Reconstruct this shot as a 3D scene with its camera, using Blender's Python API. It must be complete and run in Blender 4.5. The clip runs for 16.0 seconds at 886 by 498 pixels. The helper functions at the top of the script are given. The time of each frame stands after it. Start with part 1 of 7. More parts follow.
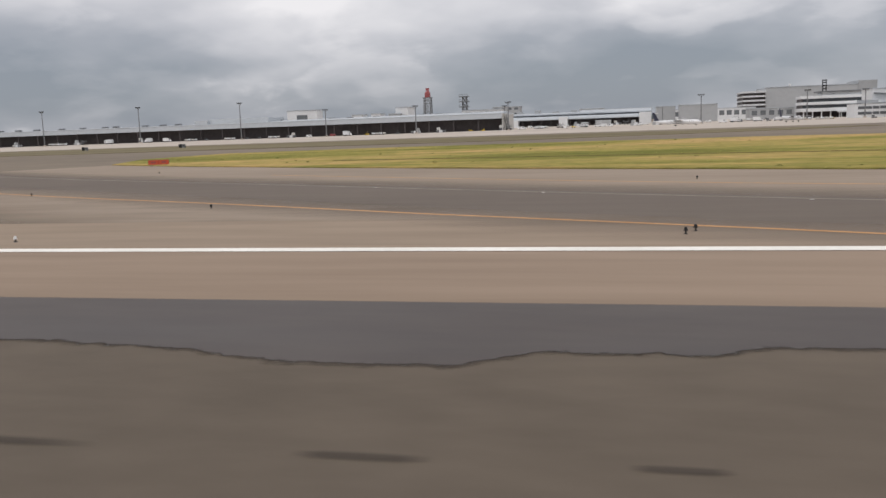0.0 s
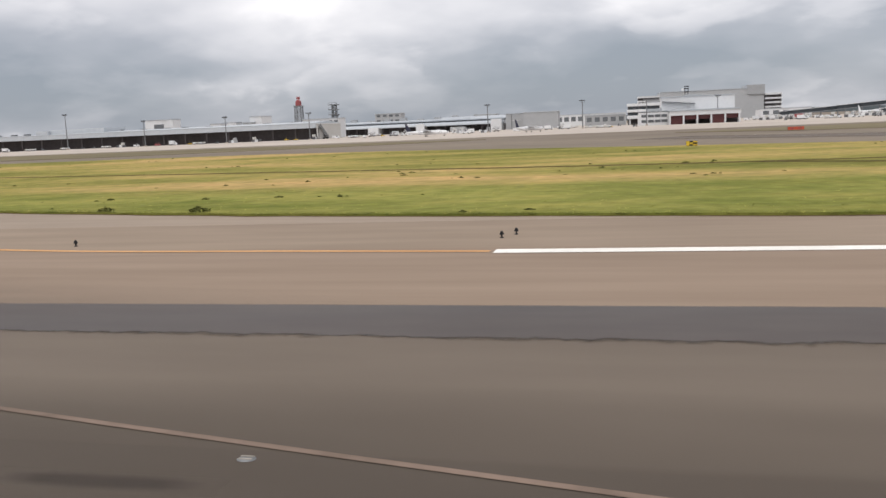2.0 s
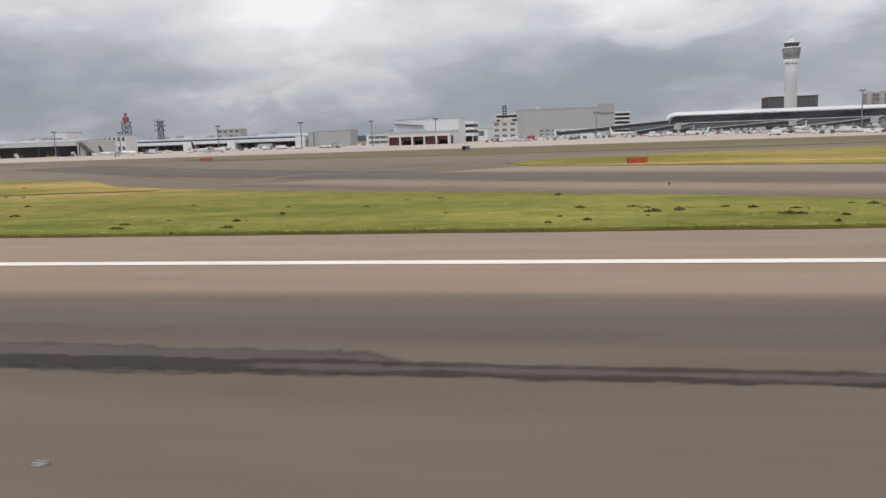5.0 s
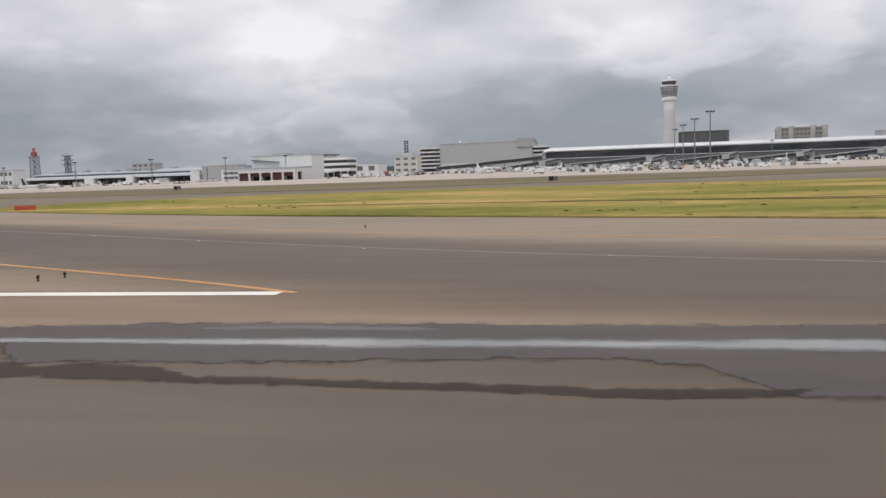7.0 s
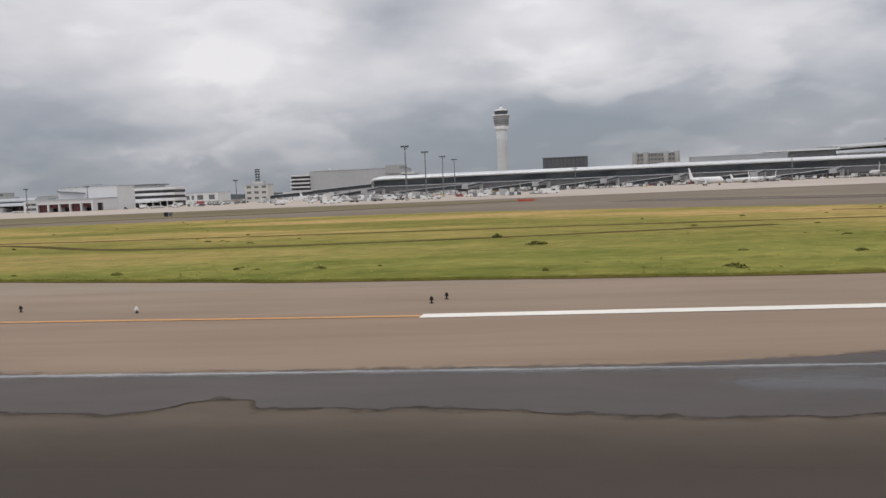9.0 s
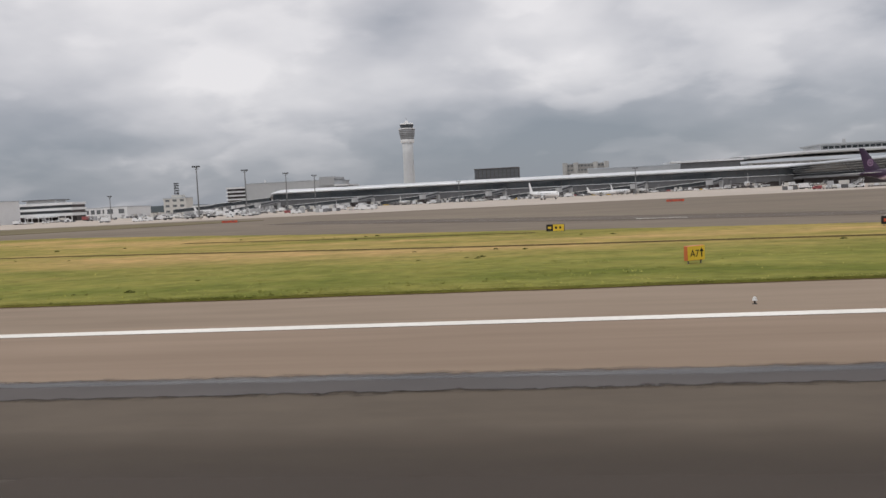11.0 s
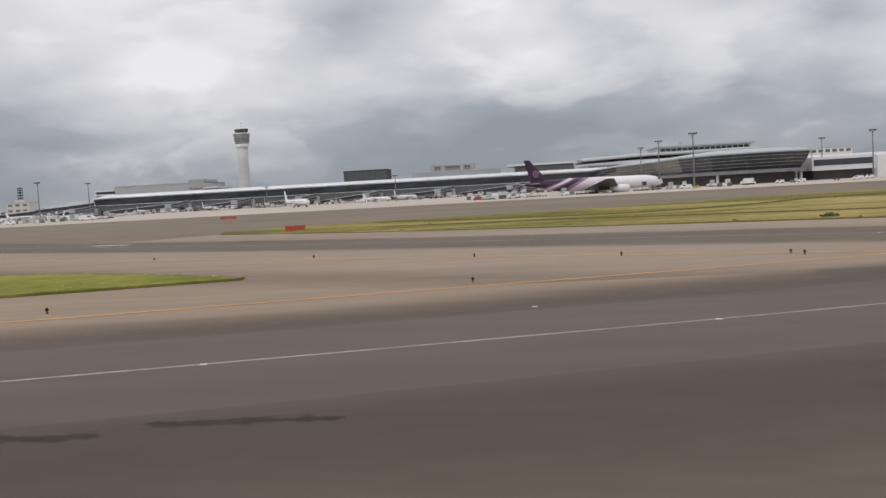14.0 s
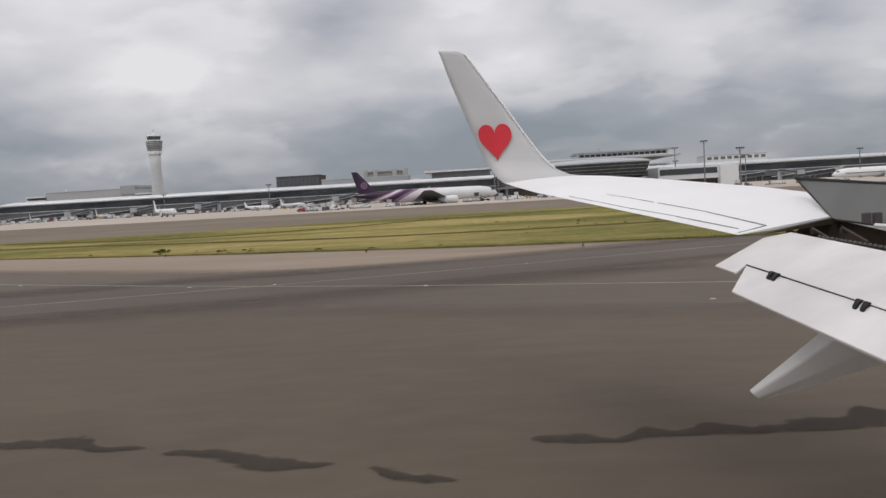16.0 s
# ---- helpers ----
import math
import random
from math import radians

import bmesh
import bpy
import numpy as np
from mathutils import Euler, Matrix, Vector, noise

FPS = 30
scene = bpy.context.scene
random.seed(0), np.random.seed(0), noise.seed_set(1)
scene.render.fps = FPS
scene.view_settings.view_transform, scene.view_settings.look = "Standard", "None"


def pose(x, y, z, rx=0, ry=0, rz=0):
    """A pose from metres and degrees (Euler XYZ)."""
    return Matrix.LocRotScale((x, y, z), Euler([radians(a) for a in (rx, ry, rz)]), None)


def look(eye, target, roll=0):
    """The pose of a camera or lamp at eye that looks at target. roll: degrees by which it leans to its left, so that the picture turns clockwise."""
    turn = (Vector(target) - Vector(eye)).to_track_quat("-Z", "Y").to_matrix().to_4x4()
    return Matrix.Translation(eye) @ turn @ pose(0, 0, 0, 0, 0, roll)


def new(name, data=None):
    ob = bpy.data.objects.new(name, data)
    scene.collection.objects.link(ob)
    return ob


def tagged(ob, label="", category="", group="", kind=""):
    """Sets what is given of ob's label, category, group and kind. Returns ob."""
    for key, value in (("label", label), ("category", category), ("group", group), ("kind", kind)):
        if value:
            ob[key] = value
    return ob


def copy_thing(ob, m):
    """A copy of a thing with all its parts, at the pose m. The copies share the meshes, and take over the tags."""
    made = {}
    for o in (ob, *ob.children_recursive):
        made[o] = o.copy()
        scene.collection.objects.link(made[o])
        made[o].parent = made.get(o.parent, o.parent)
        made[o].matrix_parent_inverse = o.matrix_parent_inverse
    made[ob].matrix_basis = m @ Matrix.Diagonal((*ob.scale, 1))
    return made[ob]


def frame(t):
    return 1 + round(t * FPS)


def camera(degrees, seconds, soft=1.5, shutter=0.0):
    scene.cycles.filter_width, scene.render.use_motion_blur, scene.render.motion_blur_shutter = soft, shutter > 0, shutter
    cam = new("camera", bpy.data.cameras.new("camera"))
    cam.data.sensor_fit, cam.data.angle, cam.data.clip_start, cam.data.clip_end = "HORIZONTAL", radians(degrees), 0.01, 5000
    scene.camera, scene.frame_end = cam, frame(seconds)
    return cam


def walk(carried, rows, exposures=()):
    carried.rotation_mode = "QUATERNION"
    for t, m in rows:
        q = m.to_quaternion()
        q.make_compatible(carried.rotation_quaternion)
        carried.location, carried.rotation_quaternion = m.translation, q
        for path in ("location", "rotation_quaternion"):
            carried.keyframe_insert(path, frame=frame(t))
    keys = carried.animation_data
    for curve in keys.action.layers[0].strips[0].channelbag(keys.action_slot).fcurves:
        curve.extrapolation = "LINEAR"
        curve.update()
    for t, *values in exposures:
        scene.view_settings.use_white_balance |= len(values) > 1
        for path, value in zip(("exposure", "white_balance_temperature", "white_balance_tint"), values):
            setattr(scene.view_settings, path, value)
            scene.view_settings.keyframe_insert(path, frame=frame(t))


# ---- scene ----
cam = camera(55.79, 16.0, soft=1.5, shutter=0.0)
# seconds, eye, then yaw to the left of +y, pitch up, lean to the left
PATH = [
    (0.0, 0.00, 0.046, 2.670, 13.046, -8.383, -2.094),
    (0.5, 19.10, 0.067, 2.669, 11.422, -8.584, -2.099),
    (1.0, 37.95, 0.086, 2.669, 9.898, -8.672, -2.082),
    (1.5, 56.57, 0.103, 2.668, 10.910, -8.538, -2.360),
    (2.0, 74.94, 0.119, 2.668, 12.668, -8.263, -2.458),
    (2.5, 93.07, 0.133, 2.668, 14.092, -7.966, -2.650),
    (3.0, 110.95, 0.145, 2.668, 11.985, -8.365, -2.253),
    (3.2, 118.04, 0.149, 2.668, 12.060, -8.470, -2.254),
    (3.9, 142.55, 0.163, 2.667, 11.923, -8.150, -2.160),
    (4.6, 166.58, 0.174, 2.667, 11.786, -7.831, -2.065),
    (5.3, 190.15, 0.182, 2.667, 11.650, -7.511, -1.971),
    (5.5, 196.79, 0.183, 2.667, 11.357, -7.524, -2.096),
    (6.0, 213.24, 0.187, 2.667, 10.452, -7.322, -1.841),
    (6.5, 229.44, 0.189, 2.667, 9.804, -6.812, -1.534),
    (7.0, 245.41, 0.190, 2.667, 11.629, -5.521, -1.980),
    (7.5, 261.12, 0.190, 2.667, 13.250, -4.463, -2.379),
    (8.0, 276.59, 0.189, 2.667, 12.168, -4.168, -2.427),
    (8.5, 291.81, 0.187, 2.667, 11.249, -4.039, -2.620),
    (9.0, 306.77, 0.184, 2.667, 7.546, -4.070, -2.451),
    (9.2, 312.68, 0.182, 2.667, 5.712, -4.241, -2.523),
    (9.9, 333.04, 0.176, 2.667, 6.398, -3.928, -2.640),
    (10.6, 352.88, 0.168, 2.667, 7.085, -3.615, -2.757),
    (11.3, 372.16, 0.159, 2.667, 7.772, -3.302, -2.875),
    (11.5, 377.57, 0.156, 2.667, 7.866, -3.132, -2.885),
    (12.0, 390.87, 0.149, 2.668, 7.450, -3.241, -3.013),
    (12.5, 403.86, 0.141, 2.668, 6.913, -3.384, -3.204),
    (13.0, 416.54, 0.132, 2.668, 5.952, -3.644, -3.230),
    (13.5, 428.87, 0.123, 2.668, 4.887, -3.808, -3.091),
    (14.0, 440.86, 0.114, 2.668, 4.665, -3.865, -3.147),
    (14.5, 452.47, 0.104, 2.668, 4.867, -3.714, -3.059),
    (15.0, 463.69, 0.094, 2.669, 4.554, -3.815, -3.060),
    (15.5, 474.49, 0.084, 2.669, 4.146, -3.699, -3.338),
    (16.0, 484.86, 0.073, 2.669, 3.525, -3.748, -3.270),
]
walk(cam, [(t, pose(x, y, z, 0, 0, yaw) @ pose(0, 0, 0, 90 + pitch) @ pose(0, 0, 0, 0, 0, roll))
           for t, x, y, z, yaw, pitch, roll in PATH],
     [(0.0, 0.16), (0.5, 0.26), (1.0, 0.28), (2.0, 0.42), (3.2, 0.32), (5.3, 0.22), (6.5, 0.2), (7.0, 0.21), (7.5, 0.06), (9.2, 0.08), (11.3, 0.05), (13.0, 0.0), (14.5, 0.16), (15.3, 0.02), (16.0, 0.0)])

# ---- world and light: a closed grey cloud deck, brighter overhead ----
world = bpy.data.worlds.new("overcast_sky")
scene.world = world
world.use_nodes = True
wn, wl = world.node_tree.nodes, world.node_tree.links
wn.clear()


def wnode(kind, **inputs):
    n = wn.new(kind)
    for key, value in inputs.items():
        n.inputs[key].default_value = value
    return n


def wmath(op, a, b=None, clamp=False):
    n = wn.new("ShaderNodeMath")
    n.operation, n.use_clamp = op, clamp
    for i, v in enumerate((a, b)):
        if v is None:
            continue
        if isinstance(v, (int, float)):
            n.inputs[i].default_value = v
        else:
            wl.new(v, n.inputs[i])
    return n.outputs[0]


w_co = wn.new("ShaderNodeTexCoord")
w_sep = wn.new("ShaderNodeSeparateXYZ")
wl.new(w_co.outputs["Generated"], w_sep.inputs[0])
w_up = wmath("MAXIMUM", w_sep.outputs[2], 0.0)


# the deck seen in perspective: a flat layer, foreshortened towards the horizon
w_den = wmath("ADD", w_up, 0.34)
w_flat = wn.new("ShaderNodeCombineXYZ")
wl.new(wmath("DIVIDE", w_sep.outputs[0], w_den), w_flat.inputs[0])
wl.new(wmath("DIVIDE", w_sep.outputs[1], w_den), w_flat.inputs[1])


def wcloud(scale, detail, rough, shift, warp=0.3):
    m = wn.new("ShaderNodeMapping")
    m.inputs["Location"].default_value = shift
    wl.new(w_flat.outputs[0], m.inputs[0])
    n = wnode("ShaderNodeTexNoise", Scale=scale, Detail=detail, Roughness=rough, Distortion=warp)
    wl.new(m.outputs[0], n.inputs["Vector"])
    return n.outputs["Fac"]


def wstep(src, lo, hi):
    n = wn.new("ShaderNodeMapRange")
    n.interpolation_type = "SMOOTHSTEP"
    n.inputs["From Min"].default_value, n.inputs["From Max"].default_value = lo, hi
    wl.new(src, n.inputs["Value"])
    return n.outputs[0]


c_big = wcloud(1.5, 3, 0.42, (3.1, 0.7, 0), 0.0)
c_mid = wcloud(3.4, 4, 0.46, (0.4, 6.2, 0), 0.0)
c_puff = wstep(wcloud(2.7, 6, 0.48, (8.3, 2.9, 0), 0.15), 0.49, 0.60)
c_sum = wmath("ADD", wmath("ADD", wmath("MULTIPLY", c_big, 0.70), wmath("MULTIPLY", c_mid, 0.36)), wmath("MULTIPLY", wmath("SUBTRACT", c_puff, 0.5), 0.075))
w_lift = wmath("SUBTRACT", wmath("MULTIPLY", wstep(w_up, 0.03, 0.165), 0.315), 0.178)
c_all = wmath("ADD", c_sum, w_lift)
w_ramp = wn.new("ShaderNodeValToRGB")
cr = w_ramp.color_ramp
cr.elements[0].position, cr.elements[0].color = 0.28, (0.222, 0.244, 0.284, 1)
cr.elements[1].position, cr.elements[1].color = 0.76, (0.74, 0.718, 0.728, 1)
e = cr.elements.new(0.44)
e.color = (0.315, 0.327, 0.365, 1)
e = cr.elements.new(0.56)
e.color = (0.485, 0.482, 0.512, 1)
wl.new(c_all, w_ramp.inputs[0])
w_sky = wn.new("ShaderNodeTexSky")
w_sky.sky_type, w_sky.sun_disc = "NISHITA", False
w_sky.sun_elevation, w_sky.sun_rotation = radians(52), radians(200)
w_bg1, w_bg2 = wnode("ShaderNodeBackground", Strength=1.0), wnode("ShaderNodeBackground", Strength=0.008)
wl.new(w_ramp.outputs[0], w_bg1.inputs[0])
wl.new(w_sky.outputs[0], w_bg2.inputs[0])
w_add, w_out = wn.new("ShaderNodeAddShader"), wn.new("ShaderNodeOutputWorld")
wl.new(w_bg1.outputs[0], w_add.inputs[0])
wl.new(w_bg2.outputs[0], w_add.inputs[1])
wl.new(w_add.outputs[0], w_out.inputs[0])

sun_data = bpy.data.lights.new("sun", "SUN")
sun_data.energy, sun_data.angle, sun_data.color = 1.16, radians(60), (1.0, 0.97, 0.93)
sun = new("sun", sun_data)
sun.matrix_world = look((0, 0, 100), (0.25 * 100, 0.45 * 100, 0))
scene.view_settings.exposure = 0.0


# ---- materials ----
def material(name, dark, light, rough=0.7, metal=0.0, grain=4.0, patch=0.15, bump=0.0, rough_vary=0.0, stretch=(1, 1, 1),
             random_tint=0.0, detail=6, extra=None, spec=0.5):
    """Two tones mixed by noise at two scales, with fine relief. Sizes in metres through object space."""
    m = bpy.data.materials.new(name)
    m.use_nodes = True
    n, l = m.node_tree.nodes, m.node_tree.links
    b = n["Principled BSDF"]
    co = n.new("ShaderNodeTexCoord")
    mp = n.new("ShaderNodeMapping")
    mp.inputs["Scale"].default_value = stretch
    l.new(co.outputs["Object"], mp.inputs[0])
    n1, n2 = n.new("ShaderNodeTexNoise"), n.new("ShaderNodeTexNoise")
    n1.inputs["Scale"].default_value, n1.inputs["Detail"].default_value = grain, detail
    n2.inputs["Scale"].default_value, n2.inputs["Detail"].default_value = patch, 4
    l.new(mp.outputs[0], n1.inputs["Vector"])
    l.new(mp.outputs[0], n2.inputs["Vector"])
    mix = n.new("ShaderNodeMath")
    mix.operation = "MULTIPLY_ADD"
    mix.inputs[1].default_value = 0.45
    half = n.new("ShaderNodeMath")
    half.operation = "MULTIPLY"
    half.inputs[1].default_value = 0.55
    l.new(n1.outputs["Fac"], mix.inputs[0])
    l.new(n2.outputs["Fac"], half.inputs[0])
    l.new(half.outputs[0], mix.inputs[2])
    fac = mix.outputs[0]
    if random_tint:
        oi = n.new("ShaderNodeObjectInfo")
        add = n.new("ShaderNodeMath")
        add.operation, add.inputs[1].default_value = "MULTIPLY_ADD", random_tint
        l.new(oi.outputs["Random"], add.inputs[0])
        l.new(fac, add.inputs[2])
        fac = add.outputs[0]
    ramp = n.new("ShaderNodeValToRGB")
    ramp.color_ramp.elements[0].position, ramp.color_ramp.elements[0].color = 0.36, (*dark, 1)
    ramp.color_ramp.elements[1].position, ramp.color_ramp.elements[1].color = 0.64, (*light, 1)
    l.new(fac, ramp.inputs[0])
    l.new(ramp.outputs[0], b.inputs["Base Color"])
    b.inputs["Roughness"].default_value, b.inputs["Metallic"].default_value = rough, metal
    b.inputs["Specular IOR Level"].default_value = spec
    if rough_vary:
        r = n.new("ShaderNodeMapRange")
        r.inputs["To Min"].default_value, r.inputs["To Max"].default_value = rough - rough_vary, rough + rough_vary
        l.new(n2.outputs["Fac"], r.inputs["Value"])
        l.new(r.outputs[0], b.inputs["Roughness"])
    if bump:
        bp = n.new("ShaderNodeBump")
        bp.inputs["Distance"].default_value = bump
        bp.inputs["Strength"].default_value = 0.6
        l.new(n1.outputs["Fac"], bp.inputs["Height"])
        l.new(bp.outputs[0], b.inputs["Normal"])
    return m


M = {}
M["asphalt"] = material("runway_asphalt", (0.240, 0.176, 0.127), (0.320, 0.240, 0.178), 0.85, grain=1.3, patch=0.10, stretch=(0.12, 1, 1), bump=0.004, spec=0.25)
M["asphalt_worn"] = material("runway_asphalt_worn", (0.098, 0.077, 0.057), (0.130, 0.103, 0.077), 0.8, grain=2.4, patch=0.16, stretch=(0.45, 1, 1), bump=0.004, spec=0.3)
M["shoulder"] = material("shoulder_asphalt", (0.250, 0.192, 0.142), (0.332, 0.258, 0.194), 0.9, grain=0.9, patch=0.07, stretch=(0.2, 1, 1), bump=0.004, spec=0.2)
M["taxi_far"] = material("parallel_taxiway_asphalt", (0.172, 0.141, 0.110), (0.240, 0.198, 0.154), 0.9, grain=0.5, patch=0.04, stretch=(0.4, 1, 1), spec=0.15)
M["concrete"] = material("apron_concrete", (0.42, 0.367, 0.318), (0.535, 0.472, 0.414), 0.9, grain=0.35, patch=0.03, stretch=(0.5, 1, 1), spec=0.2)
M["white_line"] = material("white_marking_paint", (0.76, 0.73, 0.67), (0.90, 0.87, 0.81), 0.75, grain=6, patch=0.5, spec=0.3)
M["old_white"] = material("worn_white_marking_paint", (0.24, 0.215, 0.185), (0.46, 0.42, 0.37), 0.8, grain=5, patch=0.3, spec=0.2)
M["orange_line"] = material("yellow_marking_paint", (0.52, 0.27, 0.110), (0.66, 0.37, 0.165), 0.8, grain=4, patch=0.25, spec=0.2)
M["faded_line"] = material("faded_marking_paint", (0.150, 0.110, 0.084), (0.250, 0.180, 0.140), 0.85, grain=3, patch=0.8, spec=0.2)
M["tar"] = material("joint_sealant", (0.03, 0.026, 0.023), (0.06, 0.05, 0.043), 0.7, grain=3, patch=0.3)


def grass_material(name, swathe, verge, start):
    m = bpy.data.materials.new(name)
    m.use_nodes = True
    n, l = m.node_tree.nodes, m.node_tree.links
    b = n["Principled BSDF"]
    co = n.new("ShaderNodeTexCoord")

    def tex(scale, detail, stretch, dist=0.0):
        mp = n.new("ShaderNodeMapping")
        mp.inputs["Scale"].default_value = stretch
        l.new(co.outputs["Object"], mp.inputs[0])
        t = n.new("ShaderNodeTexNoise")
        t.inputs["Scale"].default_value, t.inputs["Detail"].default_value = scale, detail
        t.inputs["Distortion"].default_value = dist
        l.new(mp.outputs[0], t.inputs["Vector"])
        return t.outputs["Fac"]

    def ramp(src, stops):
        r = n.new("ShaderNodeValToRGB")
        cr = r.color_ramp
        cr.elements[0].position, cr.elements[0].color = stops[0][0], (*stops[0][1], 1)
        cr.elements[1].position, cr.elements[1].color = stops[-1][0], (*stops[-1][1], 1)
        for p, c in stops[1:-1]:
            cr.elements.new(p).color = (*c, 1)
        l.new(src, r.inputs[0])
        return r.outputs[0]

    def mixed(fac, a, bb, mode="MIX"):
        x = n.new("ShaderNodeMix")
        x.data_type, x.blend_type = "RGBA", mode
        if isinstance(fac, float):
            x.inputs[0].default_value = fac
        else:
            l.new(fac, x.inputs[0])
        l.new(a, x.inputs[6])
        l.new(bb, x.inputs[7])
        return x.outputs[2]

    # lush green beside the runway, straw-coloured swathes further in
    base = ramp(tex(0.07, 6, (0.35, 1, 1), 0.6), list(zip((0.30, 0.44, 0.54, 0.63), swathe)))
    near = ramp(tex(0.16, 4, (0.5, 1, 1)), list(zip((0.35, 0.65), verge)))
    sep = n.new("ShaderNodeSeparateXYZ")
    l.new(co.outputs["Object"], sep.inputs[0])
    wob = n.new("ShaderNodeMath")
    wob.operation, wob.inputs[1].default_value = "MULTIPLY_ADD", 34.0
    l.new(tex(0.05, 4, (0.3, 1, 1)), wob.inputs[0])
    l.new(sep.outputs[1], wob.inputs[2])
    mr = n.new("ShaderNodeMapRange")
    mr.inputs["From Min"].default_value, mr.inputs["From Max"].default_value = start, start + 14
    l.new(wob.outputs[0], mr.inputs["Value"])
    col = mixed(mr.outputs[0], near, base)
    fine = ramp(tex(1.3, 8, (1, 1, 1)), [(0.3, (0.80, 0.80, 0.77)), (0.7, (1.18, 1.16, 1.12))])
    col = mixed(1.0, col, fine, "MULTIPLY")
    tuft = ramp(tex(0.36, 6, (0.8, 1, 1), 0.2), [(0.34, (0.80, 0.86, 0.78)), (0.5, (1.0, 1.0, 1.0)), (0.68, (1.16, 1.08, 1.12))])
    col = mixed(1.0, col, tuft, "MULTIPLY")
    l.new(col, b.inputs["Base Color"])
    b.inputs["Roughness"].default_value = 0.95
    b.inputs["Specular IOR Level"].default_value = 0.05
    bp = n.new("ShaderNodeBump")
    bp.inputs["Distance"].default_value, bp.inputs["Strength"].default_value = 0.12, 0.7
    l.new(tex(3.0, 8, (0.6, 1, 1)), bp.inputs["Height"])
    l.new(bp.outputs[0], b.inputs["Normal"])
    return m


def wear_material(name, dark, light, most=1.0):
    """Films of rubber and oil, and plain tones, that thin out towards their edges, over the pavement below."""
    m = material(name, dark, light, 0.75, grain=1.1, patch=0.10, stretch=(0.2, 1, 1), spec=0.3)
    n, l = m.node_tree.nodes, m.node_tree.links
    at = n.new("ShaderNodeAttribute")
    at.attribute_name = "wear"
    tx, ad = n.new("ShaderNodeTexNoise"), n.new("ShaderNodeMath")
    tx.inputs["Scale"].default_value, tx.inputs["Detail"].default_value = 0.35, 6
    co, mp = n.new("ShaderNodeTexCoord"), n.new("ShaderNodeMapping")
    mp.inputs["Scale"].default_value = (0.25, 1, 1)
    l.new(co.outputs["Object"], mp.inputs[0])
    l.new(mp.outputs[0], tx.inputs["Vector"])
    ad.operation, ad.use_clamp = "MULTIPLY_ADD", True
    l.new(tx.outputs["Fac"], ad.inputs[0])
    ad.inputs[1].default_value = 0.5
    sub = n.new("ShaderNodeMath")
    sub.operation = "MULTIPLY_ADD"
    sub.inputs[1].default_value, sub.inputs[2].default_value = 1.5, -0.5
    l.new(at.outputs["Fac"], sub.inputs[0])
    l.new(sub.outputs[0], ad.inputs[2])
    tr, mx = n.new("ShaderNodeBsdfTransparent"), n.new("ShaderNodeMixShader")
    out, b = n["Material Output"], n["Principled BSDF"]
    thin = n.new("ShaderNodeMath")
    thin.operation, thin.inputs[1].default_value = "MULTIPLY", most
    l.new(ad.outputs[0], thin.inputs[0])
    l.new(thin.outputs[0], mx.inputs[0])
    l.new(tr.outputs[0], mx.inputs[1])
    l.new(b.outputs[0], mx.inputs[2])
    l.new(mx.outputs[0], out.inputs["Surface"])
    return m


def stain_material(name, dark, light, rough, sharp, ragged, spec=0.3, rough_vary=0.0, fine=2.6, most=1.0):
    """A wet patch whose ragged rim follows a fine noise; the ground below shows outside it."""
    m = material(name, dark, light, rough, grain=2.2, patch=0.25, stretch=(0.3, 1, 1), rough_vary=rough_vary, spec=spec)
    n, l = m.node_tree.nodes, m.node_tree.links

    def calc(op, a, b, c=0.0, clamp=False):
        k = n.new("ShaderNodeMath")
        k.operation, k.use_clamp = op, clamp
        for i, v in enumerate((a, b, c)):
            if isinstance(v, float):
                k.inputs[i].default_value = v
            else:
                l.new(v, k.inputs[i])
        return k.outputs[0]

    at = n.new("ShaderNodeAttribute")
    at.attribute_name = "wear"
    co, mp, tx = n.new("ShaderNodeTexCoord"), n.new("ShaderNodeMapping"), n.new("ShaderNodeTexNoise")
    mp.inputs["Scale"].default_value = (0.42, 1, 1)
    tx.inputs["Scale"].default_value, tx.inputs["Detail"].default_value, tx.inputs["Roughness"].default_value = fine, 7, 0.62
    l.new(co.outputs["Object"], mp.inputs[0])
    l.new(mp.outputs[0], tx.inputs["Vector"])
    rim = calc("MULTIPLY_ADD", tx.outputs["Fac"], ragged, at.outputs["Fac"])
    fac = calc("MULTIPLY", calc("MULTIPLY_ADD", rim, sharp, 0.5 - sharp * (0.5 + ragged * 0.5), True), most)
    tr, mx = n.new("ShaderNodeBsdfTransparent"), n.new("ShaderNodeMixShader")
    l.new(fac, mx.inputs[0])
    l.new(tr.outputs[0], mx.inputs[1])
    l.new(n["Principled BSDF"].outputs[0], mx.inputs[2])
    l.new(mx.outputs[0], n["Material Output"].inputs["Surface"])
    return m


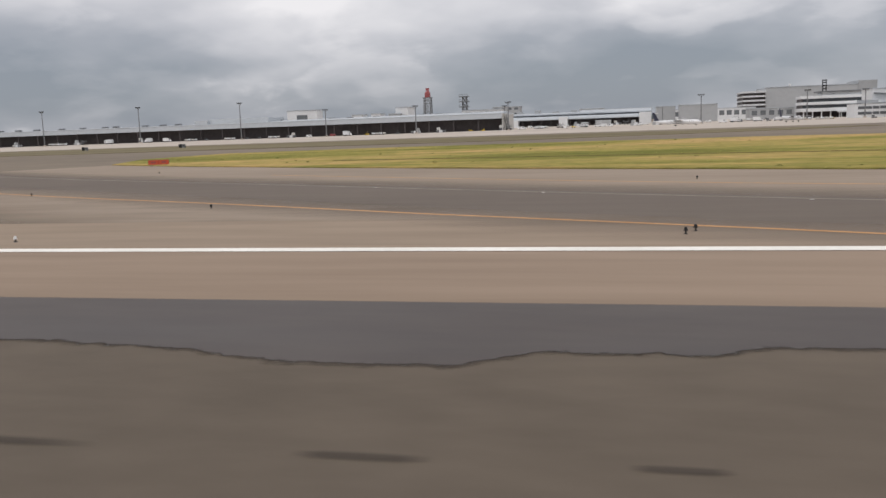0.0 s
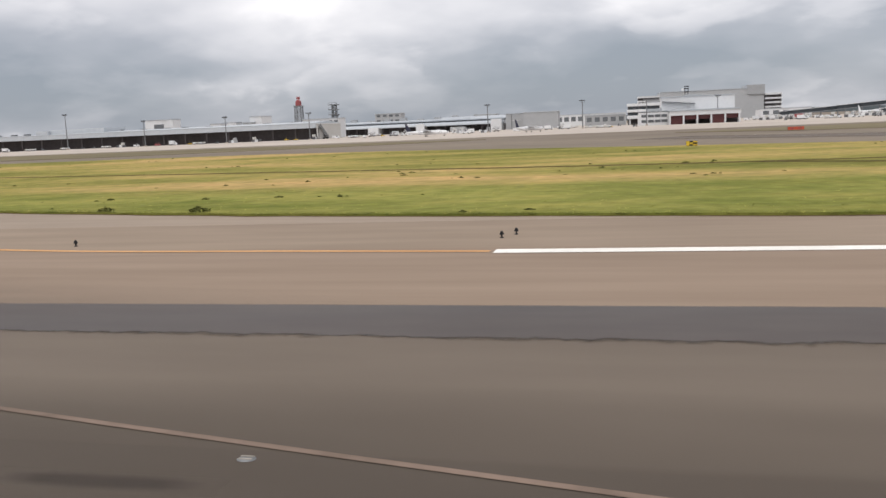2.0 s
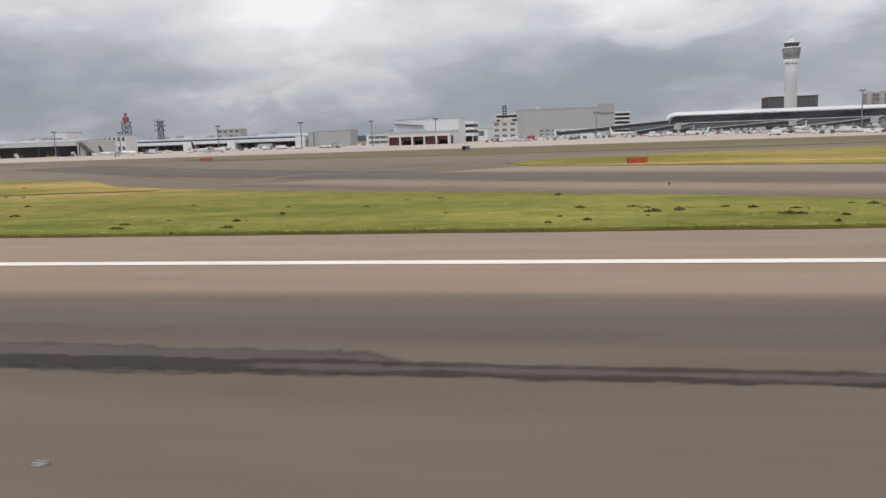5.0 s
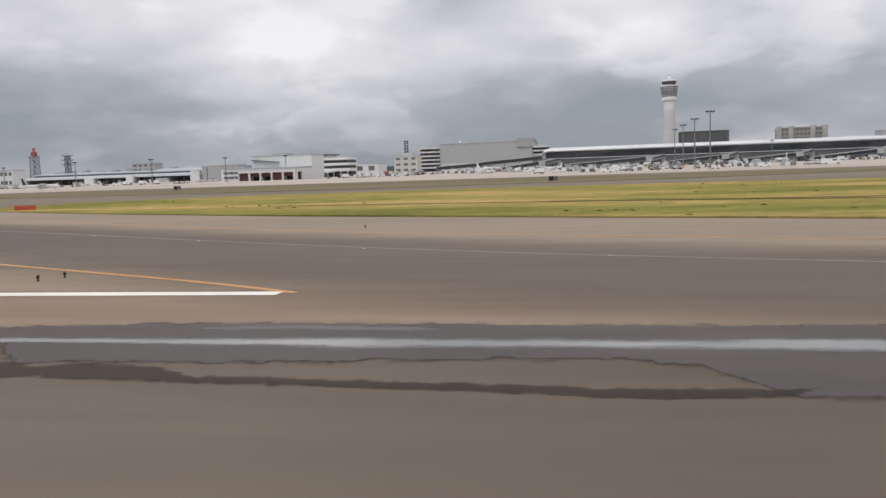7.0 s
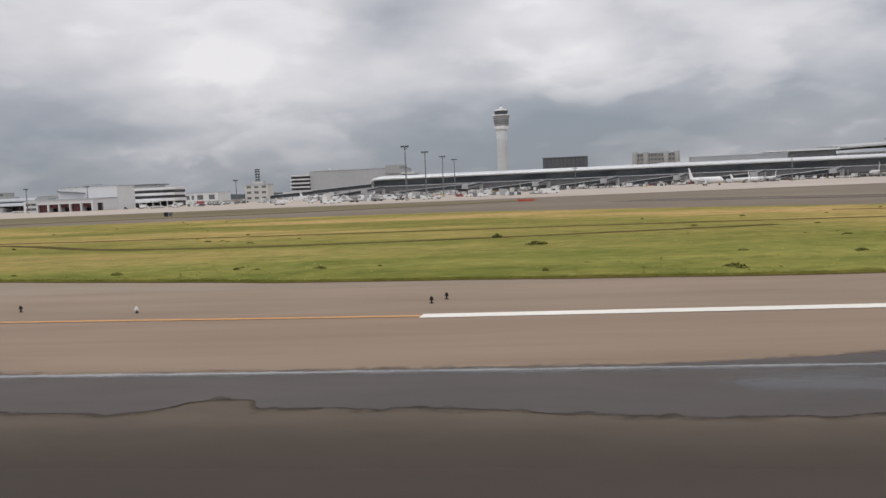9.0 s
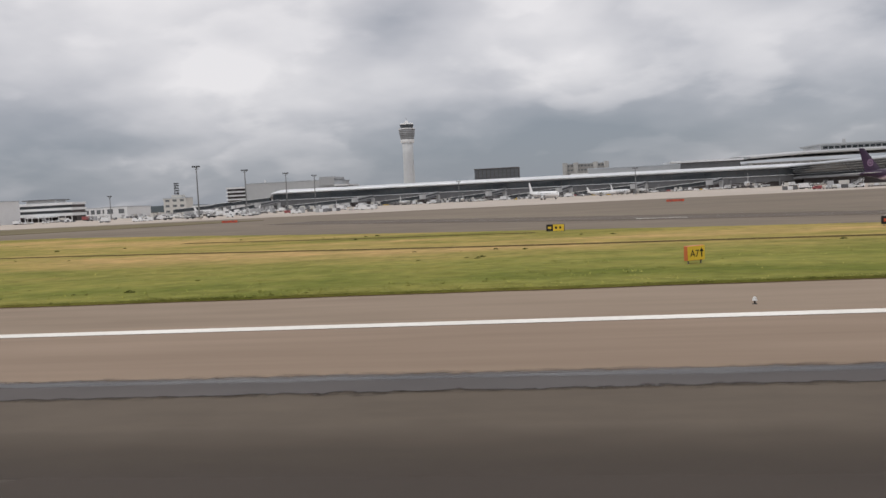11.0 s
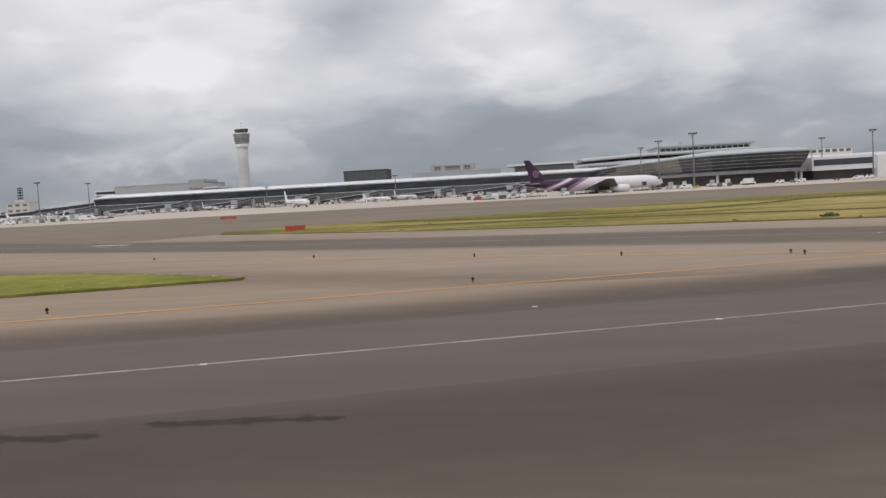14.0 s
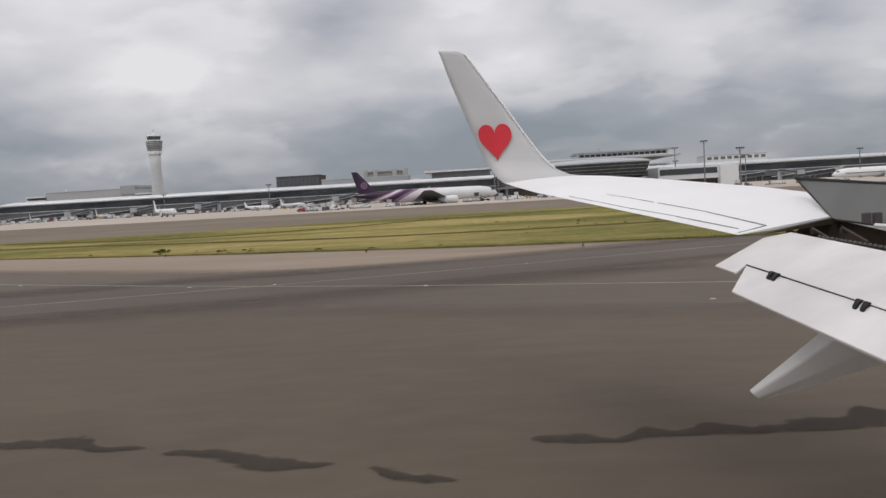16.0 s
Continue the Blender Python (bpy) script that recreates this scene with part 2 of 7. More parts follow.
M["wet"] = stain_material("wet_asphalt", (0.060, 0.048, 0.042), (0.090, 0.073, 0.064), 0.46, 3.6, 1.2, 0.23, 0.14, 3.6, 0.9)
M["rim"] = stain_material("soaked_asphalt_rim", (0.047, 0.038, 0.031), (0.072, 0.058, 0.048), 0.75, 2.6, 1.9, 0.12, 0.0, 5.5, 0.62)
# Base colour lifted: part of the sky's reflection is painted in.
M["film"] = stain_material("water_film_painted_sheen", (0.10, 0.098, 0.096), (0.17, 0.166, 0.162), 0.15, 1.3, 1.5, 1.0, 0.10, 1.7)
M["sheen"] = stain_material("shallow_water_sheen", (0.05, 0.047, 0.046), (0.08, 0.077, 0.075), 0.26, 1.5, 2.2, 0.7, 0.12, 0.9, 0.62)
M["damp"] = stain_material("damp_asphalt", (0.066, 0.052, 0.042), (0.095, 0.076, 0.062), 0.65, 1.8, 1.2, 0.3)
M["wear"] = wear_material("rubber_wear", (0.145, 0.119, 0.098), (0.190, 0.156, 0.130), 0.68)
M["sand"] = wear_material("sandy_asphalt", (0.245, 0.190, 0.142), (0.325, 0.255, 0.193))
M["wear_dark"] = wear_material("heavy_rubber_wear", (0.092, 0.073, 0.060), (0.125, 0.100, 0.083))
M["bleached"] = wear_material("bleached_runway_asphalt", (0.138, 0.109, 0.083), (0.172, 0.137, 0.105))
M["band_faint"] = wear_material("faint_dark_band", (0.058, 0.046, 0.037), (0.080, 0.064, 0.052), 0.42)
M["smudge"] = wear_material("rubber_smudge", (0.046, 0.036, 0.029), (0.068, 0.054, 0.044), 0.42)
M["edge"] = stain_material("damp_asphalt_edge", (0.050, 0.040, 0.033), (0.075, 0.060, 0.050), 0.75, 1.8, 2.2, 0.12, 0.0, 4.0, 0.36)
M["band_dark"] = wear_material("soft_dark_band", (0.058, 0.046, 0.037), (0.080, 0.064, 0.052), 0.75)
M["dried"] = stain_material("half_dried_asphalt", (0.125, 0.102, 0.088), (0.165, 0.136, 0.118), 0.6, 1.6, 2.0, 0.3, 0.0, 3.0, 0.6)
M["grass"] = grass_material("airfield_grass", ((0.165, 0.166, 0.042), (0.250, 0.228, 0.064), (0.345, 0.278, 0.094), (0.455, 0.320, 0.136)), ((0.168, 0.182, 0.042), (0.265, 0.258, 0.070)), 50)
M["field"] = grass_material("airfield_meadow", ((0.118, 0.116, 0.042), (0.185, 0.172, 0.058), (0.275, 0.238, 0.088), (0.370, 0.300, 0.130)), ((0.140, 0.138, 0.046), (0.245, 0.214, 0.080)), 66)
M["blade"] = material("grass_blades", (0.300, 0.320, 0.066), (0.500, 0.440, 0.140), 0.9, grain=0.6, patch=0.06, spec=0.05)
M["dry_grass"] = material("dry_strip_grass", (0.150, 0.128, 0.080), (0.225, 0.192, 0.122), 0.95, grain=0.5, patch=0.05, stretch=(0.35, 1, 1), spec=0.05)
M["weed"] = material("weed_leaves", (0.075, 0.085, 0.026), (0.150, 0.150, 0.048), 0.9, grain=4, patch=0.5, spec=0.05)
# Soil of the ruts; also paints the shadow along turf edges.
M["soil"] = material("soil_and_turf_shadow", (0.085, 0.063, 0.025), (0.135, 0.102, 0.042), 0.95, grain=2, patch=0.2, spec=0.03)
M["red"] = material("red_panel", (0.50, 0.075, 0.034), (0.60, 0.105, 0.050), 0.6, grain=1, patch=0.5)
M["yellow"] = material("yellow_panel", (0.68, 0.45, 0.03), (0.80, 0.56, 0.05), 0.5, grain=1, patch=0.5)
M["black"] = material("black_enamel", (0.012, 0.012, 0.013), (0.025, 0.025, 0.026), 0.6, grain=3, patch=0.5, spec=0.25)
M["white"] = material("white_painted_metal", (0.72, 0.72, 0.72), (0.82, 0.82, 0.81), 0.45, grain=2, patch=0.2)
M["wall_white"] = material("white_cladding", (0.66, 0.67, 0.68), (0.73, 0.74, 0.75), 0.6, grain=0.8, patch=0.06)
M["wall_grey"] = material("grey_cladding", (0.36, 0.37, 0.38), (0.41, 0.42, 0.43), 0.6, grain=0.5, patch=0.05)
M["wall_beige"] = material("beige_concrete_wall", (0.54, 0.53, 0.50), (0.60, 0.59, 0.56), 0.8, grain=0.7, patch=0.08)
M["wall_tan"] = material("weathered_tan_cladding", (0.27, 0.265, 0.255), (0.33, 0.325, 0.31), 0.75, grain=0.5, patch=0.05)
# Tone holds the shade inside bays and recesses, greyed for haze.
M["wall_dark"] = material("recess_shade_dark_grey", (0.060, 0.052, 0.053), (0.090, 0.079, 0.080), 0.8, grain=0.8, patch=0.1)
M["roof"] = material("metal_roof", (0.42, 0.45, 0.48), (0.48, 0.51, 0.54), 0.5, metal=0.15, grain=0.8, patch=0.05, stretch=(1, 0.2, 1))
M["roof_bright"] = material("bright_metal_edge", (0.66, 0.68, 0.70), (0.80, 0.82, 0.84), 0.35, metal=0.2, grain=0.8, patch=0.08)
M["fascia"] = material("pale_fascia_panel", (0.47, 0.50, 0.53), (0.53, 0.56, 0.59), 0.5, grain=0.6, patch=0.07, random_tint=0.06)
M["spandrel"] = material("grey_spandrel_panel", (0.085, 0.088, 0.094), (0.135, 0.138, 0.145), 0.5, grain=0.5, patch=0.06, random_tint=0.15)
M["gangway"] = material("gangway_grey_paint", (0.15, 0.155, 0.165), (0.22, 0.225, 0.235), 0.5, grain=0.5, patch=0.08, random_tint=0.1)
M["hangar"] = material("pale_hangar_cladding", (0.43, 0.44, 0.45), (0.48, 0.49, 0.50), 0.6, grain=0.4, patch=0.03)
M["glass_dark"] = material("dark_glazing", (0.028, 0.034, 0.040), (0.055, 0.064, 0.072), 0.18, grain=0.6, patch=0.1, rough_vary=0.06, random_tint=0.25)
M["glass_slate"] = material("slate_glazing", (0.085, 0.092, 0.102), (0.12, 0.128, 0.138), 0.3, grain=0.6, patch=0.1, random_tint=0.1)
M["navy"] = material("navy_aircraft_paint", (0.028, 0.030, 0.060), (0.045, 0.048, 0.085), 0.3, grain=1, patch=0.15)
# Haze and reflected sky on far panes are put into this grey.
M["glass_grey"] = material("grey_far_glazing", (0.10, 0.11, 0.12), (0.16, 0.17, 0.18), 0.25, grain=0.6, patch=0.1, random_tint=0.2)
M["steel"] = material("galvanised_steel", (0.16, 0.165, 0.17), (0.25, 0.255, 0.26), 0.5, metal=0.5, grain=3, patch=0.3)
M["bay_red"] = material("dark_red_bay_door", (0.085, 0.024, 0.026), (0.125, 0.036, 0.037), 0.6, grain=0.8, patch=0.2)
M["mast_red"] = material("red_mast_paint", (0.27, 0.062, 0.066), (0.34, 0.09, 0.09), 0.6, grain=2, patch=0.4)
M["tower_concrete"] = material("pale_tower_concrete", (0.50, 0.51, 0.515), (0.57, 0.58, 0.585), 0.75, grain=0.6, patch=0.06)
M["rubber"] = material("tyre_rubber", (0.012, 0.012, 0.012), (0.024, 0.024, 0.024), 0.85, grain=4, patch=0.6)
M["plane_white"] = material("aircraft_white_paint", (0.74, 0.75, 0.76), (0.84, 0.84, 0.85), 0.3, grain=1, patch=0.12)
M["wing_white"] = material("wing_white_paint", (0.86, 0.855, 0.86), (0.93, 0.925, 0.93), 0.38, grain=1.4, patch=0.4, rough_vary=0.08)
M["flap_white"] = material("grimy_white_flap_paint", (0.60, 0.57, 0.565), (0.78, 0.755, 0.75), 0.45, grain=3.0, patch=0.9, rough_vary=0.1)
M["wing_grey"] = material("wing_grey_paint", (0.46, 0.46, 0.46), (0.60, 0.60, 0.59), 0.42, grain=2.2, patch=0.5, rough_vary=0.08)
M["fairing"] = material("fairing_grey_paint", (0.62, 0.61, 0.60), (0.76, 0.75, 0.74), 0.4, grain=2.2, patch=0.5, rough_vary=0.08)
M["wing_under"] = material("wing_underside_grey", (0.20, 0.20, 0.20), (0.30, 0.30, 0.30), 0.5, grain=2, patch=0.6)
# Dark tone with the shade of the wing's underside put in.
M["wing_shade"] = material("wing_underside_shade", (0.085, 0.085, 0.085), (0.12, 0.12, 0.12), 0.5, grain=2, patch=0.6)
M["spoiler"] = material("spoiler_grey_paint", (0.135, 0.135, 0.13), (0.185, 0.185, 0.18), 0.6, grain=2, patch=0.6, spec=0.2)
M["winglet"] = material("winglet_grey_paint", (0.50, 0.50, 0.50), (0.60, 0.60, 0.60), 0.5, grain=1.2, patch=0.5, rough_vary=0.06, spec=0.3)
M["heart"] = material("red_emblem_paint", (0.66, 0.022, 0.040), (0.74, 0.036, 0.056), 0.45, grain=4, patch=0.6)
M["purple"] = material("purple_aircraft_paint", (0.028, 0.013, 0.036), (0.050, 0.022, 0.060), 0.3, grain=1, patch=0.15)
M["mauve"] = material("mauve_aircraft_paint", (0.22, 0.13, 0.22), (0.30, 0.19, 0.29), 0.32, grain=1, patch=0.15)
M["blush"] = material("blush_white_aircraft_paint", (0.66, 0.56, 0.60), (0.76, 0.68, 0.71), 0.3, grain=1, patch=0.15)
M["blue"] = material("blue_aircraft_paint", (0.045, 0.085, 0.26), (0.07, 0.12, 0.34), 0.3, grain=1, patch=0.15)
M["alloy"] = material("bare_alloy", (0.42, 0.42, 0.43), (0.55, 0.55, 0.56), 0.3, metal=0.8, grain=2, patch=0.3)
M["mechanism"] = material("greasy_mechanism_metal", (0.030, 0.022, 0.016), (0.085, 0.062, 0.045), 0.6, metal=0.3, grain=9, patch=1.5)
M["lamp_white"] = material("frosted_lamp_dome", (0.72, 0.72, 0.70), (0.84, 0.84, 0.82), 0.3, grain=4, patch=1)
M["orange_body"] = material("orange_vehicle_paint", (0.52, 0.13, 0.04), (0.62, 0.18, 0.06), 0.4, grain=2, patch=0.3)


# ---- mesh helpers ----
def ground_z(y):
    """Height of the pavement: the runway falls from its crown, the strip dips, the apron lies level."""
    ys = (-400.0, -55.0, 0.0, 25.0, 55.0, 85.0, 150.0, 215.0, 4900.0)
    zs = (-0.6, -0.6, 0.47, 0.0, -0.35, -0.55, -0.40, 0.0, 0.0)
    return float(np.interp(y, ys, zs))


def box(bm, x0, x1, y0, y1, z0, z1, turn=None):
    geo = bmesh.ops.create_cube(bm, size=1)["verts"]
    m = Matrix.Translation(((x0 + x1) / 2, (y0 + y1) / 2, (z0 + z1) / 2)) @ Matrix.Diagonal((x1 - x0, y1 - y0, z1 - z0, 1))
    bmesh.ops.transform(bm, matrix=(turn @ m) if turn is not None else m, verts=geo)
    return geo


def tube(bm, a, b, r0, r1=None, segments=8, caps=True):
    a, b = Vector(a), Vector(b)
    d = b - a
    m = Matrix.Translation((a + b) / 2) @ d.to_track_quat("Z", "Y").to_matrix().to_4x4()
    return bmesh.ops.create_cone(bm, cap_ends=caps, segments=segments, radius1=r0, radius2=r0 if r1 is None else r1, depth=d.length, matrix=m)["verts"]


def loft(bm, rings, closed=True, caps=True):
    """Skin over rings, each a list of points."""
    rows = [[bm.verts.new(p) for p in ring] for ring in rings]
    n = len(rows[0])
    for r0, r1 in zip(rows, rows[1:]):
        for i in range(n if closed else n - 1):
            j = (i + 1) % n
            bm.faces.new((r0[i], r0[j], r1[j], r1[i]))
    if caps and closed:
        bm.faces.new(list(reversed(rows[0])))
        bm.faces.new(rows[-1])
    return rows


def slab(bm, outline, lift, thick, floor_y=None):
    """A sheet over the ground's profile, cut at its folds, with a small thickness. outline: plan points."""
    face = bm.faces.new([bm.verts.new((x, y, 0)) for x, y in outline])
    if face.normal.z < 0 or face.calc_area() == 0:
        face.normal_update()
    for fold in (0.0, 25.0, 55.0, 85.0, 150.0, 215.0):
        bmesh.ops.bisect_plane(bm, geom=bm.verts[:] + bm.edges[:] + bm.faces[:], plane_co=(0, fold, 0), plane_no=(0, 1, 0))
    if floor_y is not None:
        bmesh.ops.bisect_plane(bm, geom=bm.verts[:] + bm.edges[:] + bm.faces[:], plane_co=(0, floor_y, 0), plane_no=(0, 1, 0), clear_inner=True)
    bmesh.ops.triangulate(bm, faces=bm.faces[:])
    bmesh.ops.recalc_face_normals(bm, faces=bm.faces[:])
    for f in bm.faces:
        f.normal_update()
        if f.normal.z < 0:
            f.normal_flip()
    for v in bm.verts:
        v.co.z = ground_z(v.co.y) + lift
    if thick:
        rim = [e for e in bm.edges if len(e.link_faces) == 1]
        made = bmesh.ops.extrude_edge_only(bm, edges=rim)["geom"]
        for v in (g for g in made if isinstance(g, bmesh.types.BMVert)):
            v.co.z -= thick


def mesh_object(name, bm, mat, smooth=False):
    me = bpy.data.meshes.new(name)
    bmesh.ops.recalc_face_normals(bm, faces=bm.faces[:]) if smooth else None
    bm.to_mesh(me)
    bm.free()
    if smooth:
        me.shade_smooth()
    me.materials.append(M[mat])
    return new(name, me)


def part(name, bm, mat, parent, label="", smooth=False):
    ob = mesh_object(name, bm, mat, smooth)
    ob.parent = parent
    return tagged(ob, label=label) if label else ob


def piece(name, me, parent, loc, rot=None):
    """One of many alike pieces on shared mesh data."""
    ob = new(name, me)
    ob.parent = parent
    ob.location = loc
    if rot:
        ob.rotation_euler = rot
    return ob


def shared(name, bm, mat):
    me = bpy.data.meshes.new(name)
    bm.to_mesh(me)
    bm.free()
    me.materials.append(M[mat])
    return me


def thing(name, label, category, group="", at=(0, 0, 0), kind="", turn=0.0):
    ob = new(name)
    ob.empty_display_size = 0.2
    ob.location = at
    ob.rotation_euler = (0, 0, radians(turn))
    return tagged(ob, label, category, group, kind)


# ---- ground, runway, taxiways, apron ----
bm = bmesh.new()
xs = [-4900, -1500, -600] + list(range(-400, 901, 50)) + [1200, 2000, 4900]
ys = [-4900, -400, -55, -25, 0, 25, 55, 85, 150, 215, 400, 800, 2000, 4900]
grid = [[bm.verts.new((x, y, ground_z(y) - 0.012)) for x in xs] for y in ys]
for r0, r1 in zip(grid, grid[1:]):
    for i in range(len(xs) - 1):
        bm.faces.new((r0[i], r0[i + 1], r1[i + 1], r1[i]))
ground = tagged(mesh_object("ground", bm, "taxi_far"), "weathered grey-brown asphalt of the airfield taxiways", "ground", kind="structure")


def wavy(points, amp, step, seed):
    """A plan line broken into short steps with a natural wander."""
    out = []
    for (x0, y0), (x1, y1) in zip(points, points[1:]):
        n = max(1, int(math.hypot(x1 - x0, y1 - y0) / step))
        for i in range(n):
            t = i / n
            x, y = x0 + (x1 - x0) * t, y0 + (y1 - y0) * t
            out.append((x, y + amp * (noise.noise((x * 0.35, seed, 0)) + 0.6 * noise.noise((x * 1.3, seed + 9, 0)))))
    return out + [points[-1]]


def sheet(name, outline, mat, lift, thick, label, category="", parent=None, kind="structure", floor_y=None):
    bm = bmesh.new()
    slab(bm, outline, lift, thick, floor_y)
    if parent is not None:
        return part(name, bm, mat, parent, label)
    return tagged(mesh_object(name, bm, mat), label, category, kind=kind)


runway = sheet("runway", [(-900, -30), (1300, -30), (1300, 11.05), (-900, 11.05)], "asphalt_worn", -0.004, 0, "worn brown-grey grooved asphalt runway, damp in places", "runway")
sheet("runway_margin", [(-900, 11.05), (431, 11.05), (437, 14.5), (438, 17.3), (-900, 17.3)], "asphalt", -0.004, 0, "drier pale brown asphalt lane beside the runway edge line", "runway")
sheet("exit_pavement", [(425, 11.05), (900, 11.05), (900, 26), (540, 26), (500, 25), (470, 22.5), (452, 18.5), (436, 15)], "asphalt_worn", -0.005, 0, "dark worn asphalt between runway and exit taxiways", "pavement")
sheet("runway_margin", [(540, 11.06), (1300, 11.06), (1300, 17.3), (535, 17.3)], "asphalt", -0.003, 0, "drier pale brown asphalt lane beside the runway edge line", "runway")
sheet("runway_shoulder", [(400, 50), (405, 58), (424.3, 45.0), (443, 34.6), (454.8, 28.3), (452, 24.5), (437, 19.5), (424, 17.3), (408, 22.9), (431, 29.6)], "shoulder", -0.003, 0, "sandy brown asphalt wedge between two exit taxiways", "pavement")
sheet("runway_shoulder", [(-900, 17.3), (447, 17.3), (449, 23.3), (-900, 23.3)], "shoulder", -0.004, 0, "sandy brown asphalt shoulder beside the grass", "pavement")
apron = sheet("apron", [(-1500, 203), (1700, 196), (1700, 640), (-1500, 640)], "concrete", 0.012, 0.02, "pale sandy concrete apron in front of the terminal", "pavement")


def exit_band(dx):
    """The dark polished centre of a fast exit: a curve that leaves the runway at a shallow angle."""
    line = [(95, 1.5), (75, 5.1), (59, 8.8), (42.5, 13.5), (24, 20.4), (6, 28.2), (-18, 42), (-55, 64), (-95, 92), (-150, 140)]
    return [(x + dx, y) for x, y in line]


def ribbon(line, width):
    left, right = [], []
    for i, (x, y) in enumerate(line):
        a, b = line[max(i - 1, 0)], line[min(i + 1, len(line) - 1)]
        dx, dy = b[0] - a[0], b[1] - a[1]
        d = math.hypot(dx, dy)
        w = (width(i) if callable(width) else width) / 2
        left.append((x - dy / d * w, y + dx / d * w))
        right.append((x + dy / d * w, y - dx / d * w))
    return left + right[::-1]


def smooth_line(points, n=8):
    """Catmull-Rom through plan points."""
    out = []
    for i in range(len(points) - 1):
        p0, p1, p2, p3 = points[max(i - 1, 0)], points[i], points[i + 1], points[min(i + 2, len(points) - 1)]
        for k in range(n):
            t = k / n
            out.append(tuple(0.5 * (2 * b + (c - a) * t + (2 * a - 5 * b + 4 * c - d) * t * t + (3 * b - a - 3 * c + d) * t ** 3)
                             for a, b, c, d in zip(p0, p1, p2, p3)))
    return out + [points[-1]]


EXIT_FORWARD = [(398, 2.5), (412, 6.5), (423, 8.9), (433, 11.6), (445, 15.2), (453, 18.0), (461.5, 20.9), (470.3, 24.6), (482, 29.2), (495, 35.6), (520, 48), (575, 78), (640, 118)]
def wear_band(line, width, label, floor_y=None, fade=0.42, lift=0.0025, mat="wear", aside=0.0, ends=0.0, name="taxiway_wear", category="taxiway"):
    """A soft band along a line, of rubber and of plain tones: full in the middle, thinning to nothing at both sides."""
    bm = bmesh.new()
    layer = bm.verts.layers.float.new("wear")
    rows = []
    for i, (x, y) in enumerate(line):
        a, b = line[max(i - 1, 0)], line[min(i + 1, len(line) - 1)]
        d = math.hypot(b[0] - a[0], b[1] - a[1])
        nx, ny = -(b[1] - a[1]) / d, (b[0] - a[0]) / d
        row = []
        for f, w in ((-0.5, 0.0), (-0.5 + fade / 2, 0.75), (-0.18, 1.0), (0.18, 1.0), (0.5 - fade / 2, 0.75), (0.5, 0.0)):
            v = bm.verts.new((x + nx * (width * f + aside), y + ny * (width * f + aside), 0))
            v[layer] = w * (min(1.0, min(x - line[0][0], line[-1][0] - x) / ends) if ends else 1.0)
            row.append(v)
        rows.append(row)
    for r0, r1 in zip(rows, rows[1:]):
        for k in range(5):
            bm.faces.new((r0[k], r1[k], r1[k + 1], r0[k + 1]))
    for fold in (0.0, 25.0, 55.0, 85.0, 150.0):
        bmesh.ops.bisect_plane(bm, geom=bm.verts[:] + bm.edges[:] + bm.faces[:], plane_co=(0, fold, 0), plane_no=(0, 1, 0))
    if floor_y is not None:
        bmesh.ops.bisect_plane(bm, geom=bm.verts[:] + bm.edges[:] + bm.faces[:], plane_co=(0, floor_y, 0), plane_no=(0, 1, 0), clear_inner=True)
    for v in bm.verts:
        v.co.z = ground_z(v.co.y) + lift
    return tagged(mesh_object(name, bm, mat), label, category, kind="structure")


EXITS = (0.0, 231.5, 469.0)
wear_band([(6 + 4.0 * k, -8.0) for k in range(69)], 38.08, "lighter sun-bleached stretch of runway asphalt", fade=0.02, lift=-0.002, mat="bleached", ends=36.0, name="runway_dry_lane", category="runway")
# Faint band, a little darker than the asphalt around it.
wear_band([(36 + 3.0 * k, 4.2) for k in range(19)], 7.0, "faintly darker soft band along the runway asphalt", fade=0.6, lift=0.0024, mat="band_faint", ends=18.0, name="runway_band", category="runway")
for dx in EXITS:
    wear_band(smooth_line(exit_band(dx))[:60], 50.0, "sandy brown asphalt margins of a fast exit taxiway", 23.2, 0.3, -0.001, "sand", -3.0 if dx < 400 else 0.0)
    wear_band(smooth_line(exit_band(dx)), 15.0 if dx > 400 else 20.0, "dark rubber-polished centre of a fast exit taxiway", None if dx > 400 else 11.06, 0.42 if dx > 400 else 0.62, aside=0.0 if dx > 400 else 3.0)
wear_band(smooth_line(EXIT_FORWARD), 17.0, "dark rubber-polished centre of a fast exit taxiway", fade=0.62, lift=0.0042, mat="wear_dark")
wear_band([(130 + 3.0 * k, 11.2) for k in range(36)], 4.4, "soft dark edge between two lanes of runway asphalt", fade=0.6, lift=0.0022, ends=12.0)
# Longer band that darkens the asphalt, faded at sides and ends.
wear_band([(262 + 2.0 * k, 5.6) for k in range(82)], 7.0, "darker soft band along the runway asphalt", fade=0.6, lift=0.0024, mat="band_dark", ends=14.0, name="runway_band", category="runway")


# markings, parts of the runway
def line_part(name, points, width, mat, label, lift=0.006):
    bm = bmesh.new()
    slab(bm, ribbon(points, width), lift, 0)
    return part(name, bm, mat, runway, label)


for x0, x1 in ((-400, 8.3), (72.3, 238.5), (304.1, 406.7), (535, 900)):
    line_part("edge_line", [(x0, 16.6), (x1, 16.6)], 0.56, "white_line", "white runway side stripe")
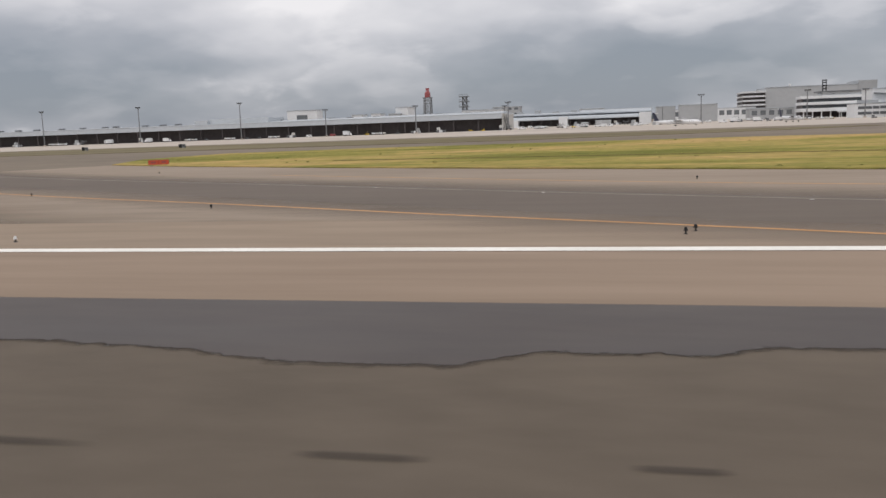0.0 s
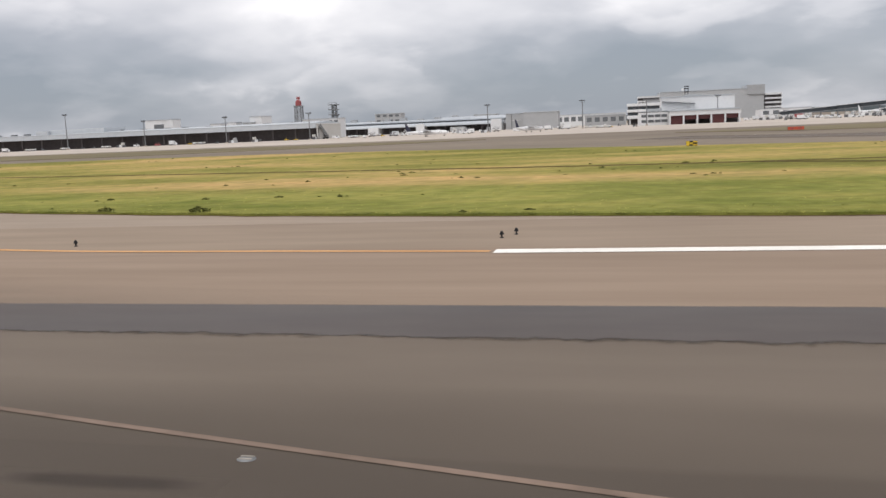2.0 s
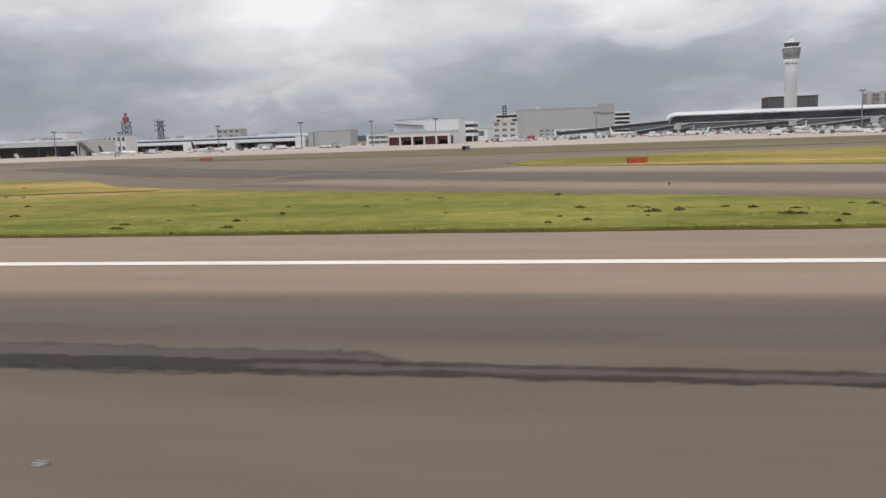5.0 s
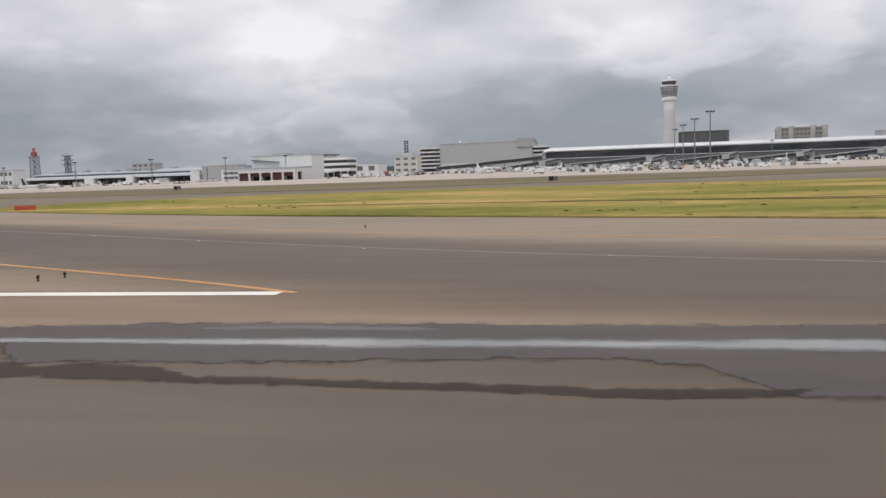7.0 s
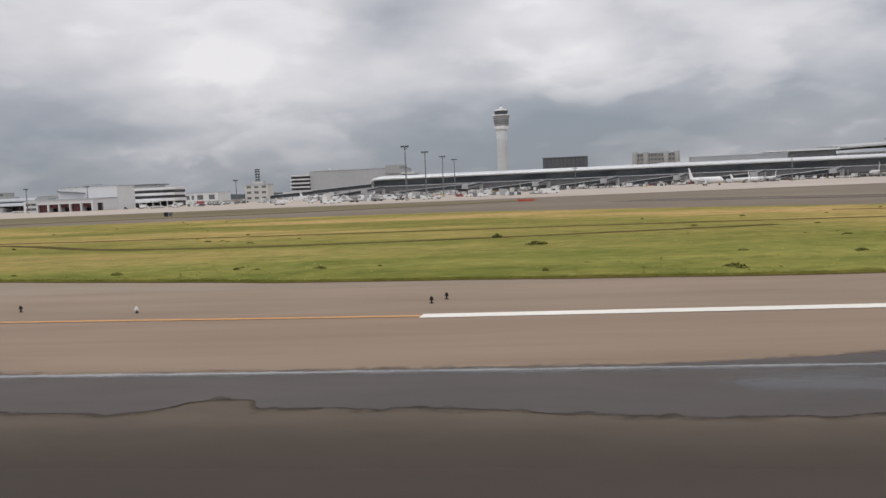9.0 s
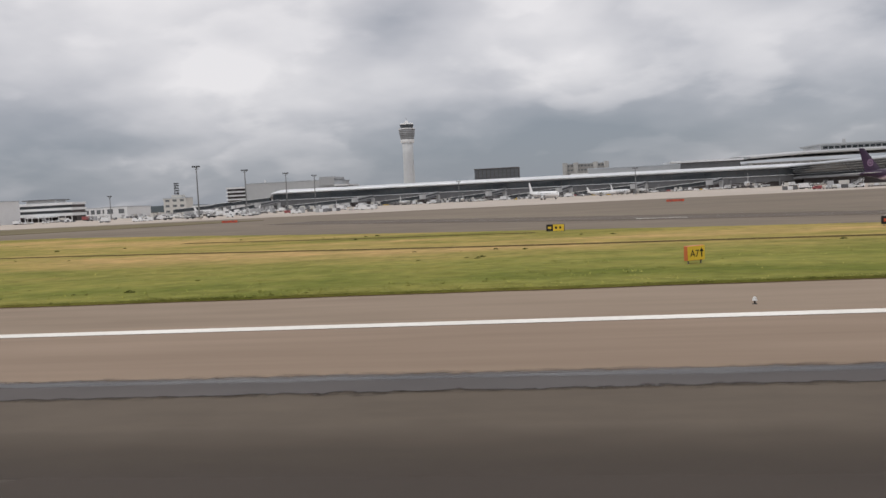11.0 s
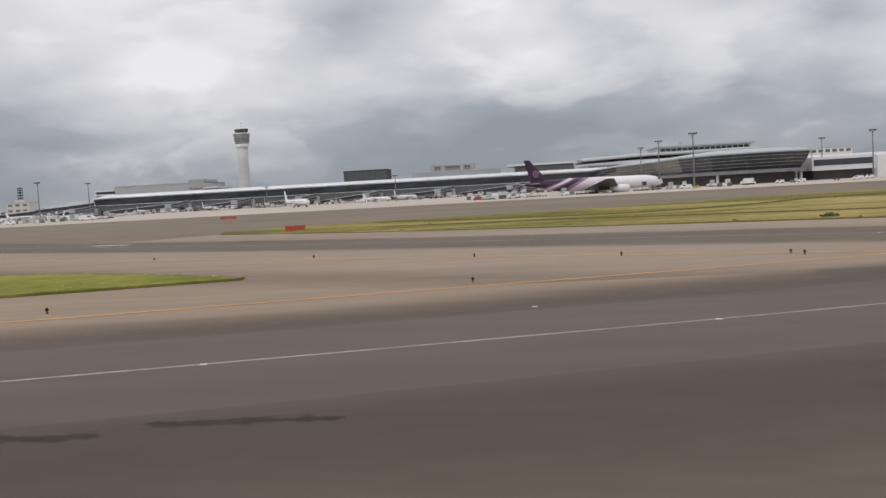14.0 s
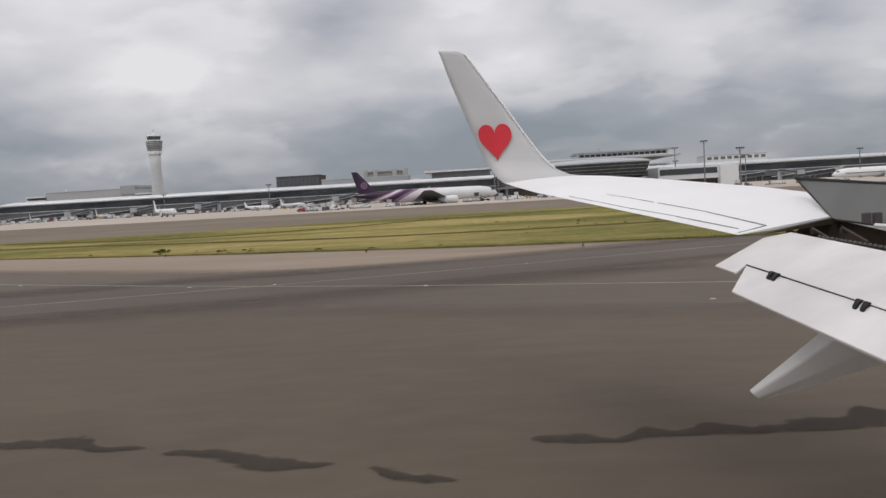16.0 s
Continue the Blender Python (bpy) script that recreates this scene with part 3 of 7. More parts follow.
for dx in (0, 230.2):
    line_part("taxi_edge_line", smooth_line([(x + dx, y) for x, y in ((8.6, 16.7), (4.3, 19.3), (-6.4, 25.0), (-15.5, 29.9), (-33, 39), (-60, 56), (-100, 84))]), 0.22, "orange_line", "yellow taxiway edge line")
    line_part("taxi_edge_line", smooth_line([(x + dx, y) for x, y in ((72.2 if dx == 0 else 73.9, 16.6), (68, 16.9), (61, 17.5), (51.5, 19.9), (43, 22.8), (32.5, 26.1), (19.5, 30.6), (2, 38), (-25, 55))]), 0.22, "orange_line", "yellow taxiway edge line")
for dx in EXITS:
    course = smooth_line(exit_band(dx))
    line_part("taxi_centre_line", course[:15], 0.08, "faded_line" if dx < 100 else "old_white", "faded brownish taxiway centre line" if dx < 100 else "worn pale taxiway centre line")
    line_part("taxi_centre_line", course[14:], 0.12, "old_white", "worn pale taxiway centre line")
line_part("taxi_edge_line", smooth_line([(406.4, 16.55), (413.7, 16.85), (420, 17.3), (428.5, 19.3), (437.7, 22.4), (445.5, 25.0), (454.3, 28.1)]), 0.22, "orange_line", "yellow taxiway edge line")
line_part("taxi_edge_line", smooth_line([(454.3, 28.1), (449.9, 30.1), (443, 33.6), (434, 38.2), (424.3, 43.7), (405, 55)]), 0.22, "orange_line", "yellow taxiway edge line")
line_part("taxi_centre_line", smooth_line(EXIT_FORWARD), 0.11, "old_white", "worn pale taxiway centre line")
line_part("taxi_centre_line", smooth_line([(388.5, 64), (390.5, 71), (394.5, 76), (402, 79.3), (420, 81)]), 0.4, "old_white", "worn curved taxiway line")
line_part("taxi_centre_line", smooth_line([(149.7, 66), (150.2, 78), (157, 88), (166, 91), (190, 93)]), 0.35, "old_white", "worn curved taxiway line")
for a, b in (((372.7, 89.8), (377.6, 87.9)), ((402.6, 73.8), (407.0, 72.2))):
    line_part("taxi_dash", [a, b], 0.6, "white_line", "short white taxiway dash")
for x0 in (457.50, 459.58, 461.66):
    bm = bmesh.new()
    slab(bm, [(x0, 1.5), (x0 + 0.95, 1.5), (x0 + 0.95, 16.3), (x0, 16.3)], 0.006, 0)
    part("cross_stripe", bm, "white_line", runway, "broad white painted stripe across the runway side")
# long paving joint
line_part("paving_joint", [(-400, 11.05), (404, 11.05)], 0.018, "tar", "dark paving joint", 0.003)


# standing water and damp stains along the low joint
def wet_patch(mat, stations, seed, label, lift=0.005, rough=0.06, pad=0.10, taper=0.5, flat_top=False):
    """A wet sheet given by its near and far rim along the runway, with a frayed outline."""
    xs, los, his = ([q[k] for q in stations] for k in range(3))
    n = max(12, int((xs[-1] - xs[0]) / 0.07))
    for grow, m, dz in ((0.06, "edge", 0.0036 - lift), (0.0, mat, 0.0)) if mat == "wet" else ((0.0, mat, 0.0),):
        bm = bmesh.new()
        layer = bm.verts.layers.float.new("wear")
        rows = []
        for i in range(n + 1):
            x = xs[0] + (xs[-1] - xs[0]) * i / n
            end = min(1.0, min(x - xs[0], xs[-1] - x) / taper)
            fray = [rough * (1.3 * noise.noise((x * 0.9, seed + k, 0)) + 1.4 * noise.noise((x * 2.6, seed + k, 4)) + 1.3 * noise.noise((x * 6.5, seed + k, 7)) + 0.8 * noise.noise((x * 15.0, seed + k, 9))) for k in (0, 3)]
            low, top = float(np.interp(x, xs, los)) - grow + fray[0], float(np.interp(x, xs, his)) + (0.0 if flat_top else grow + fray[1])
            mid = (low + top) / 2
            half = max((top - low) / 2, 0.05) * (0.3 + 0.7 * end)
            low, top = mid - half, mid + half
            rim = min(1.9 * pad, 0.75 * half)
            row = []
            for y, w in ((low - rim, 0.0), (low, 0.5), (low + rim, 1.0), (mid, 1.0), (top - rim, 1.0), (top - 0.003 if flat_top else top, 1.0 if flat_top else 0.5), (top if flat_top else top + rim, 1.0 if flat_top else 0.0)):
                v = bm.verts.new((x, y, ground_z(y) + lift + dz + seed * 0.00002))
                v[layer] = w * (0.25 + 0.75 * end)
                row.append(v)
            rows.append(row)
        for r0, r1 in zip(rows, rows[1:]):
            for k in range(6):
                bm.faces.new((r0[k], r1[k], r1[k + 1], r0[k + 1]))
        part("puddle" if m in ("film", "sheen") else "damp_stain", bm, m, runway, label)


WET = "wet blue-grey band of runoff on the asphalt"
MIRROR = "thin sheet of water with sky sheen drawn in"
JOINT = 11.02
wet_patch("wet", [(x, lo, JOINT) for x, lo in ((-90, 8.6), (-8.5, 8.35), (-6.8, 8.45), (-5.1, 8.25), (-4.3, 8.05), (-3.4, 7.8), (-1.8, 7.85), (-0.9, 8.5), (0.8, 8.47), (1.3, 8.9), (2.7, 8.9), (10, 9.1), (20, 9.3), (29.9, 9.55),
          (30.6, 9.97), (35.1, 10.05), (36.2, 10.4), (37.3, 10.2), (38.4, 9.75), (46, 9.6), (50.8, 9.33), (51.8, 9.47), (52.2, 10.03), (53, 10.38), (55.3, 10.33), (56.8, 9.75), (59.4, 9.63),
          (66, 9.3), (80, 9.1), (97, 9.15), (101.6, 8.9), (113.4, 8.85), (125, 8.7), (139, 8.6))], 1, WET, 0.005, 0.05, 0.07, flat_top=True)
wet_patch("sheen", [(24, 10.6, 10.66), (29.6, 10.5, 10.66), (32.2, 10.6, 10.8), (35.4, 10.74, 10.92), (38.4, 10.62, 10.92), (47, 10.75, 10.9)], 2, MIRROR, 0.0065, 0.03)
wet_patch("damp", [(137, 8.6, 11.0), (150, 8.3, 10.6), (165, 8.1, 9.6), (178, 8.0, 8.9)], 3, WET, 0.004)
wet_patch("rim", [(170, 8.05, 8.6), (190, 8.0, 8.53), (192.1, 8.04, 8.63), (193, 8.11, 8.77), (194.2, 8.29, 8.9), (195.5, 8.28, 8.88), (196.8, 8.29, 8.59), (197, 8.23, 8.67), (198.8, 8.15, 8.56), (200, 8.3, 9.2), (200.3, 8.26, 8.94), (201.1, 8.37, 9.4),
          (201.5, 8.37, 9.12), (202.3, 8.42, 9.35), (203.6, 8.4, 9.05), (203.9, 8.38, 9.2), (204.8, 8.36, 8.98), (205.6, 8.07, 8.59), (207.8, 7.87, 8.56), (208.3, 7.41, 8.43), (209.2, 7.36, 8.21), (210.7, 7.5, 7.86)], 4, "narrow dark runoff streak", 0.005, 0.035, 0.05)
wet_patch("dried", [(176, 8.2, 8.42), (190, 8.14, 8.36), (193, 8.24, 8.58), (195.5, 8.38, 8.68), (196.8, 8.36, 8.5), (199, 8.3, 8.5), (200.3, 8.42, 8.72), (202.3, 8.52, 9.05), (204.8, 8.46, 8.82), (206, 8.2, 8.45), (207.6, 8.0, 8.4)], 30, "lighter half-dried core of a runoff streak", 0.0058, 0.06, 0.09)
wet_patch("rim", [(210.9, 9.1, 9.2), (211.2, 9.06, 9.41), (211.8, 9.14, 9.41), (212.0, 9.2, 9.3)], 5, "dark damp patch", 0.005, 0.03, 0.04, 0.15)
wet_patch("rim", [(211.9, 8.5, 8.8), (212.2, 8.26, 8.91), (212.9, 8.27, 8.91), (213.8, 8.38, 8.66), (214.2, 8.45, 8.56)], 6, "dark damp patch", 0.005, 0.02, 0.05, 0.2)
wet_patch("rim", [(214.8, 8.75, 8.85), (215.1, 8.6, 8.92), (216.5, 8.5, 8.8), (220, 8.45, 8.75)], 7, "narrow dark runoff streak", 0.005, 0.03, 0.05)
wet_patch("damp", [(220.6, 8.5, 8.75), (222.5, 8.45, 8.85), (224.9, 8.55, 8.75)], 8, "narrow dark runoff streak", 0.005, 0.04, 0.05)
wet_patch("rim", [(225.7, 8.35, 8.6), (227.4, 8.1, 8.6), (229.6, 8.2, 8.75), (232.2, 8.35, 8.6)], 9, "dark damp patch", 0.005, 0.05, 0.05)
wet_patch("rim", [(232.5, 8.6, 8.75), (232.8, 8.63, 8.95), (233.2, 8.73, 8.86)], 10, "dark damp patch", 0.005, 0.02, 0.04, 0.1)
wet_patch("rim", [(233.8, 9.1, 9.2), (234.3, 9.09, 9.2)], 11, "dark damp patch", 0.005, 0.02, 0.04, 0.1)
wet_patch("rim", [(235.2, 9.02, 9.18), (235.5, 8.82, 9.36), (236.1, 8.63, 9.24), (236.3, 8.67, 9.48), (236.7, 8.67, 9.37), (237.6, 8.84, 9.8), (237.9, 8.85, 9.5), (238.4, 9.09, 9.75), (238.6, 8.96, 9.8), (239.8, 8.9, 9.6), (240.4, 8.86, 9.2), (242.6, 8.8, 9.1), (245.8, 8.54, 8.96), (247, 8.73, 9.05), (247.6, 9.1, 9.3)], 12, "dark soaked streak", 0.0066, 0.04, 0.05)
wet_patch("wet", [(230, 10.6, 11.3), (231.2, 10.34, 11.7), (232.4, 10.44, 11.8), (233, 10.08, 11.95), (235.1, 10.4, 12.45), (236.4, 11.0, 12.5), (236.9, 10.4, 12.6), (237.6, 9.8, 12.8), (240.7, 10, 12.9), (245.4, 10.5, 12.8), (246.4, 10.05, 12.8), (247.2, 8.8, 12.8), (253, 8.66, 13.0), (257.3, 8.9, 12.9),
          (258.5, 9.7, 12.8), (260.1, 9.54, 12.7), (263.8, 10.4, 12.4), (267.6, 9.6, 12.1), (269.3, 9.25, 12.0), (270.5, 9.9, 12.0), (271.8, 10.6, 12.0), (279.4, 10.9, 12.1), (282.8, 9.9, 12.1), (287.2, 10.2, 12.0), (294.6, 9.8, 11.8), (298, 9.4, 11.4)], 13, WET, 0.005, 0.08, 0.12)
for k, (x0, x1, y, w) in enumerate(((248.2, 249.8, 9.4, 0.34), (250.1, 250.5, 9.3, 0.3), (250.6, 251.5, 9.38, 0.46), (251.75, 252.15, 9.45, 0.4), (252.3, 252.8, 9.42, 0.44), (252.95, 253.6, 9.45, 0.46), (253.9, 255.1, 9.4, 0.4), (255.4, 257.0, 9.45, 0.34))):
    wet_patch("rim", [(x0, y + 0.06, y + w * 0.8), (x0 + (x1 - x0) * 0.3, y, y + w), (x0 + (x1 - x0) * 0.7, y + 0.03, y + w * 0.9), (x1, y + 0.08, y + w)], 40 + k, "dark soaked patch in the runoff", 0.0062, 0.06, 0.10, 0.15)
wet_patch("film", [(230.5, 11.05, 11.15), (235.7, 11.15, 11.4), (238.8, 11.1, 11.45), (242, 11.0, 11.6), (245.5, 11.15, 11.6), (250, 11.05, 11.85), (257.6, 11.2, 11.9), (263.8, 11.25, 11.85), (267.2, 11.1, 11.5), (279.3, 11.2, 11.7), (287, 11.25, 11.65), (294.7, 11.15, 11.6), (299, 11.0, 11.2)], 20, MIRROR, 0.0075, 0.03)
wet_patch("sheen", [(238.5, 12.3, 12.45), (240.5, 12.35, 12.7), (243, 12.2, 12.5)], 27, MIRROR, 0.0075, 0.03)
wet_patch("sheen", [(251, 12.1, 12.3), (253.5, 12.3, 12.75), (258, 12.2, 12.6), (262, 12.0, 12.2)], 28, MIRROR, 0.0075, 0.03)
wet_patch("wet", [(296.5, 9.4, 11.6), (299.6, 8.96, 11.1), (302.1, 8.9, 11.15), (302.7, 9.58, 11.2), (303.2, 9.5, 11.2), (303.4, 9.06, 11.2), (305.5, 9.05, 11.25), (307.8, 8.6, 11.3), (309.6, 8.6, 11.5), (311.7, 8.78, 12.1), (313.8, 9.1, 12.3), (316, 9.2, 11.9), (322, 9.3, 11.4), (345, 10.0, 11.3), (369.6, 10.47, 11.5),
          (372.9, 10.56, 11.5), (374, 10, 11.5), (374.7, 9.55, 11.5), (375.4, 9.5, 11.5), (376.5, 10.14, 11.4), (377, 10.42, 11.35), (378.8, 9.8, 11.35), (380, 10.36, 11.3), (386.4, 10.55, 11.2), (392.3, 10.3, 11.1), (397, 10.0, 11.2)], 21, WET, 0.0052, 0.05, 0.09)
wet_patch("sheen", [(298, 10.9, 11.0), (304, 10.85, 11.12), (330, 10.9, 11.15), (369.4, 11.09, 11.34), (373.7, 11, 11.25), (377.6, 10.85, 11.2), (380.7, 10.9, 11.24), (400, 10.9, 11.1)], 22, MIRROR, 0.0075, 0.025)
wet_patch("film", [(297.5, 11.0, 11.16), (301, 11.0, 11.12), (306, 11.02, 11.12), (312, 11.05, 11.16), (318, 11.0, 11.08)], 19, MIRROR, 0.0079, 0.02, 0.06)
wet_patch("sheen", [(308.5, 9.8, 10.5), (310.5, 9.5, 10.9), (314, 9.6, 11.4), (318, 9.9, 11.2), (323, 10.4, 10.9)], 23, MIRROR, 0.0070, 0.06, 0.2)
wet_patch("wet", [(395.5, 9.9, 11.2), (399.4, 8.6, 11.25), (402.1, 8.68, 11.2), (402.4, 8.0, 11.2), (406.9, 7.9, 11.15), (407.9, 7.9, 11.0), (408.05, 7.9, 10.5), (408.25, 7.9, 9.25), (408.5, 7.9, 8.64), (416, 7.83, 8.62), (418.3, 7.93, 8.9), (419.5, 7.97, 8.87), (421.2, 8.2, 9.1), (421.8, 8.05, 8.95), (423.9, 7.75, 8.4), (428, 7.8, 8.2), (434, 7.9, 8.1)], 24, WET, 0.0054, 0.05, 0.09)
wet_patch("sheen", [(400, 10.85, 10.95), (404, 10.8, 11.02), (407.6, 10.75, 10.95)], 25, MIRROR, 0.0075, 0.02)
# Broad patch drawn where clouds mirror in the wet asphalt.
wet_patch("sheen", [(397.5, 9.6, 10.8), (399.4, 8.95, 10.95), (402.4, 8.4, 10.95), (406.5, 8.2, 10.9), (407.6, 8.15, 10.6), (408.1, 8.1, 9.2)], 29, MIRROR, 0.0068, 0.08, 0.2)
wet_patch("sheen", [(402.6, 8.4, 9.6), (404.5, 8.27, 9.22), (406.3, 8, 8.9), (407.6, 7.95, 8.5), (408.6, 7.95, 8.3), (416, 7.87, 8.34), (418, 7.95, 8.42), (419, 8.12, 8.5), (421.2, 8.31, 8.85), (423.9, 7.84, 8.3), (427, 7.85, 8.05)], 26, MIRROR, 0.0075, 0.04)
# Bright streaks and wisps of reflection drawn as separate patches.
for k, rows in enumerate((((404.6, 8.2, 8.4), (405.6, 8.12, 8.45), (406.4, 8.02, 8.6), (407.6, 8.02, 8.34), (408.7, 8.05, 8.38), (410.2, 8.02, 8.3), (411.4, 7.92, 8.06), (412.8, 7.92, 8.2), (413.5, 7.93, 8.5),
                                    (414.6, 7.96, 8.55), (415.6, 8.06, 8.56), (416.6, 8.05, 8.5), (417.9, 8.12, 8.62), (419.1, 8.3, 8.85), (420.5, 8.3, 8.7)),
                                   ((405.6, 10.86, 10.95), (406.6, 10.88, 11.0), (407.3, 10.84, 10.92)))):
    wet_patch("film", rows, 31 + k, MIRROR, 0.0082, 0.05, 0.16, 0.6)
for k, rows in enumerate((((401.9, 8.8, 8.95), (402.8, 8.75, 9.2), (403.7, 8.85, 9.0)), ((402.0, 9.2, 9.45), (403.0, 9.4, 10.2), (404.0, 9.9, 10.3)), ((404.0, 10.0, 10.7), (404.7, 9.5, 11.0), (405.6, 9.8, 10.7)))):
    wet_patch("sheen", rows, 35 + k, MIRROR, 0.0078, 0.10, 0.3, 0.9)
STAIN = "dark damp stain"
for k, rows in enumerate((
        ((433.6, 8.2, 8.5), (435, 8.3, 8.6), (436.5, 8.35, 8.5)), ((436.7, 8.75, 8.95), (439, 8.8, 8.95)),
        ((455.1, 8.31, 8.45), (455.4, 8.33, 8.77), (455.8, 8.18, 8.8), (456.2, 8.02, 8.64), (456.4, 7.98, 9.05), (456.8, 7.97, 8.41), (457, 8.03, 8.16)),
        ((458.1, 9.04, 9.36), (458.3, 8.0, 8.79), (458.7, 7.97, 8.51), (459, 7.94, 8.02)), ((460.2, 9.22, 9.42), (460.5, 8.41, 8.74), (460.9, 8.02, 8.22)),
        ((462.6, 9.73, 10.0), (462.8, 9.11, 9.45), (463.1, 8.75, 9.0), (463.6, 8.5, 8.72), (464.3, 8.46, 8.75), (464.8, 8.6, 8.95), (465.3, 8.22, 8.45), (466, 8.08, 8.3), (467.4, 8.1, 8.3), (468.6, 8.1, 8.35)),
        ((468.5, 8.05, 8.4), (469.2, 8.05, 8.5), (469.5, 8.28, 8.9), (469.9, 8.2, 8.43), (470.1, 8.3, 8.8), (470.4, 8.28, 8.95), (470.9, 8.17, 8.43), (471.1, 8.3, 8.72), (471.4, 8.26, 8.8), (471.7, 8.32, 8.46)),
        ((471.85, 8.4, 8.75), (472.2, 8.38, 8.7), (472.4, 8.46, 8.6), (472.75, 8.56, 8.7)),
        ((477, 8.38, 8.66), (477.2, 8.41, 8.73), (477.5, 8.29, 8.51), (478.3, 8.35, 8.61), (478.6, 8.34, 8.43), (479, 8.46, 8.64), (479.5, 8.24, 8.45), (480.4, 8.2, 8.59), (480.8, 8.0, 8.15), (481.3, 8.02, 8.12)),
        ((481.5, 7.8, 7.92), (482.1, 7.64, 7.91), (482.6, 7.21, 7.63), (482.9, 7.12, 7.52), (483.1, 7.19, 7.36), (483.4, 7.26, 7.36)),
        ((483.65, 7.02, 7.28), (483.9, 6.85, 7.06), (484.1, 6.74, 6.92), (484.5, 6.65, 6.76)),
        ((485.1, 7.75, 7.9), (485.6, 7.6, 7.95), (485.9, 7.65, 7.76), (486.2, 7.72, 8.11), (486.5, 7.73, 7.87), (486.8, 7.8, 8.25), (487.2, 7.74, 7.96), (487.8, 7.74, 8.2), (488.1, 7.8, 8.12), (488.4, 7.86, 8.6), (488.7, 7.9, 8.35), (489.2, 7.8, 8.4)))):
    wet_patch("rim", [tuple(q) for q in rows], 40 + k, STAIN, 0.0040, 0.045, 0.06, 0.12)
# tyre rubber smudges close to the centre line
for x0, x1, y, w in ((-7, -3.8, 5.36, 0.26), (-2.5, -1.3, 5.42, 0.22), (-0.1, 0.7, 5.48, 0.2), (14.3, 16.2, 4.85, 0.3), (16.5, 18.6, 4.9, 0.3), (15.2, 17.6, 5.25, 0.14), (70.5, 72.3, 4.9, 0.3), (330, 337, 4.8, 0.2)):
    wear_band([(x0 + (x1 - x0) * k / 8, y) for k in range(9)], w, "dark tyre rubber smudge", fade=0.6, lift=0.0032, mat="smudge", ends=(x1 - x0) * 0.3, name="rubber_smudge", category="runway")


# ---- grass islands between the taxiways ----
def island(name, front, back, seed, label, mat="grass"):
    outline = wavy(front, 0.16, 1.4, seed) + wavy(back, 0.5, 3.0, seed + 20)[:-1]
    ob = sheet(name, outline, mat, 0.07, 0.12, label, "grass")
    if mat != "dry_grass":
        # Dark strip painted for the shadow under the turf's lip.
        lip = [(x, y - 0.10) for x, y in wavy(front, 0.16, 1.4, seed)]
        sheet("soil_lip", ribbon(lip, 0.34), "soil", 0.004, 0, "thin dark strip painted as shadow along the turf edge", "soil")
    return outline, ob


FRONT = [(-60, 88), (-44, 77.0), (-23.5, 64.5), (-4.3, 54), (10.2, 46.1), (27.2, 37.2), (45.4, 31), (62.5, 26.2), (80, 22.95)]
ISLANDS = []
ISLANDS.append(island("grass_verge", [(x - 230.2, y) for x, y in FRONT] + [(-26, 22.95)], [(-26, 22.95), (-40, 31.5), (-75, 50), (-100, 74), (-150, 98), (-220, 124), (-300, 122), (-298, 108), (-290.2, 88)], 1, "mown yellow-green airfield grass beside the runway"))
ISLANDS.append(island("grass_verge", FRONT + [(206, 22.95)], [(206, 22.95), (197.5, 28.3), (190.5, 32), (181.5, 37.5), (156, 50), (142, 59.5), (128, 76), (107, 86.5), (77, 99.5), (43, 117), (20, 124), (-10, 126.5), (-40, 126), (-62, 120), (-66, 104), (-60, 88)], 2, "mown yellow-green airfield grass beside the runway"))
ISLANDS.append(island("grass_verge", [(171.5, 86.5), (196, 71), (220.3, 57.3), (241.6, 47.2), (255.8, 40.2), (269, 35), (283.4, 29.4), (298, 25.3), (313, 23.2), (398, 22.95), (410.5, 24.1), (423.5, 26.4), (431.3, 29.1)],
           [(431.3, 29.1), (424, 34.6), (414.7, 38.6), (403, 45), (392, 53.5), (378, 60.2), (352, 75), (324, 94), (296, 110), (260, 118), (225, 120), (195, 116), (173, 106), (168, 95), (171.5, 86.5)], 3, "mown yellow-green airfield grass beside the runway"))
ISLANDS.append(island("grass_verge", [(408.5, 93), (410, 87.5), (428.5, 72.5), (447.5, 61.4), (456, 57), (468, 51), (485, 44), (503, 40), (530, 52), (560, 70), (600, 92)], [(600, 92), (590, 128), (540, 130), (497, 128), (480, 126), (453, 110), (421.5, 101.5), (408.5, 93)], 4, "mown yellow-green airfield grass between taxiways", "field"))
ISLANDS.append(island("grass_verge", [(-330, 168), (-200, 155), (-100, 148), (-20, 149), (25, 162), (46, 174)], [(46, 174), (20, 182), (-60, 187), (-180, 190), (-330, 192), (-330, 168)], 5, "strip of dry olive grass beside the apron", "dry_grass"))
ISLANDS.append(island("grass_verge", [(84, 171), (103, 152), (140, 143), (200, 138), (258, 145), (290, 160), (304, 170)], [(304, 170), (285, 182), (240, 188), (180, 190), (120, 184), (84, 171)], 6, "strip of dry olive grass beside the apron", "dry_grass"))


def inside(x, y, outline):
    hit = False
    for (x0, y0), (x1, y1) in zip(outline, outline[1:] + outline[:1]):
        if (y0 > y) != (y1 > y) and x < x0 + (x1 - x0) * (y - y0) / (y1 - y0):
            hit = not hit
    return hit


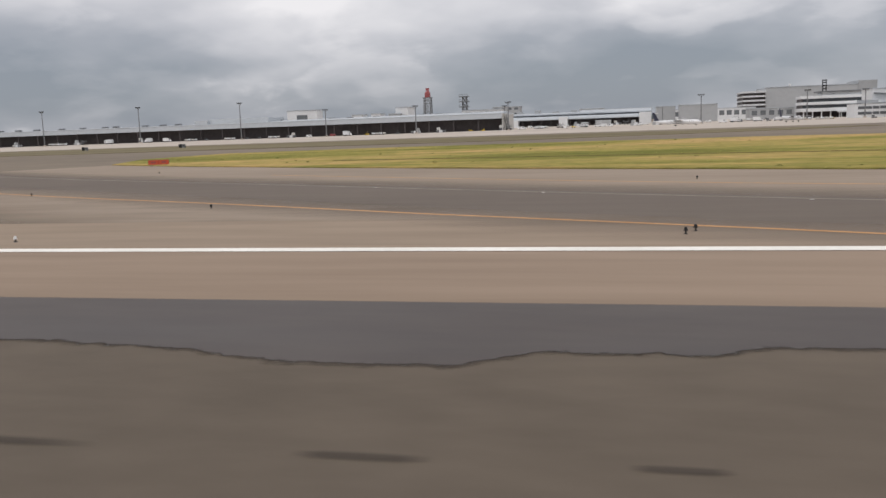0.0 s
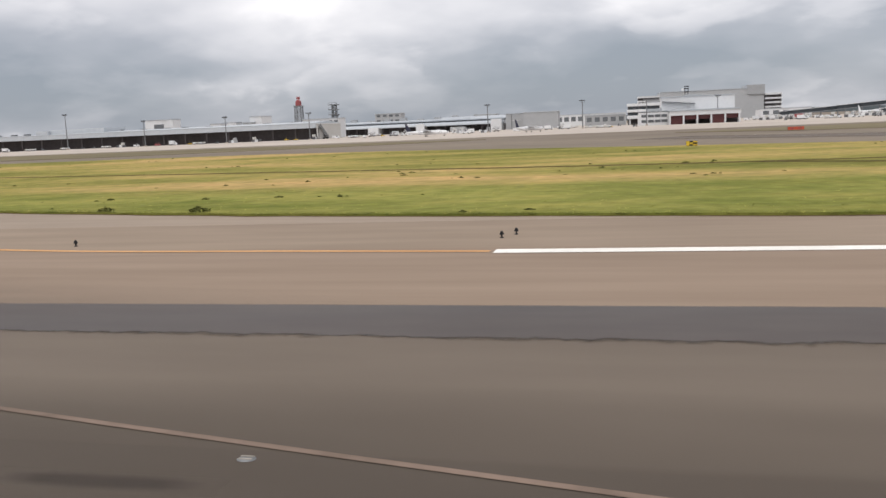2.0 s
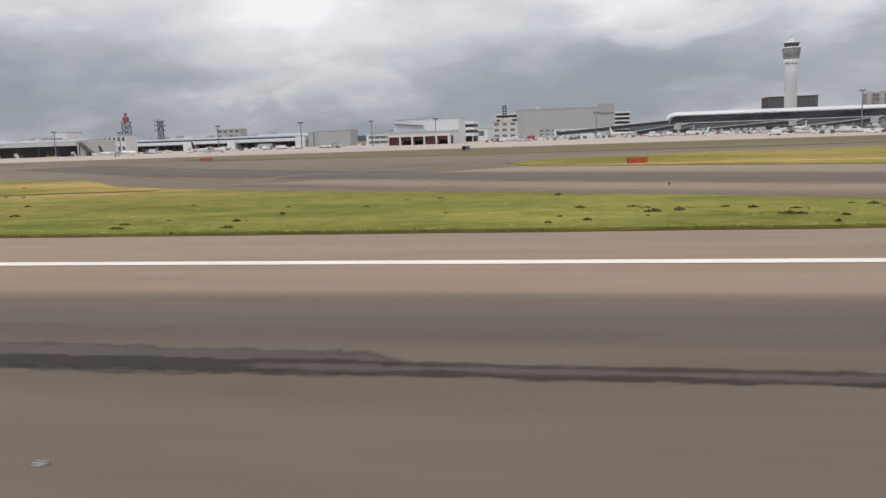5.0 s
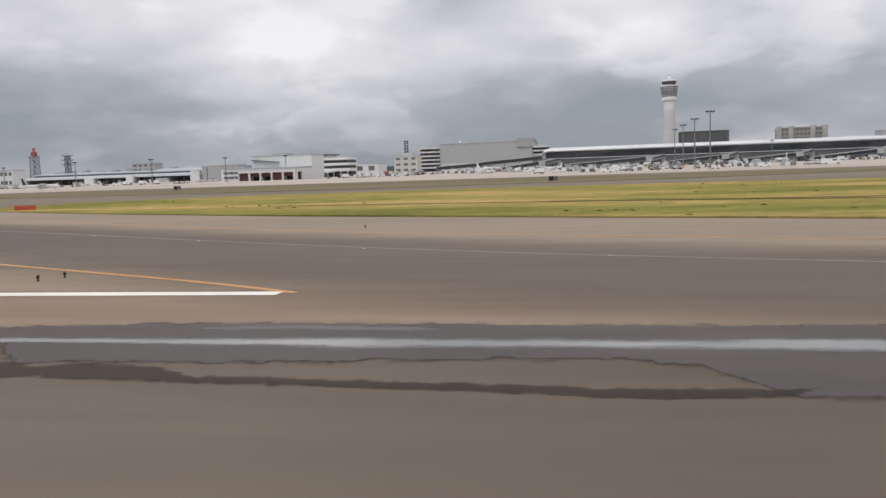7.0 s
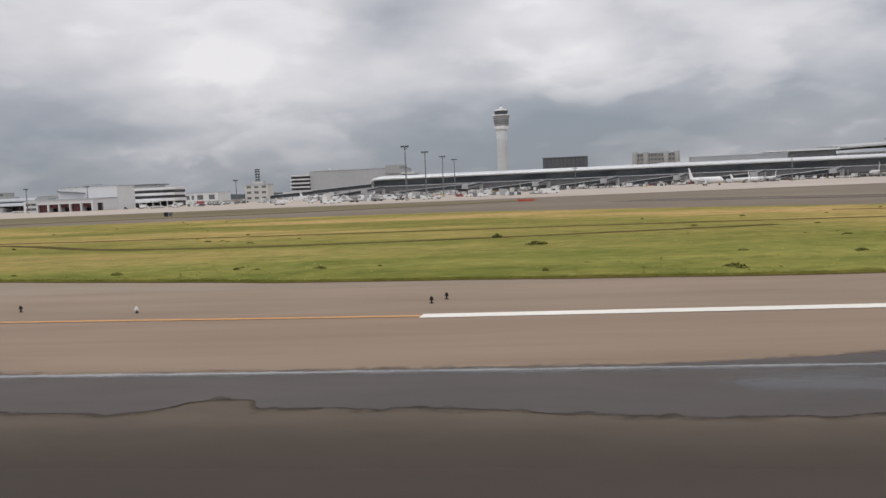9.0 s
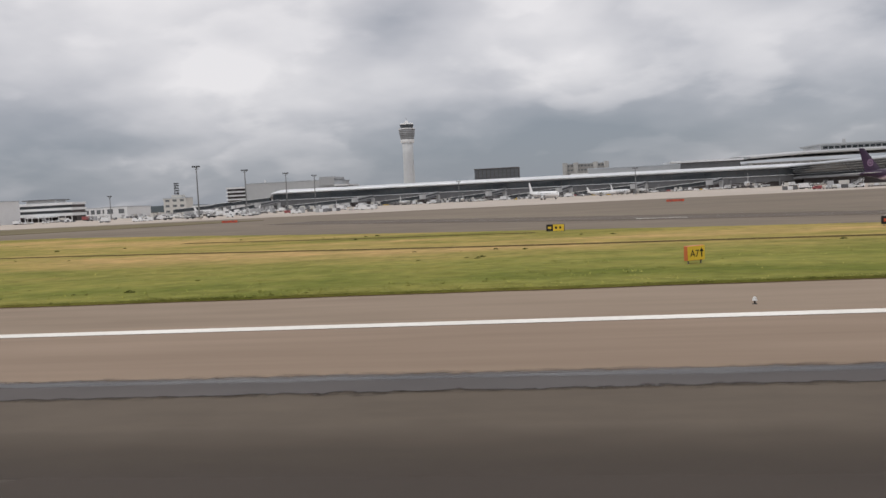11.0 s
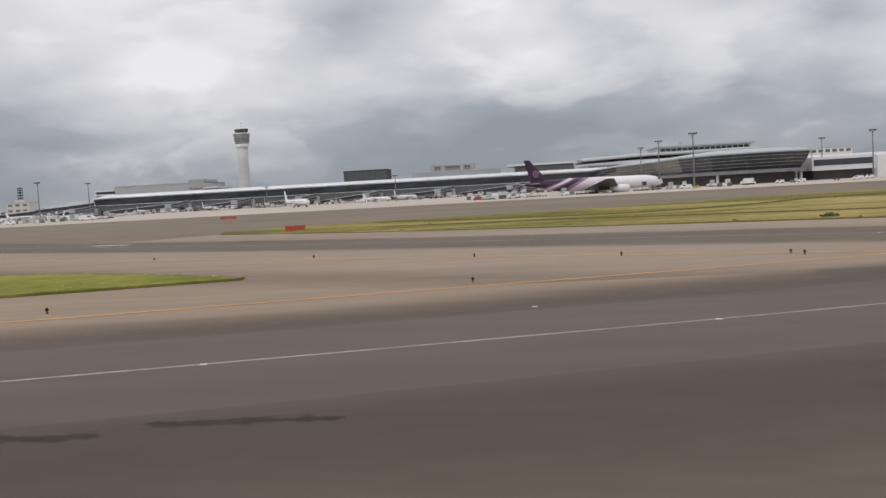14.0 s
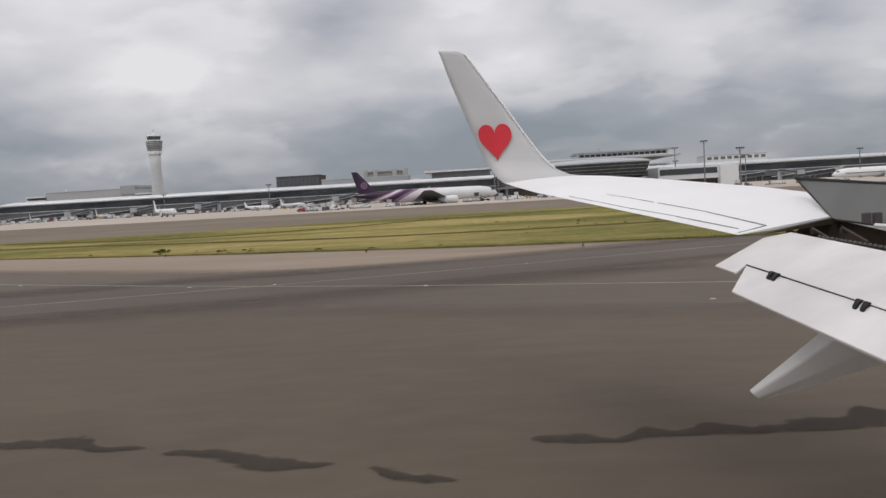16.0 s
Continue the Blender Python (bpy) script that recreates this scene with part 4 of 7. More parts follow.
# service tracks worn into the grass
for pts in (((82.4, 56), (100, 44.5), (115, 43.2), (128, 48), (150, 51.5)), ((-30, 81), (10, 72), (50, 62), (82, 56), (120, 58)), ((240, 70), (265, 60), (280.5, 48.5), (297.8, 46.8), (320, 52)),
            ((213, 76), (258.9, 65), (288, 61.5), (325, 58), (357.7, 47.5), (373, 43.8), (386, 40.6)), ((330, 74), (342, 69.2), (362.7, 63.8)), ((425, 99), (450.4, 87.4), (467.3, 94.8), (478.3, 104.8), (500, 116)), ((428, 84), (441.5, 80.6), (458.9, 72), (480, 64), (520, 66))):
    line = smooth_line(list(pts), 6)
    bm = bmesh.new()
    slab(bm, ribbon(line, 1.2 if pts[0][0] < 400 else 2.2), 0.084, 0)
    tagged(mesh_object("worn_track", bm, "soil"), "dark narrow rut worn through the airfield grass", "track", kind="structure")


def blades(outline, count, seed, size, name, label, parts_per=4, near=True):
    """Tufts of grass as crossed narrow leaves: one joined mesh."""
    rnd = random.Random(seed)
    xs0, xs1 = min(p[0] for p in outline), max(p[0] for p in outline)
    ys0, ys1 = min(p[1] for p in outline), max(p[1] for p in outline)
    verts, faces = [], []
    edge = [p for p in outline]
    made = 0
    while made < count:
        if rnd.random() < 0.22:
            i = rnd.randrange(len(edge) - 1)
            t = rnd.random()
            x = edge[i][0] + (edge[i + 1][0] - edge[i][0]) * t
            y = edge[i][1] + (edge[i + 1][1] - edge[i][1]) * t + rnd.uniform(-0.05, 0.25)
            if y > 60:
                continue
        else:
            x, y = rnd.uniform(xs0, xs1), ys0 + (ys1 - ys0) * rnd.random() ** 2.2
            if not inside(x, y, outline):
                continue
        made += 1
        s = size * rnd.uniform(0.5, 1.4) * (1 + max(0, noise.noise((x * 0.1, y * 0.3, seed))))
        z = ground_z(y) + 0.06
        for _ in range(parts_per):
            a, lean = rnd.uniform(0, 6.28), rnd.uniform(0.5, 1.5)
            bx, by = x + rnd.uniform(-s, s) * 0.9, y + rnd.uniform(-s, s) * 0.5
            wx, wy = math.cos(a) * s * 0.16, math.sin(a) * s * 0.16
            n = len(verts)
            verts += [(bx - wx, by - wy, z), (bx + wx, by + wy, z), (bx + math.cos(a + 1.2) * s * lean, by + math.sin(a + 1.2) * s * lean, z + s * rnd.uniform(0.45, 0.85))]
            p, q, r = (Vector(v) for v in verts[n:n + 3])
            side = (q - p).cross(r - p)
            faces.append((n, n + 1, n + 2) if 0.3 * side.z - side.y > 0 else (n, n + 2, n + 1))
    me = bpy.data.meshes.new(name)
    me.from_pydata(verts, [], faces)
    me.materials.append(M["blade" if seed % 2 else "field" if xs0 > 400 else "grass"])
    me.shade_smooth()
    me.normals_split_custom_set_from_vertices([(0.0, 0.0, 1.0)] * len(verts))
    return tagged(new(name, me), label, "grass", kind="stuff")


for (outline, _), n, s in zip(ISLANDS, (3000, 34000, 34000, 11000, 0, 0), (0.055, 0.055, 0.055, 0.065, 0, 0)):
    if n:
        blades(outline, n, 2 * n, s, "grass_blades", "short green tufts of airfield grass")
        blades(outline, n // 6, 2 * n + 1, s * 1.15, "grass_blades", "straw-coloured tufts of airfield grass")


def weed_leaves(x, y, size, rnd, verts, faces):
    """A ragged clump of many small leaves on thin stalks."""
    z0, sx, sz = ground_z(y) + 0.05, size * rnd.uniform(0.7, 1.5), size * rnd.uniform(0.8, 1.5)
    for _ in range(130):
        a, r = rnd.uniform(0, 6.28), rnd.random() ** 0.6 * 0.5
        h = 0.27 * (1 - r * 1.3) * rnd.uniform(0.1, 1.05) + 0.03
        c = Vector((math.cos(a) * r * sx, math.sin(a) * r * size * 0.8, h * sz))
        u = Vector((rnd.uniform(-1, 1), rnd.uniform(-1, 1), rnd.uniform(0.0, 1.0))).normalized() * rnd.uniform(0.05, 0.09) * size
        w = u.cross(Vector((rnd.uniform(-1, 1), rnd.uniform(-1, 1), 1))).normalized() * 0.055 * size
        k = len(verts)
        verts += [tuple(p + Vector((x, y, z0))) for p in (c - u, c + w, c + u, c - w)]
        faces.append((k, k + 1, k + 2, k + 3))


rnd = random.Random(77)
spots = [(461.8, 56.9, 1.1), (303.6, 47.6, 0.8), (306.0, 39.5, 0.8), (312, 25.5, 0.5), (55.5, 28.4, 0.6), (60, 27.3, 0.7), (203.8, 24.3, 0.45), (415, 34.5, 0.5), (431, 27.8, 0.5)]
for (outline, _), n in zip(ISLANDS, (4, 90, 66, 24, 3, 3)):
    xs0, xs1, ys0, ys1 = min(p[0] for p in outline), max(p[0] for p in outline), min(p[1] for p in outline), max(p[1] for p in outline)
    k = 0
    while k < n:
        x, y = rnd.uniform(xs0, xs1), ys0 + (ys1 - ys0) * rnd.random() ** 1.6
        if inside(x, y, outline):
            k += 1
            # small colonies strung out along the mowing direction
            for _ in range(rnd.choice((1, 1, 2, 4, 6))):
                ax, ay = x + rnd.gauss(0, 2.6), y + rnd.gauss(0, 0.7)
                if inside(ax, ay, outline):
                    spots.append((ax, ay, rnd.uniform(0.12, 0.38)))
for line in (FRONT[4:] + [(206, 22.95)], [(255.8, 40.2), (283.4, 29.4), (313, 23.2), (398, 22.95), (423.5, 26.4)], [(428.5, 72.5), (456, 57), (485, 44)]):
    for (ax, ay), (bx, by) in zip(line, line[1:]):
        for _ in range(int(math.hypot(bx - ax, by - ay) / 7)):
            f = rnd.random()
            spots.append((ax + (bx - ax) * f, ay + (by - ay) * f + rnd.uniform(0.3, 1.6), rnd.uniform(0.15, 0.42)))
# thick growth at the tip of the strip, and clumps before it
for k in range(46):
    spots.append((rnd.uniform(178, 205), rnd.uniform(24.2, 31.0), rnd.uniform(0.2, 0.5)))
spots = [q for q in spots if any(inside(q[0], q[1], o) for o, _ in ISLANDS)]
wv, wf = [], []
for x, y, size in spots:
    weed_leaves(x, y, size, rnd, wv, wf)
me = bpy.data.meshes.new("weeds")
me.from_pydata(wv, [], wf)
me.materials.append(M["weed"])
tagged(new("weeds", me), "dark green weed clumps scattered through the mown grass", "weeds", kind="stuff")


# ---- lights, signs and lamp masts ----
def edge_light(x, y, kind):
    z = ground_z(y)
    if kind == "white":
        t = thing("runway_edge_light", "small raised runway light with a white dome on a dark stem", "runway light", "runway edge lights", (x, y, z))
    else:
        t = thing("taxiway_edge_light", "small dark raised taxiway light on a thin stem", "taxiway light", "taxiway edge lights", (x, y, z))
    bm = bmesh.new()
    tube(bm, (0, 0, 0), (0, 0, 0.03), 0.10, 0.08, 10)
    part("base_plate", bm, "black", t)
    bm = bmesh.new()
    tube(bm, (0, 0, 0.03), (0, 0, 0.16), 0.035, 0.035, 8)
    part("stem", bm, "black", t)
    bm = bmesh.new()
    tube(bm, (0, 0, 0.14), (0, 0, 0.21), 0.10, 0.085, 10)
    part("collar", bm, "white" if kind == "white" else "black", t)
    bm = bmesh.new()
    tube(bm, (0, 0, 0.21), (0, 0, 0.27), 0.075, 0.06, 10)
    tube(bm, (0, 0, 0.27), (0, 0, 0.305), 0.06, 0.022, 10)
    part("lens", bm, "lamp_white" if kind == "white" else "black", t, "frosted dome" if kind == "white" else "dark blue lens", True)
    t.scale = (0.52, 0.52, 0.52)
    return t


white_light = edge_light(-15.4, 18.25, "white")
for x in (-50.6, 88.6, 123.5, 158.2, 192.6, 227.5, 297.2, 332.5, 368.1, 404.4, 545, 580, 615):
    copy_thing(white_light, pose(x, 18.25, ground_z(18.25)))
taxi_light = edge_light(-15.2, 28.1, "blue")
for x, y in ((1.1, 19.1), (1.35, 19.7), (61.5, 18.3), (72.1, 18.95), (72.35, 19.6), (51.7, 20.9), (27.2, 28.8), (2.8, 40.2), (-30, 37), (-38, 62), (182.9, 45.5), (193, 40.8), (201.7, 35.5), (215.3, 28.2),
             (230.75, 19.2), (230.95, 20.0), (233.2, 40.4), (257.9, 30.2), (283, 21.2), (293.8, 19.0), (304.0, 18.75), (304.25, 19.5), (406.65, 18.6), (406.6, 19.2), (417.8, 18.65), (428.7, 20.95), (439.7, 24.35), (450.6, 28.8),
             (450.35, 29.4), (445, 32.1), (439.3, 35.3), (431.3, 40), (420.9, 45.5), (499, 36.5), (478, 44.5), (464, 52), (489, 39.5)):
    copy_thing(taxi_light, pose(x, y, ground_z(y)))


def inset_light(x, y, lens="old_white"):
    t = thing("inset_light", "flat pale metal light set flush into the pavement", "inset light", "inset pavement lights", (x, y, ground_z(y)))
    bm = bmesh.new()
    tube(bm, (0, 0, 0.004), (0, 0, 0.020), 0.17, 0.12, 14)
    part("housing", bm, "steel", t)
    bm = bmesh.new()
    for sy in (-0.09, 0.05):
        box(bm, -0.12, 0.12, sy, sy + 0.04, 0.018, 0.030)
    part("lens", bm, lens, t)
    t.scale = (0.44, 0.34, 0.6)
    return t


inset = inset_light(20.4, 5.4)
for k in range(-3, 28):
    if k:
        copy_thing(inset, pose(20.4 + 17.28 * k, 5.4, ground_z(5.4)))
clear_inset = inset_light(402.2, 3.9, "white_line")
for dx in EXITS:
    for x, y in ((5.4, 28.0), (13.8, 24.4), (22, 21.2), (29.3, 18.2), (37.4, 15.0), (45.3, 12.7), (53.1, 10.2), (61.5, 8.1), (-3.5, 33), (-12, 38.2), (20.4, 17.9), (54.4, 17.9)):
        copy_thing(clear_inset, pose(x + dx, y, ground_z(y) + 0.004))
for x, y in ((410, 5.9), (418.6, 7.8), (427.4, 9.95), (436.1, 12.4), (444.4, 14.9), (452.9, 17.8), (461, 20.8), (469.5, 24.2), (477.5, 27.4), (486, 31), (441.3, 17.8)):
    copy_thing(clear_inset, pose(x, y, ground_z(y) + 0.005))


def board(name, x, y, w, h, panels, label, turn=0.0, text=None, case="black"):
    """A sign board on two short legs; panels: (from, to, material) across its face, seen from the runway."""
    t = thing(name, label, "airfield sign", "airfield sign boards", (x, y, ground_z(y) + 0.06), turn=turn)
    for sx in (-0.36, 0.36):
        bm = bmesh.new()
        tube(bm, (sx * w, 0, -0.06), (sx * w, 0, 0.14), 0.03, 0.03, 8)
        part("leg", bm, "steel", t)
    bm = bmesh.new()
    box(bm, -w / 2, w / 2, -0.09, 0.09, 0.12, 0.12 + h)
    bmesh.ops.bevel(bm, geom=bm.edges[:], offset=0.015, segments=1, affect="EDGES")
    part("case", bm, case, t)
    for a, b, mat in panels:
        bm = bmesh.new()
        box(bm, -w / 2 + a * w + 0.012, -w / 2 + b * w - 0.012, -0.097, -0.085, 0.135, 0.105 + h)
        part("panel", bm, mat, t)
    for a, s, body, mat in text or ():
        if body == "arrow":
            bm = bmesh.new()
            box(bm, -0.03 * s, 0.03 * s, -0.1035, -0.0985, 0.12 + h * 0.22, 0.12 + h * 0.62)
            f = [bm.verts.new((px * s, -0.101, 0.12 + h * pz)) for px, pz in ((-0.13, 0.58), (0.13, 0.58), (0, 0.86))]
            bm.faces.new(f)
            arrow = part("arrow", bm, mat, t)
            arrow.location.x = -w / 2 + a * w
        elif body == "bar":
            bm = bmesh.new()
            box(bm, -w / 2 + a * w - s / 2, -w / 2 + a * w + s / 2, -0.103, -0.096, 0.12 + h * 0.34, 0.12 + h * 0.68)
            part("lettering", bm, mat, t)
        else:
            cu = bpy.data.curves.new("lettering", "FONT")
            cu.body, cu.size, cu.align_x, cu.extrude = body, s, "CENTER", 0.002
            ob = new("lettering", cu)
            ob.parent = t
            ob.matrix_basis = pose(-w / 2 + a * w, -0.099, 0.12 + h * 0.24, 90)
            cu.materials.append(M[mat])
    return t


board("taxi_sign", 368.7, 29.3, 0.78, 0.50, [(0, 1, "yellow")], "yellow taxiway direction sign with black lettering in the grass", turn=34, text=((0.40, 0.34, "A7", "black"), (0.80, 0.75, "arrow", "black")), case="orange_body")
board("taxi_sign", 364.2, 62.8, 1.35, 0.5, [(0, 0.37, "black"), (0.37, 1, "yellow")], "black and yellow taxiway location sign in the grass", turn=-10, text=((0.19, 0.24, "bar", "yellow"), (0.55, 0.17, "bar", "black"), (0.78, 0.14, "bar", "black")))
board("taxi_sign", 383.4, 51.5, 1.0, 0.48, [(0, 0.5, "black"), (0.5, 1, "yellow")], "black and yellow taxiway location sign in the grass", turn=-16, text=((0.25, 0.23, "bar", "red"), (0.66, 0.11, "bar", "black"), (0.84, 0.11, "bar", "black")))
board("taxi_sign", 81.5, 92.5, 1.15, 0.5, [(0, 0.3, "yellow"), (0.3, 0.6, "black"), (0.6, 1, "yellow")], "yellow and black taxiway sign in the grass", text=((0.45, 0.3, "bar", "yellow"), (0.8, 0.4, "bar", "black")))
board("taxi_sign", 104, 84, 0.6, 0.4, [(0, 1, "yellow")], "small yellow taxiway sign in the grass", text=((0.5, 0.4, "bar", "black"),))
for x, y, w, h, turn in ((-49.3, 80.5, 2.1, 0.5, 28), (182.2, 81.0, 2.1, 0.5, 28), (419.2, 83.4, 2.0, 0.5, 28), (102.4, 151, 2.6, 0.5, 0), (386.6, 158.5, 3.2, 0.42, 0), (302, 156, 3.2, 0.42, 0)):
    board("stop_bar_sign", x, y, w, h, [(0, 0.5, "red"), (0.5, 1, "red")], "wide red mandatory sign board at the grass tip", turn=turn, text=((0.25, w * 0.22, "bar", "mast_red"), (0.75, w * 0.22, "bar", "mast_red")))
for x, y in ((-124, 172), (-98, 170), (150, 172), (235, 150)):
    board("taxi_sign", x, y, 1.6, 0.8, [(0, 0.5, "black"), (0.5, 1, "steel")], "small dark taxiway sign beside the apron", text=((0.75, 0.3, "bar", "black"),))


def lamp_mast(x, y, h, label="tall grey apron floodlight mast with a twin-armed head"):
    t = thing("floodlight_mast", label, "floodlight mast", "apron floodlight masts", (x, y, 0))
    bm = bmesh.new()
    tube(bm, (0, 0, 0), (0, 0, h), 0.24, 0.13, 10)
    part("pole", bm, "steel", t)
    bm = bmesh.new()
    box(bm, -0.45, 0.45, -0.45, 0.45, 0, 0.5)
    part("footing", bm, "concrete", t)
    bm = bmesh.new()
    box(bm, -1.05, 1.05, -0.07, 0.07, h - 0.10, h + 0.04)
    box(bm, -0.07, 0.07, -0.7, 0.7, h - 0.25, h - 0.11)
    part("crossarm", bm, "steel", t)
    bm = bmesh.new()
    for sx in (-1, 1):
        tube(bm, (sx * 0.12, 0, h - 0.75), (sx * 0.9, 0, h - 0.12), 0.035, 0.035, 6)
    part("brace", bm, "steel", t)
    for sx in (-0.9, -0.32, 0.32, 0.9):
        bm = bmesh.new()
        box(bm, sx - 0.20, sx + 0.20, -0.42, -0.08, h + 0.03, h + 0.30, turn=None)
        bmesh.ops.bevel(bm, geom=bm.edges[:], offset=0.04, segments=1, affect="EDGES")
        part("floodlight", bm, "black", t)
    return t


mast = lamp_mast(269.0, 217.7, 14.2)
for x, y in ((268.7, 254.7), (268.7, 296), (268.6, 333.4), (489, 222.3), (486, 255), (487.4, 298), (550.4, 262), (550.4, 303), (-151.4, 308), (-196, 308), (-241, 308), (-286, 308)):
    copy_thing(mast, pose(x, y, 0))
short_mast = lamp_mast(23.3, 316.7, 10.2, "grey apron floodlight mast with a twin-armed head")
for x, y in ((58.7, 316.6), (-80, 308), (-45, 308), (-115.8, 308), (82.1, 336), (550, 223.6), (-56, 372), (108.5, 339), (173, 345), (574, 300), (613, 300), (556.4, 330), (396.5, 330), (318.5, 418)):
    copy_thing(short_mast, pose(x, y, 0))


# ---- far side of the apron: buildings ----
def windows(parent, me, x0, x1, y, zs, step, name="window_pane"):
    n = max(1, int((x1 - x0) / step))
    for z in zs:
        for i in range(n):
            piece(name, me, parent, (x0 + (i + 0.5) * (x1 - x0) / n, y, z))


def pane_mesh(w, h, mat="glass_dark", d=0.12):
    bm = bmesh.new()
    box(bm, -w / 2, w / 2, -d / 2, d / 2, -h / 2, h / 2)
    return shared("window_pane", bm, mat)


# long cargo shed with a pale fascia over dark open bays
shed = thing("cargo_shed", "long low cargo shed with pale fascia over dark open bays", "cargo shed")
# Shade of the open bays is painted into this wall.
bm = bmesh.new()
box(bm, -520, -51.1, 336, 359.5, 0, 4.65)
part("back_wall", bm, "wall_dark", shed, "recessed bays with shade painted into the wall")
bm = bmesh.new()
loft(bm, [[(x, 330.6, 6.7), (x, 331.5, 6.85), (x, 346, 6.85 + up), (x, 360, 6.8), (x, 360, 4.7), (x, 330.6, 4.66)] for x, up in ((-520, 0.1), (-186, 0.1), (-180, 0.5), (-51, 0.8))])
part("roof", bm, "roof", shed, "grey metal roof")
bm = bmesh.new()
box(bm, -1, 11.66, -0.1, 0.1, -1.0, 0.86)
box(bm, -1, 11.66, -0.22, -0.1, -1.0, -0.75)
box(bm, -1, 11.66, -0.22, 0.1, 0.88, 1.05)
fascia = shared("fascia_panel", bm, "fascia")
for k in range(37):
    piece("fascia_panel", fascia, shed, (-519 + 12.68 * k, 330.3, 5.68))
# Columns share the painted bay shade, so they merge with it.
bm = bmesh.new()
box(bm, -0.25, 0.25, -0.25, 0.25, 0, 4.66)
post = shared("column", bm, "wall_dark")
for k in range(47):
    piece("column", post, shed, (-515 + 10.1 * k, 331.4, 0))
bm = bmesh.new()
box(bm, -184, -178, 331, 350, 6.2, 8.3)
box(bm, -178, -151, 333, 350, 6.4, 8.8)
part("roof_monitor", bm, "fascia", shed)
bm = bmesh.new()
box(bm, -1.2, 1.2, -0.8, 0.8, -0.2, 0.5)
box(bm, -1.4, 1.4, -1.0, 1.0, 0.5, 0.62)
vent = shared("roof_vent", bm, "steel")
rnd = random.Random(3)
for k in range(44):
    piece("roof_vent", vent, shed, (-515 + 10.4 * k + rnd.uniform(-4, 4), 348 + rnd.uniform(-2, 4), 7.1))

annex = thing("gable_wall", "plain beige concrete gable wall with an outside stair", "gable wall")
bm = bmesh.new()
box(bm, -50.9, -50.3, 330.9, 359.6, 0, 6.3)
part("wall", bm, "wall_beige", annex)
bm = bmesh.new()
box(bm, -51.0, -50.1, 330.6, 359.8, 6.3, 6.6)
part("coping", bm, "wall_white", annex)
for k in range(15):
    bm = bmesh.new()
    box(bm, -50.28, -49.2, 331.2 + 0.62 * k, 331.95 + 0.62 * k, 5.4 - 0.36 * k, 5.6 - 0.36 * k)
    part("stair_tread", bm, "steel", annex)
bm = bmesh.new()
loft(bm, [[(x, 331.2, 5.0), (x, 331.2, 6.5), (x, 340.6, 1.2), (x, 340.6, -0.0)] for x in (-49.2, -49.12)])
part("stair_panel", bm, "steel", annex, "dark sloping stair side")


def plain_block(name, label, category, x0, x1, y0, y1, h, mat, roof_h=0.4, bands=0, pane=None, roof_mat="roof", group=""):
    t = thing(name, label, category, group)
    bm = bmesh.new()
    box(bm, x0, x1, y0, y1, 0, h)
    part("wall", bm, mat, t)
    bm = bmesh.new()
    box(bm, x0 - 0.25, x1 + 0.25, y0 - 0.25, y1 + 0.25, h, h + roof_h)
    part("roof", bm, roof_mat, t)
    for b in range(bands):
        z = h * (b + 0.62) / bands
        n = max(2, int((x1 - x0) / (pane or 3.2)))
        w = (x1 - x0) / n
        me = pane_mesh(w * 0.72, h / bands * 0.42, "glass_grey")
        windows(t, me, x0 + 0.2, x1 - 0.2, y0 - 0.02, [z], w)
    return t


plain_block("rooftop_hall", "white flat-roofed hall standing behind the cargo shed", "hall", -168.2, -152.6, 394, 402, 12.4, "wall_white", bands=1, pane=8)
plain_block("rooftop_hall", "white flat-roofed hall standing behind the cargo shed", "hall", -116, -109.5, 407, 420, 12.2, "wall_white")
plain_block("rooftop_hall", "small white plant room behind the cargo shed", "hall", -128, -123, 405, 412, 9.6, "wall_white")
plain_block("rooftop_hall", "small grey plant room behind the cargo shed", "hall", -119, -113, 405, 412, 9.2, "wall_grey")
plain_block("rooftop_hall", "small white plant room behind the cargo shed", "hall", -140, -134, 410, 417, 9.4, "wall_white")
plain_block("rooftop_hall", "two-storey white hall with a dark window band", "hall", -77, -59, 382, 392, 9.0, "wall_white", bands=2, pane=2.2)
plain_block("distant_block", "far pale stepped office block with window bands", "office block", -89, -71.5, 541, 552, 13.0, "wall_grey", bands=4, pane=3)
plain_block("distant_block", "far pale office block with window bands", "office block", -40, -22, 640, 652, 11.0, "wall_grey", bands=3)


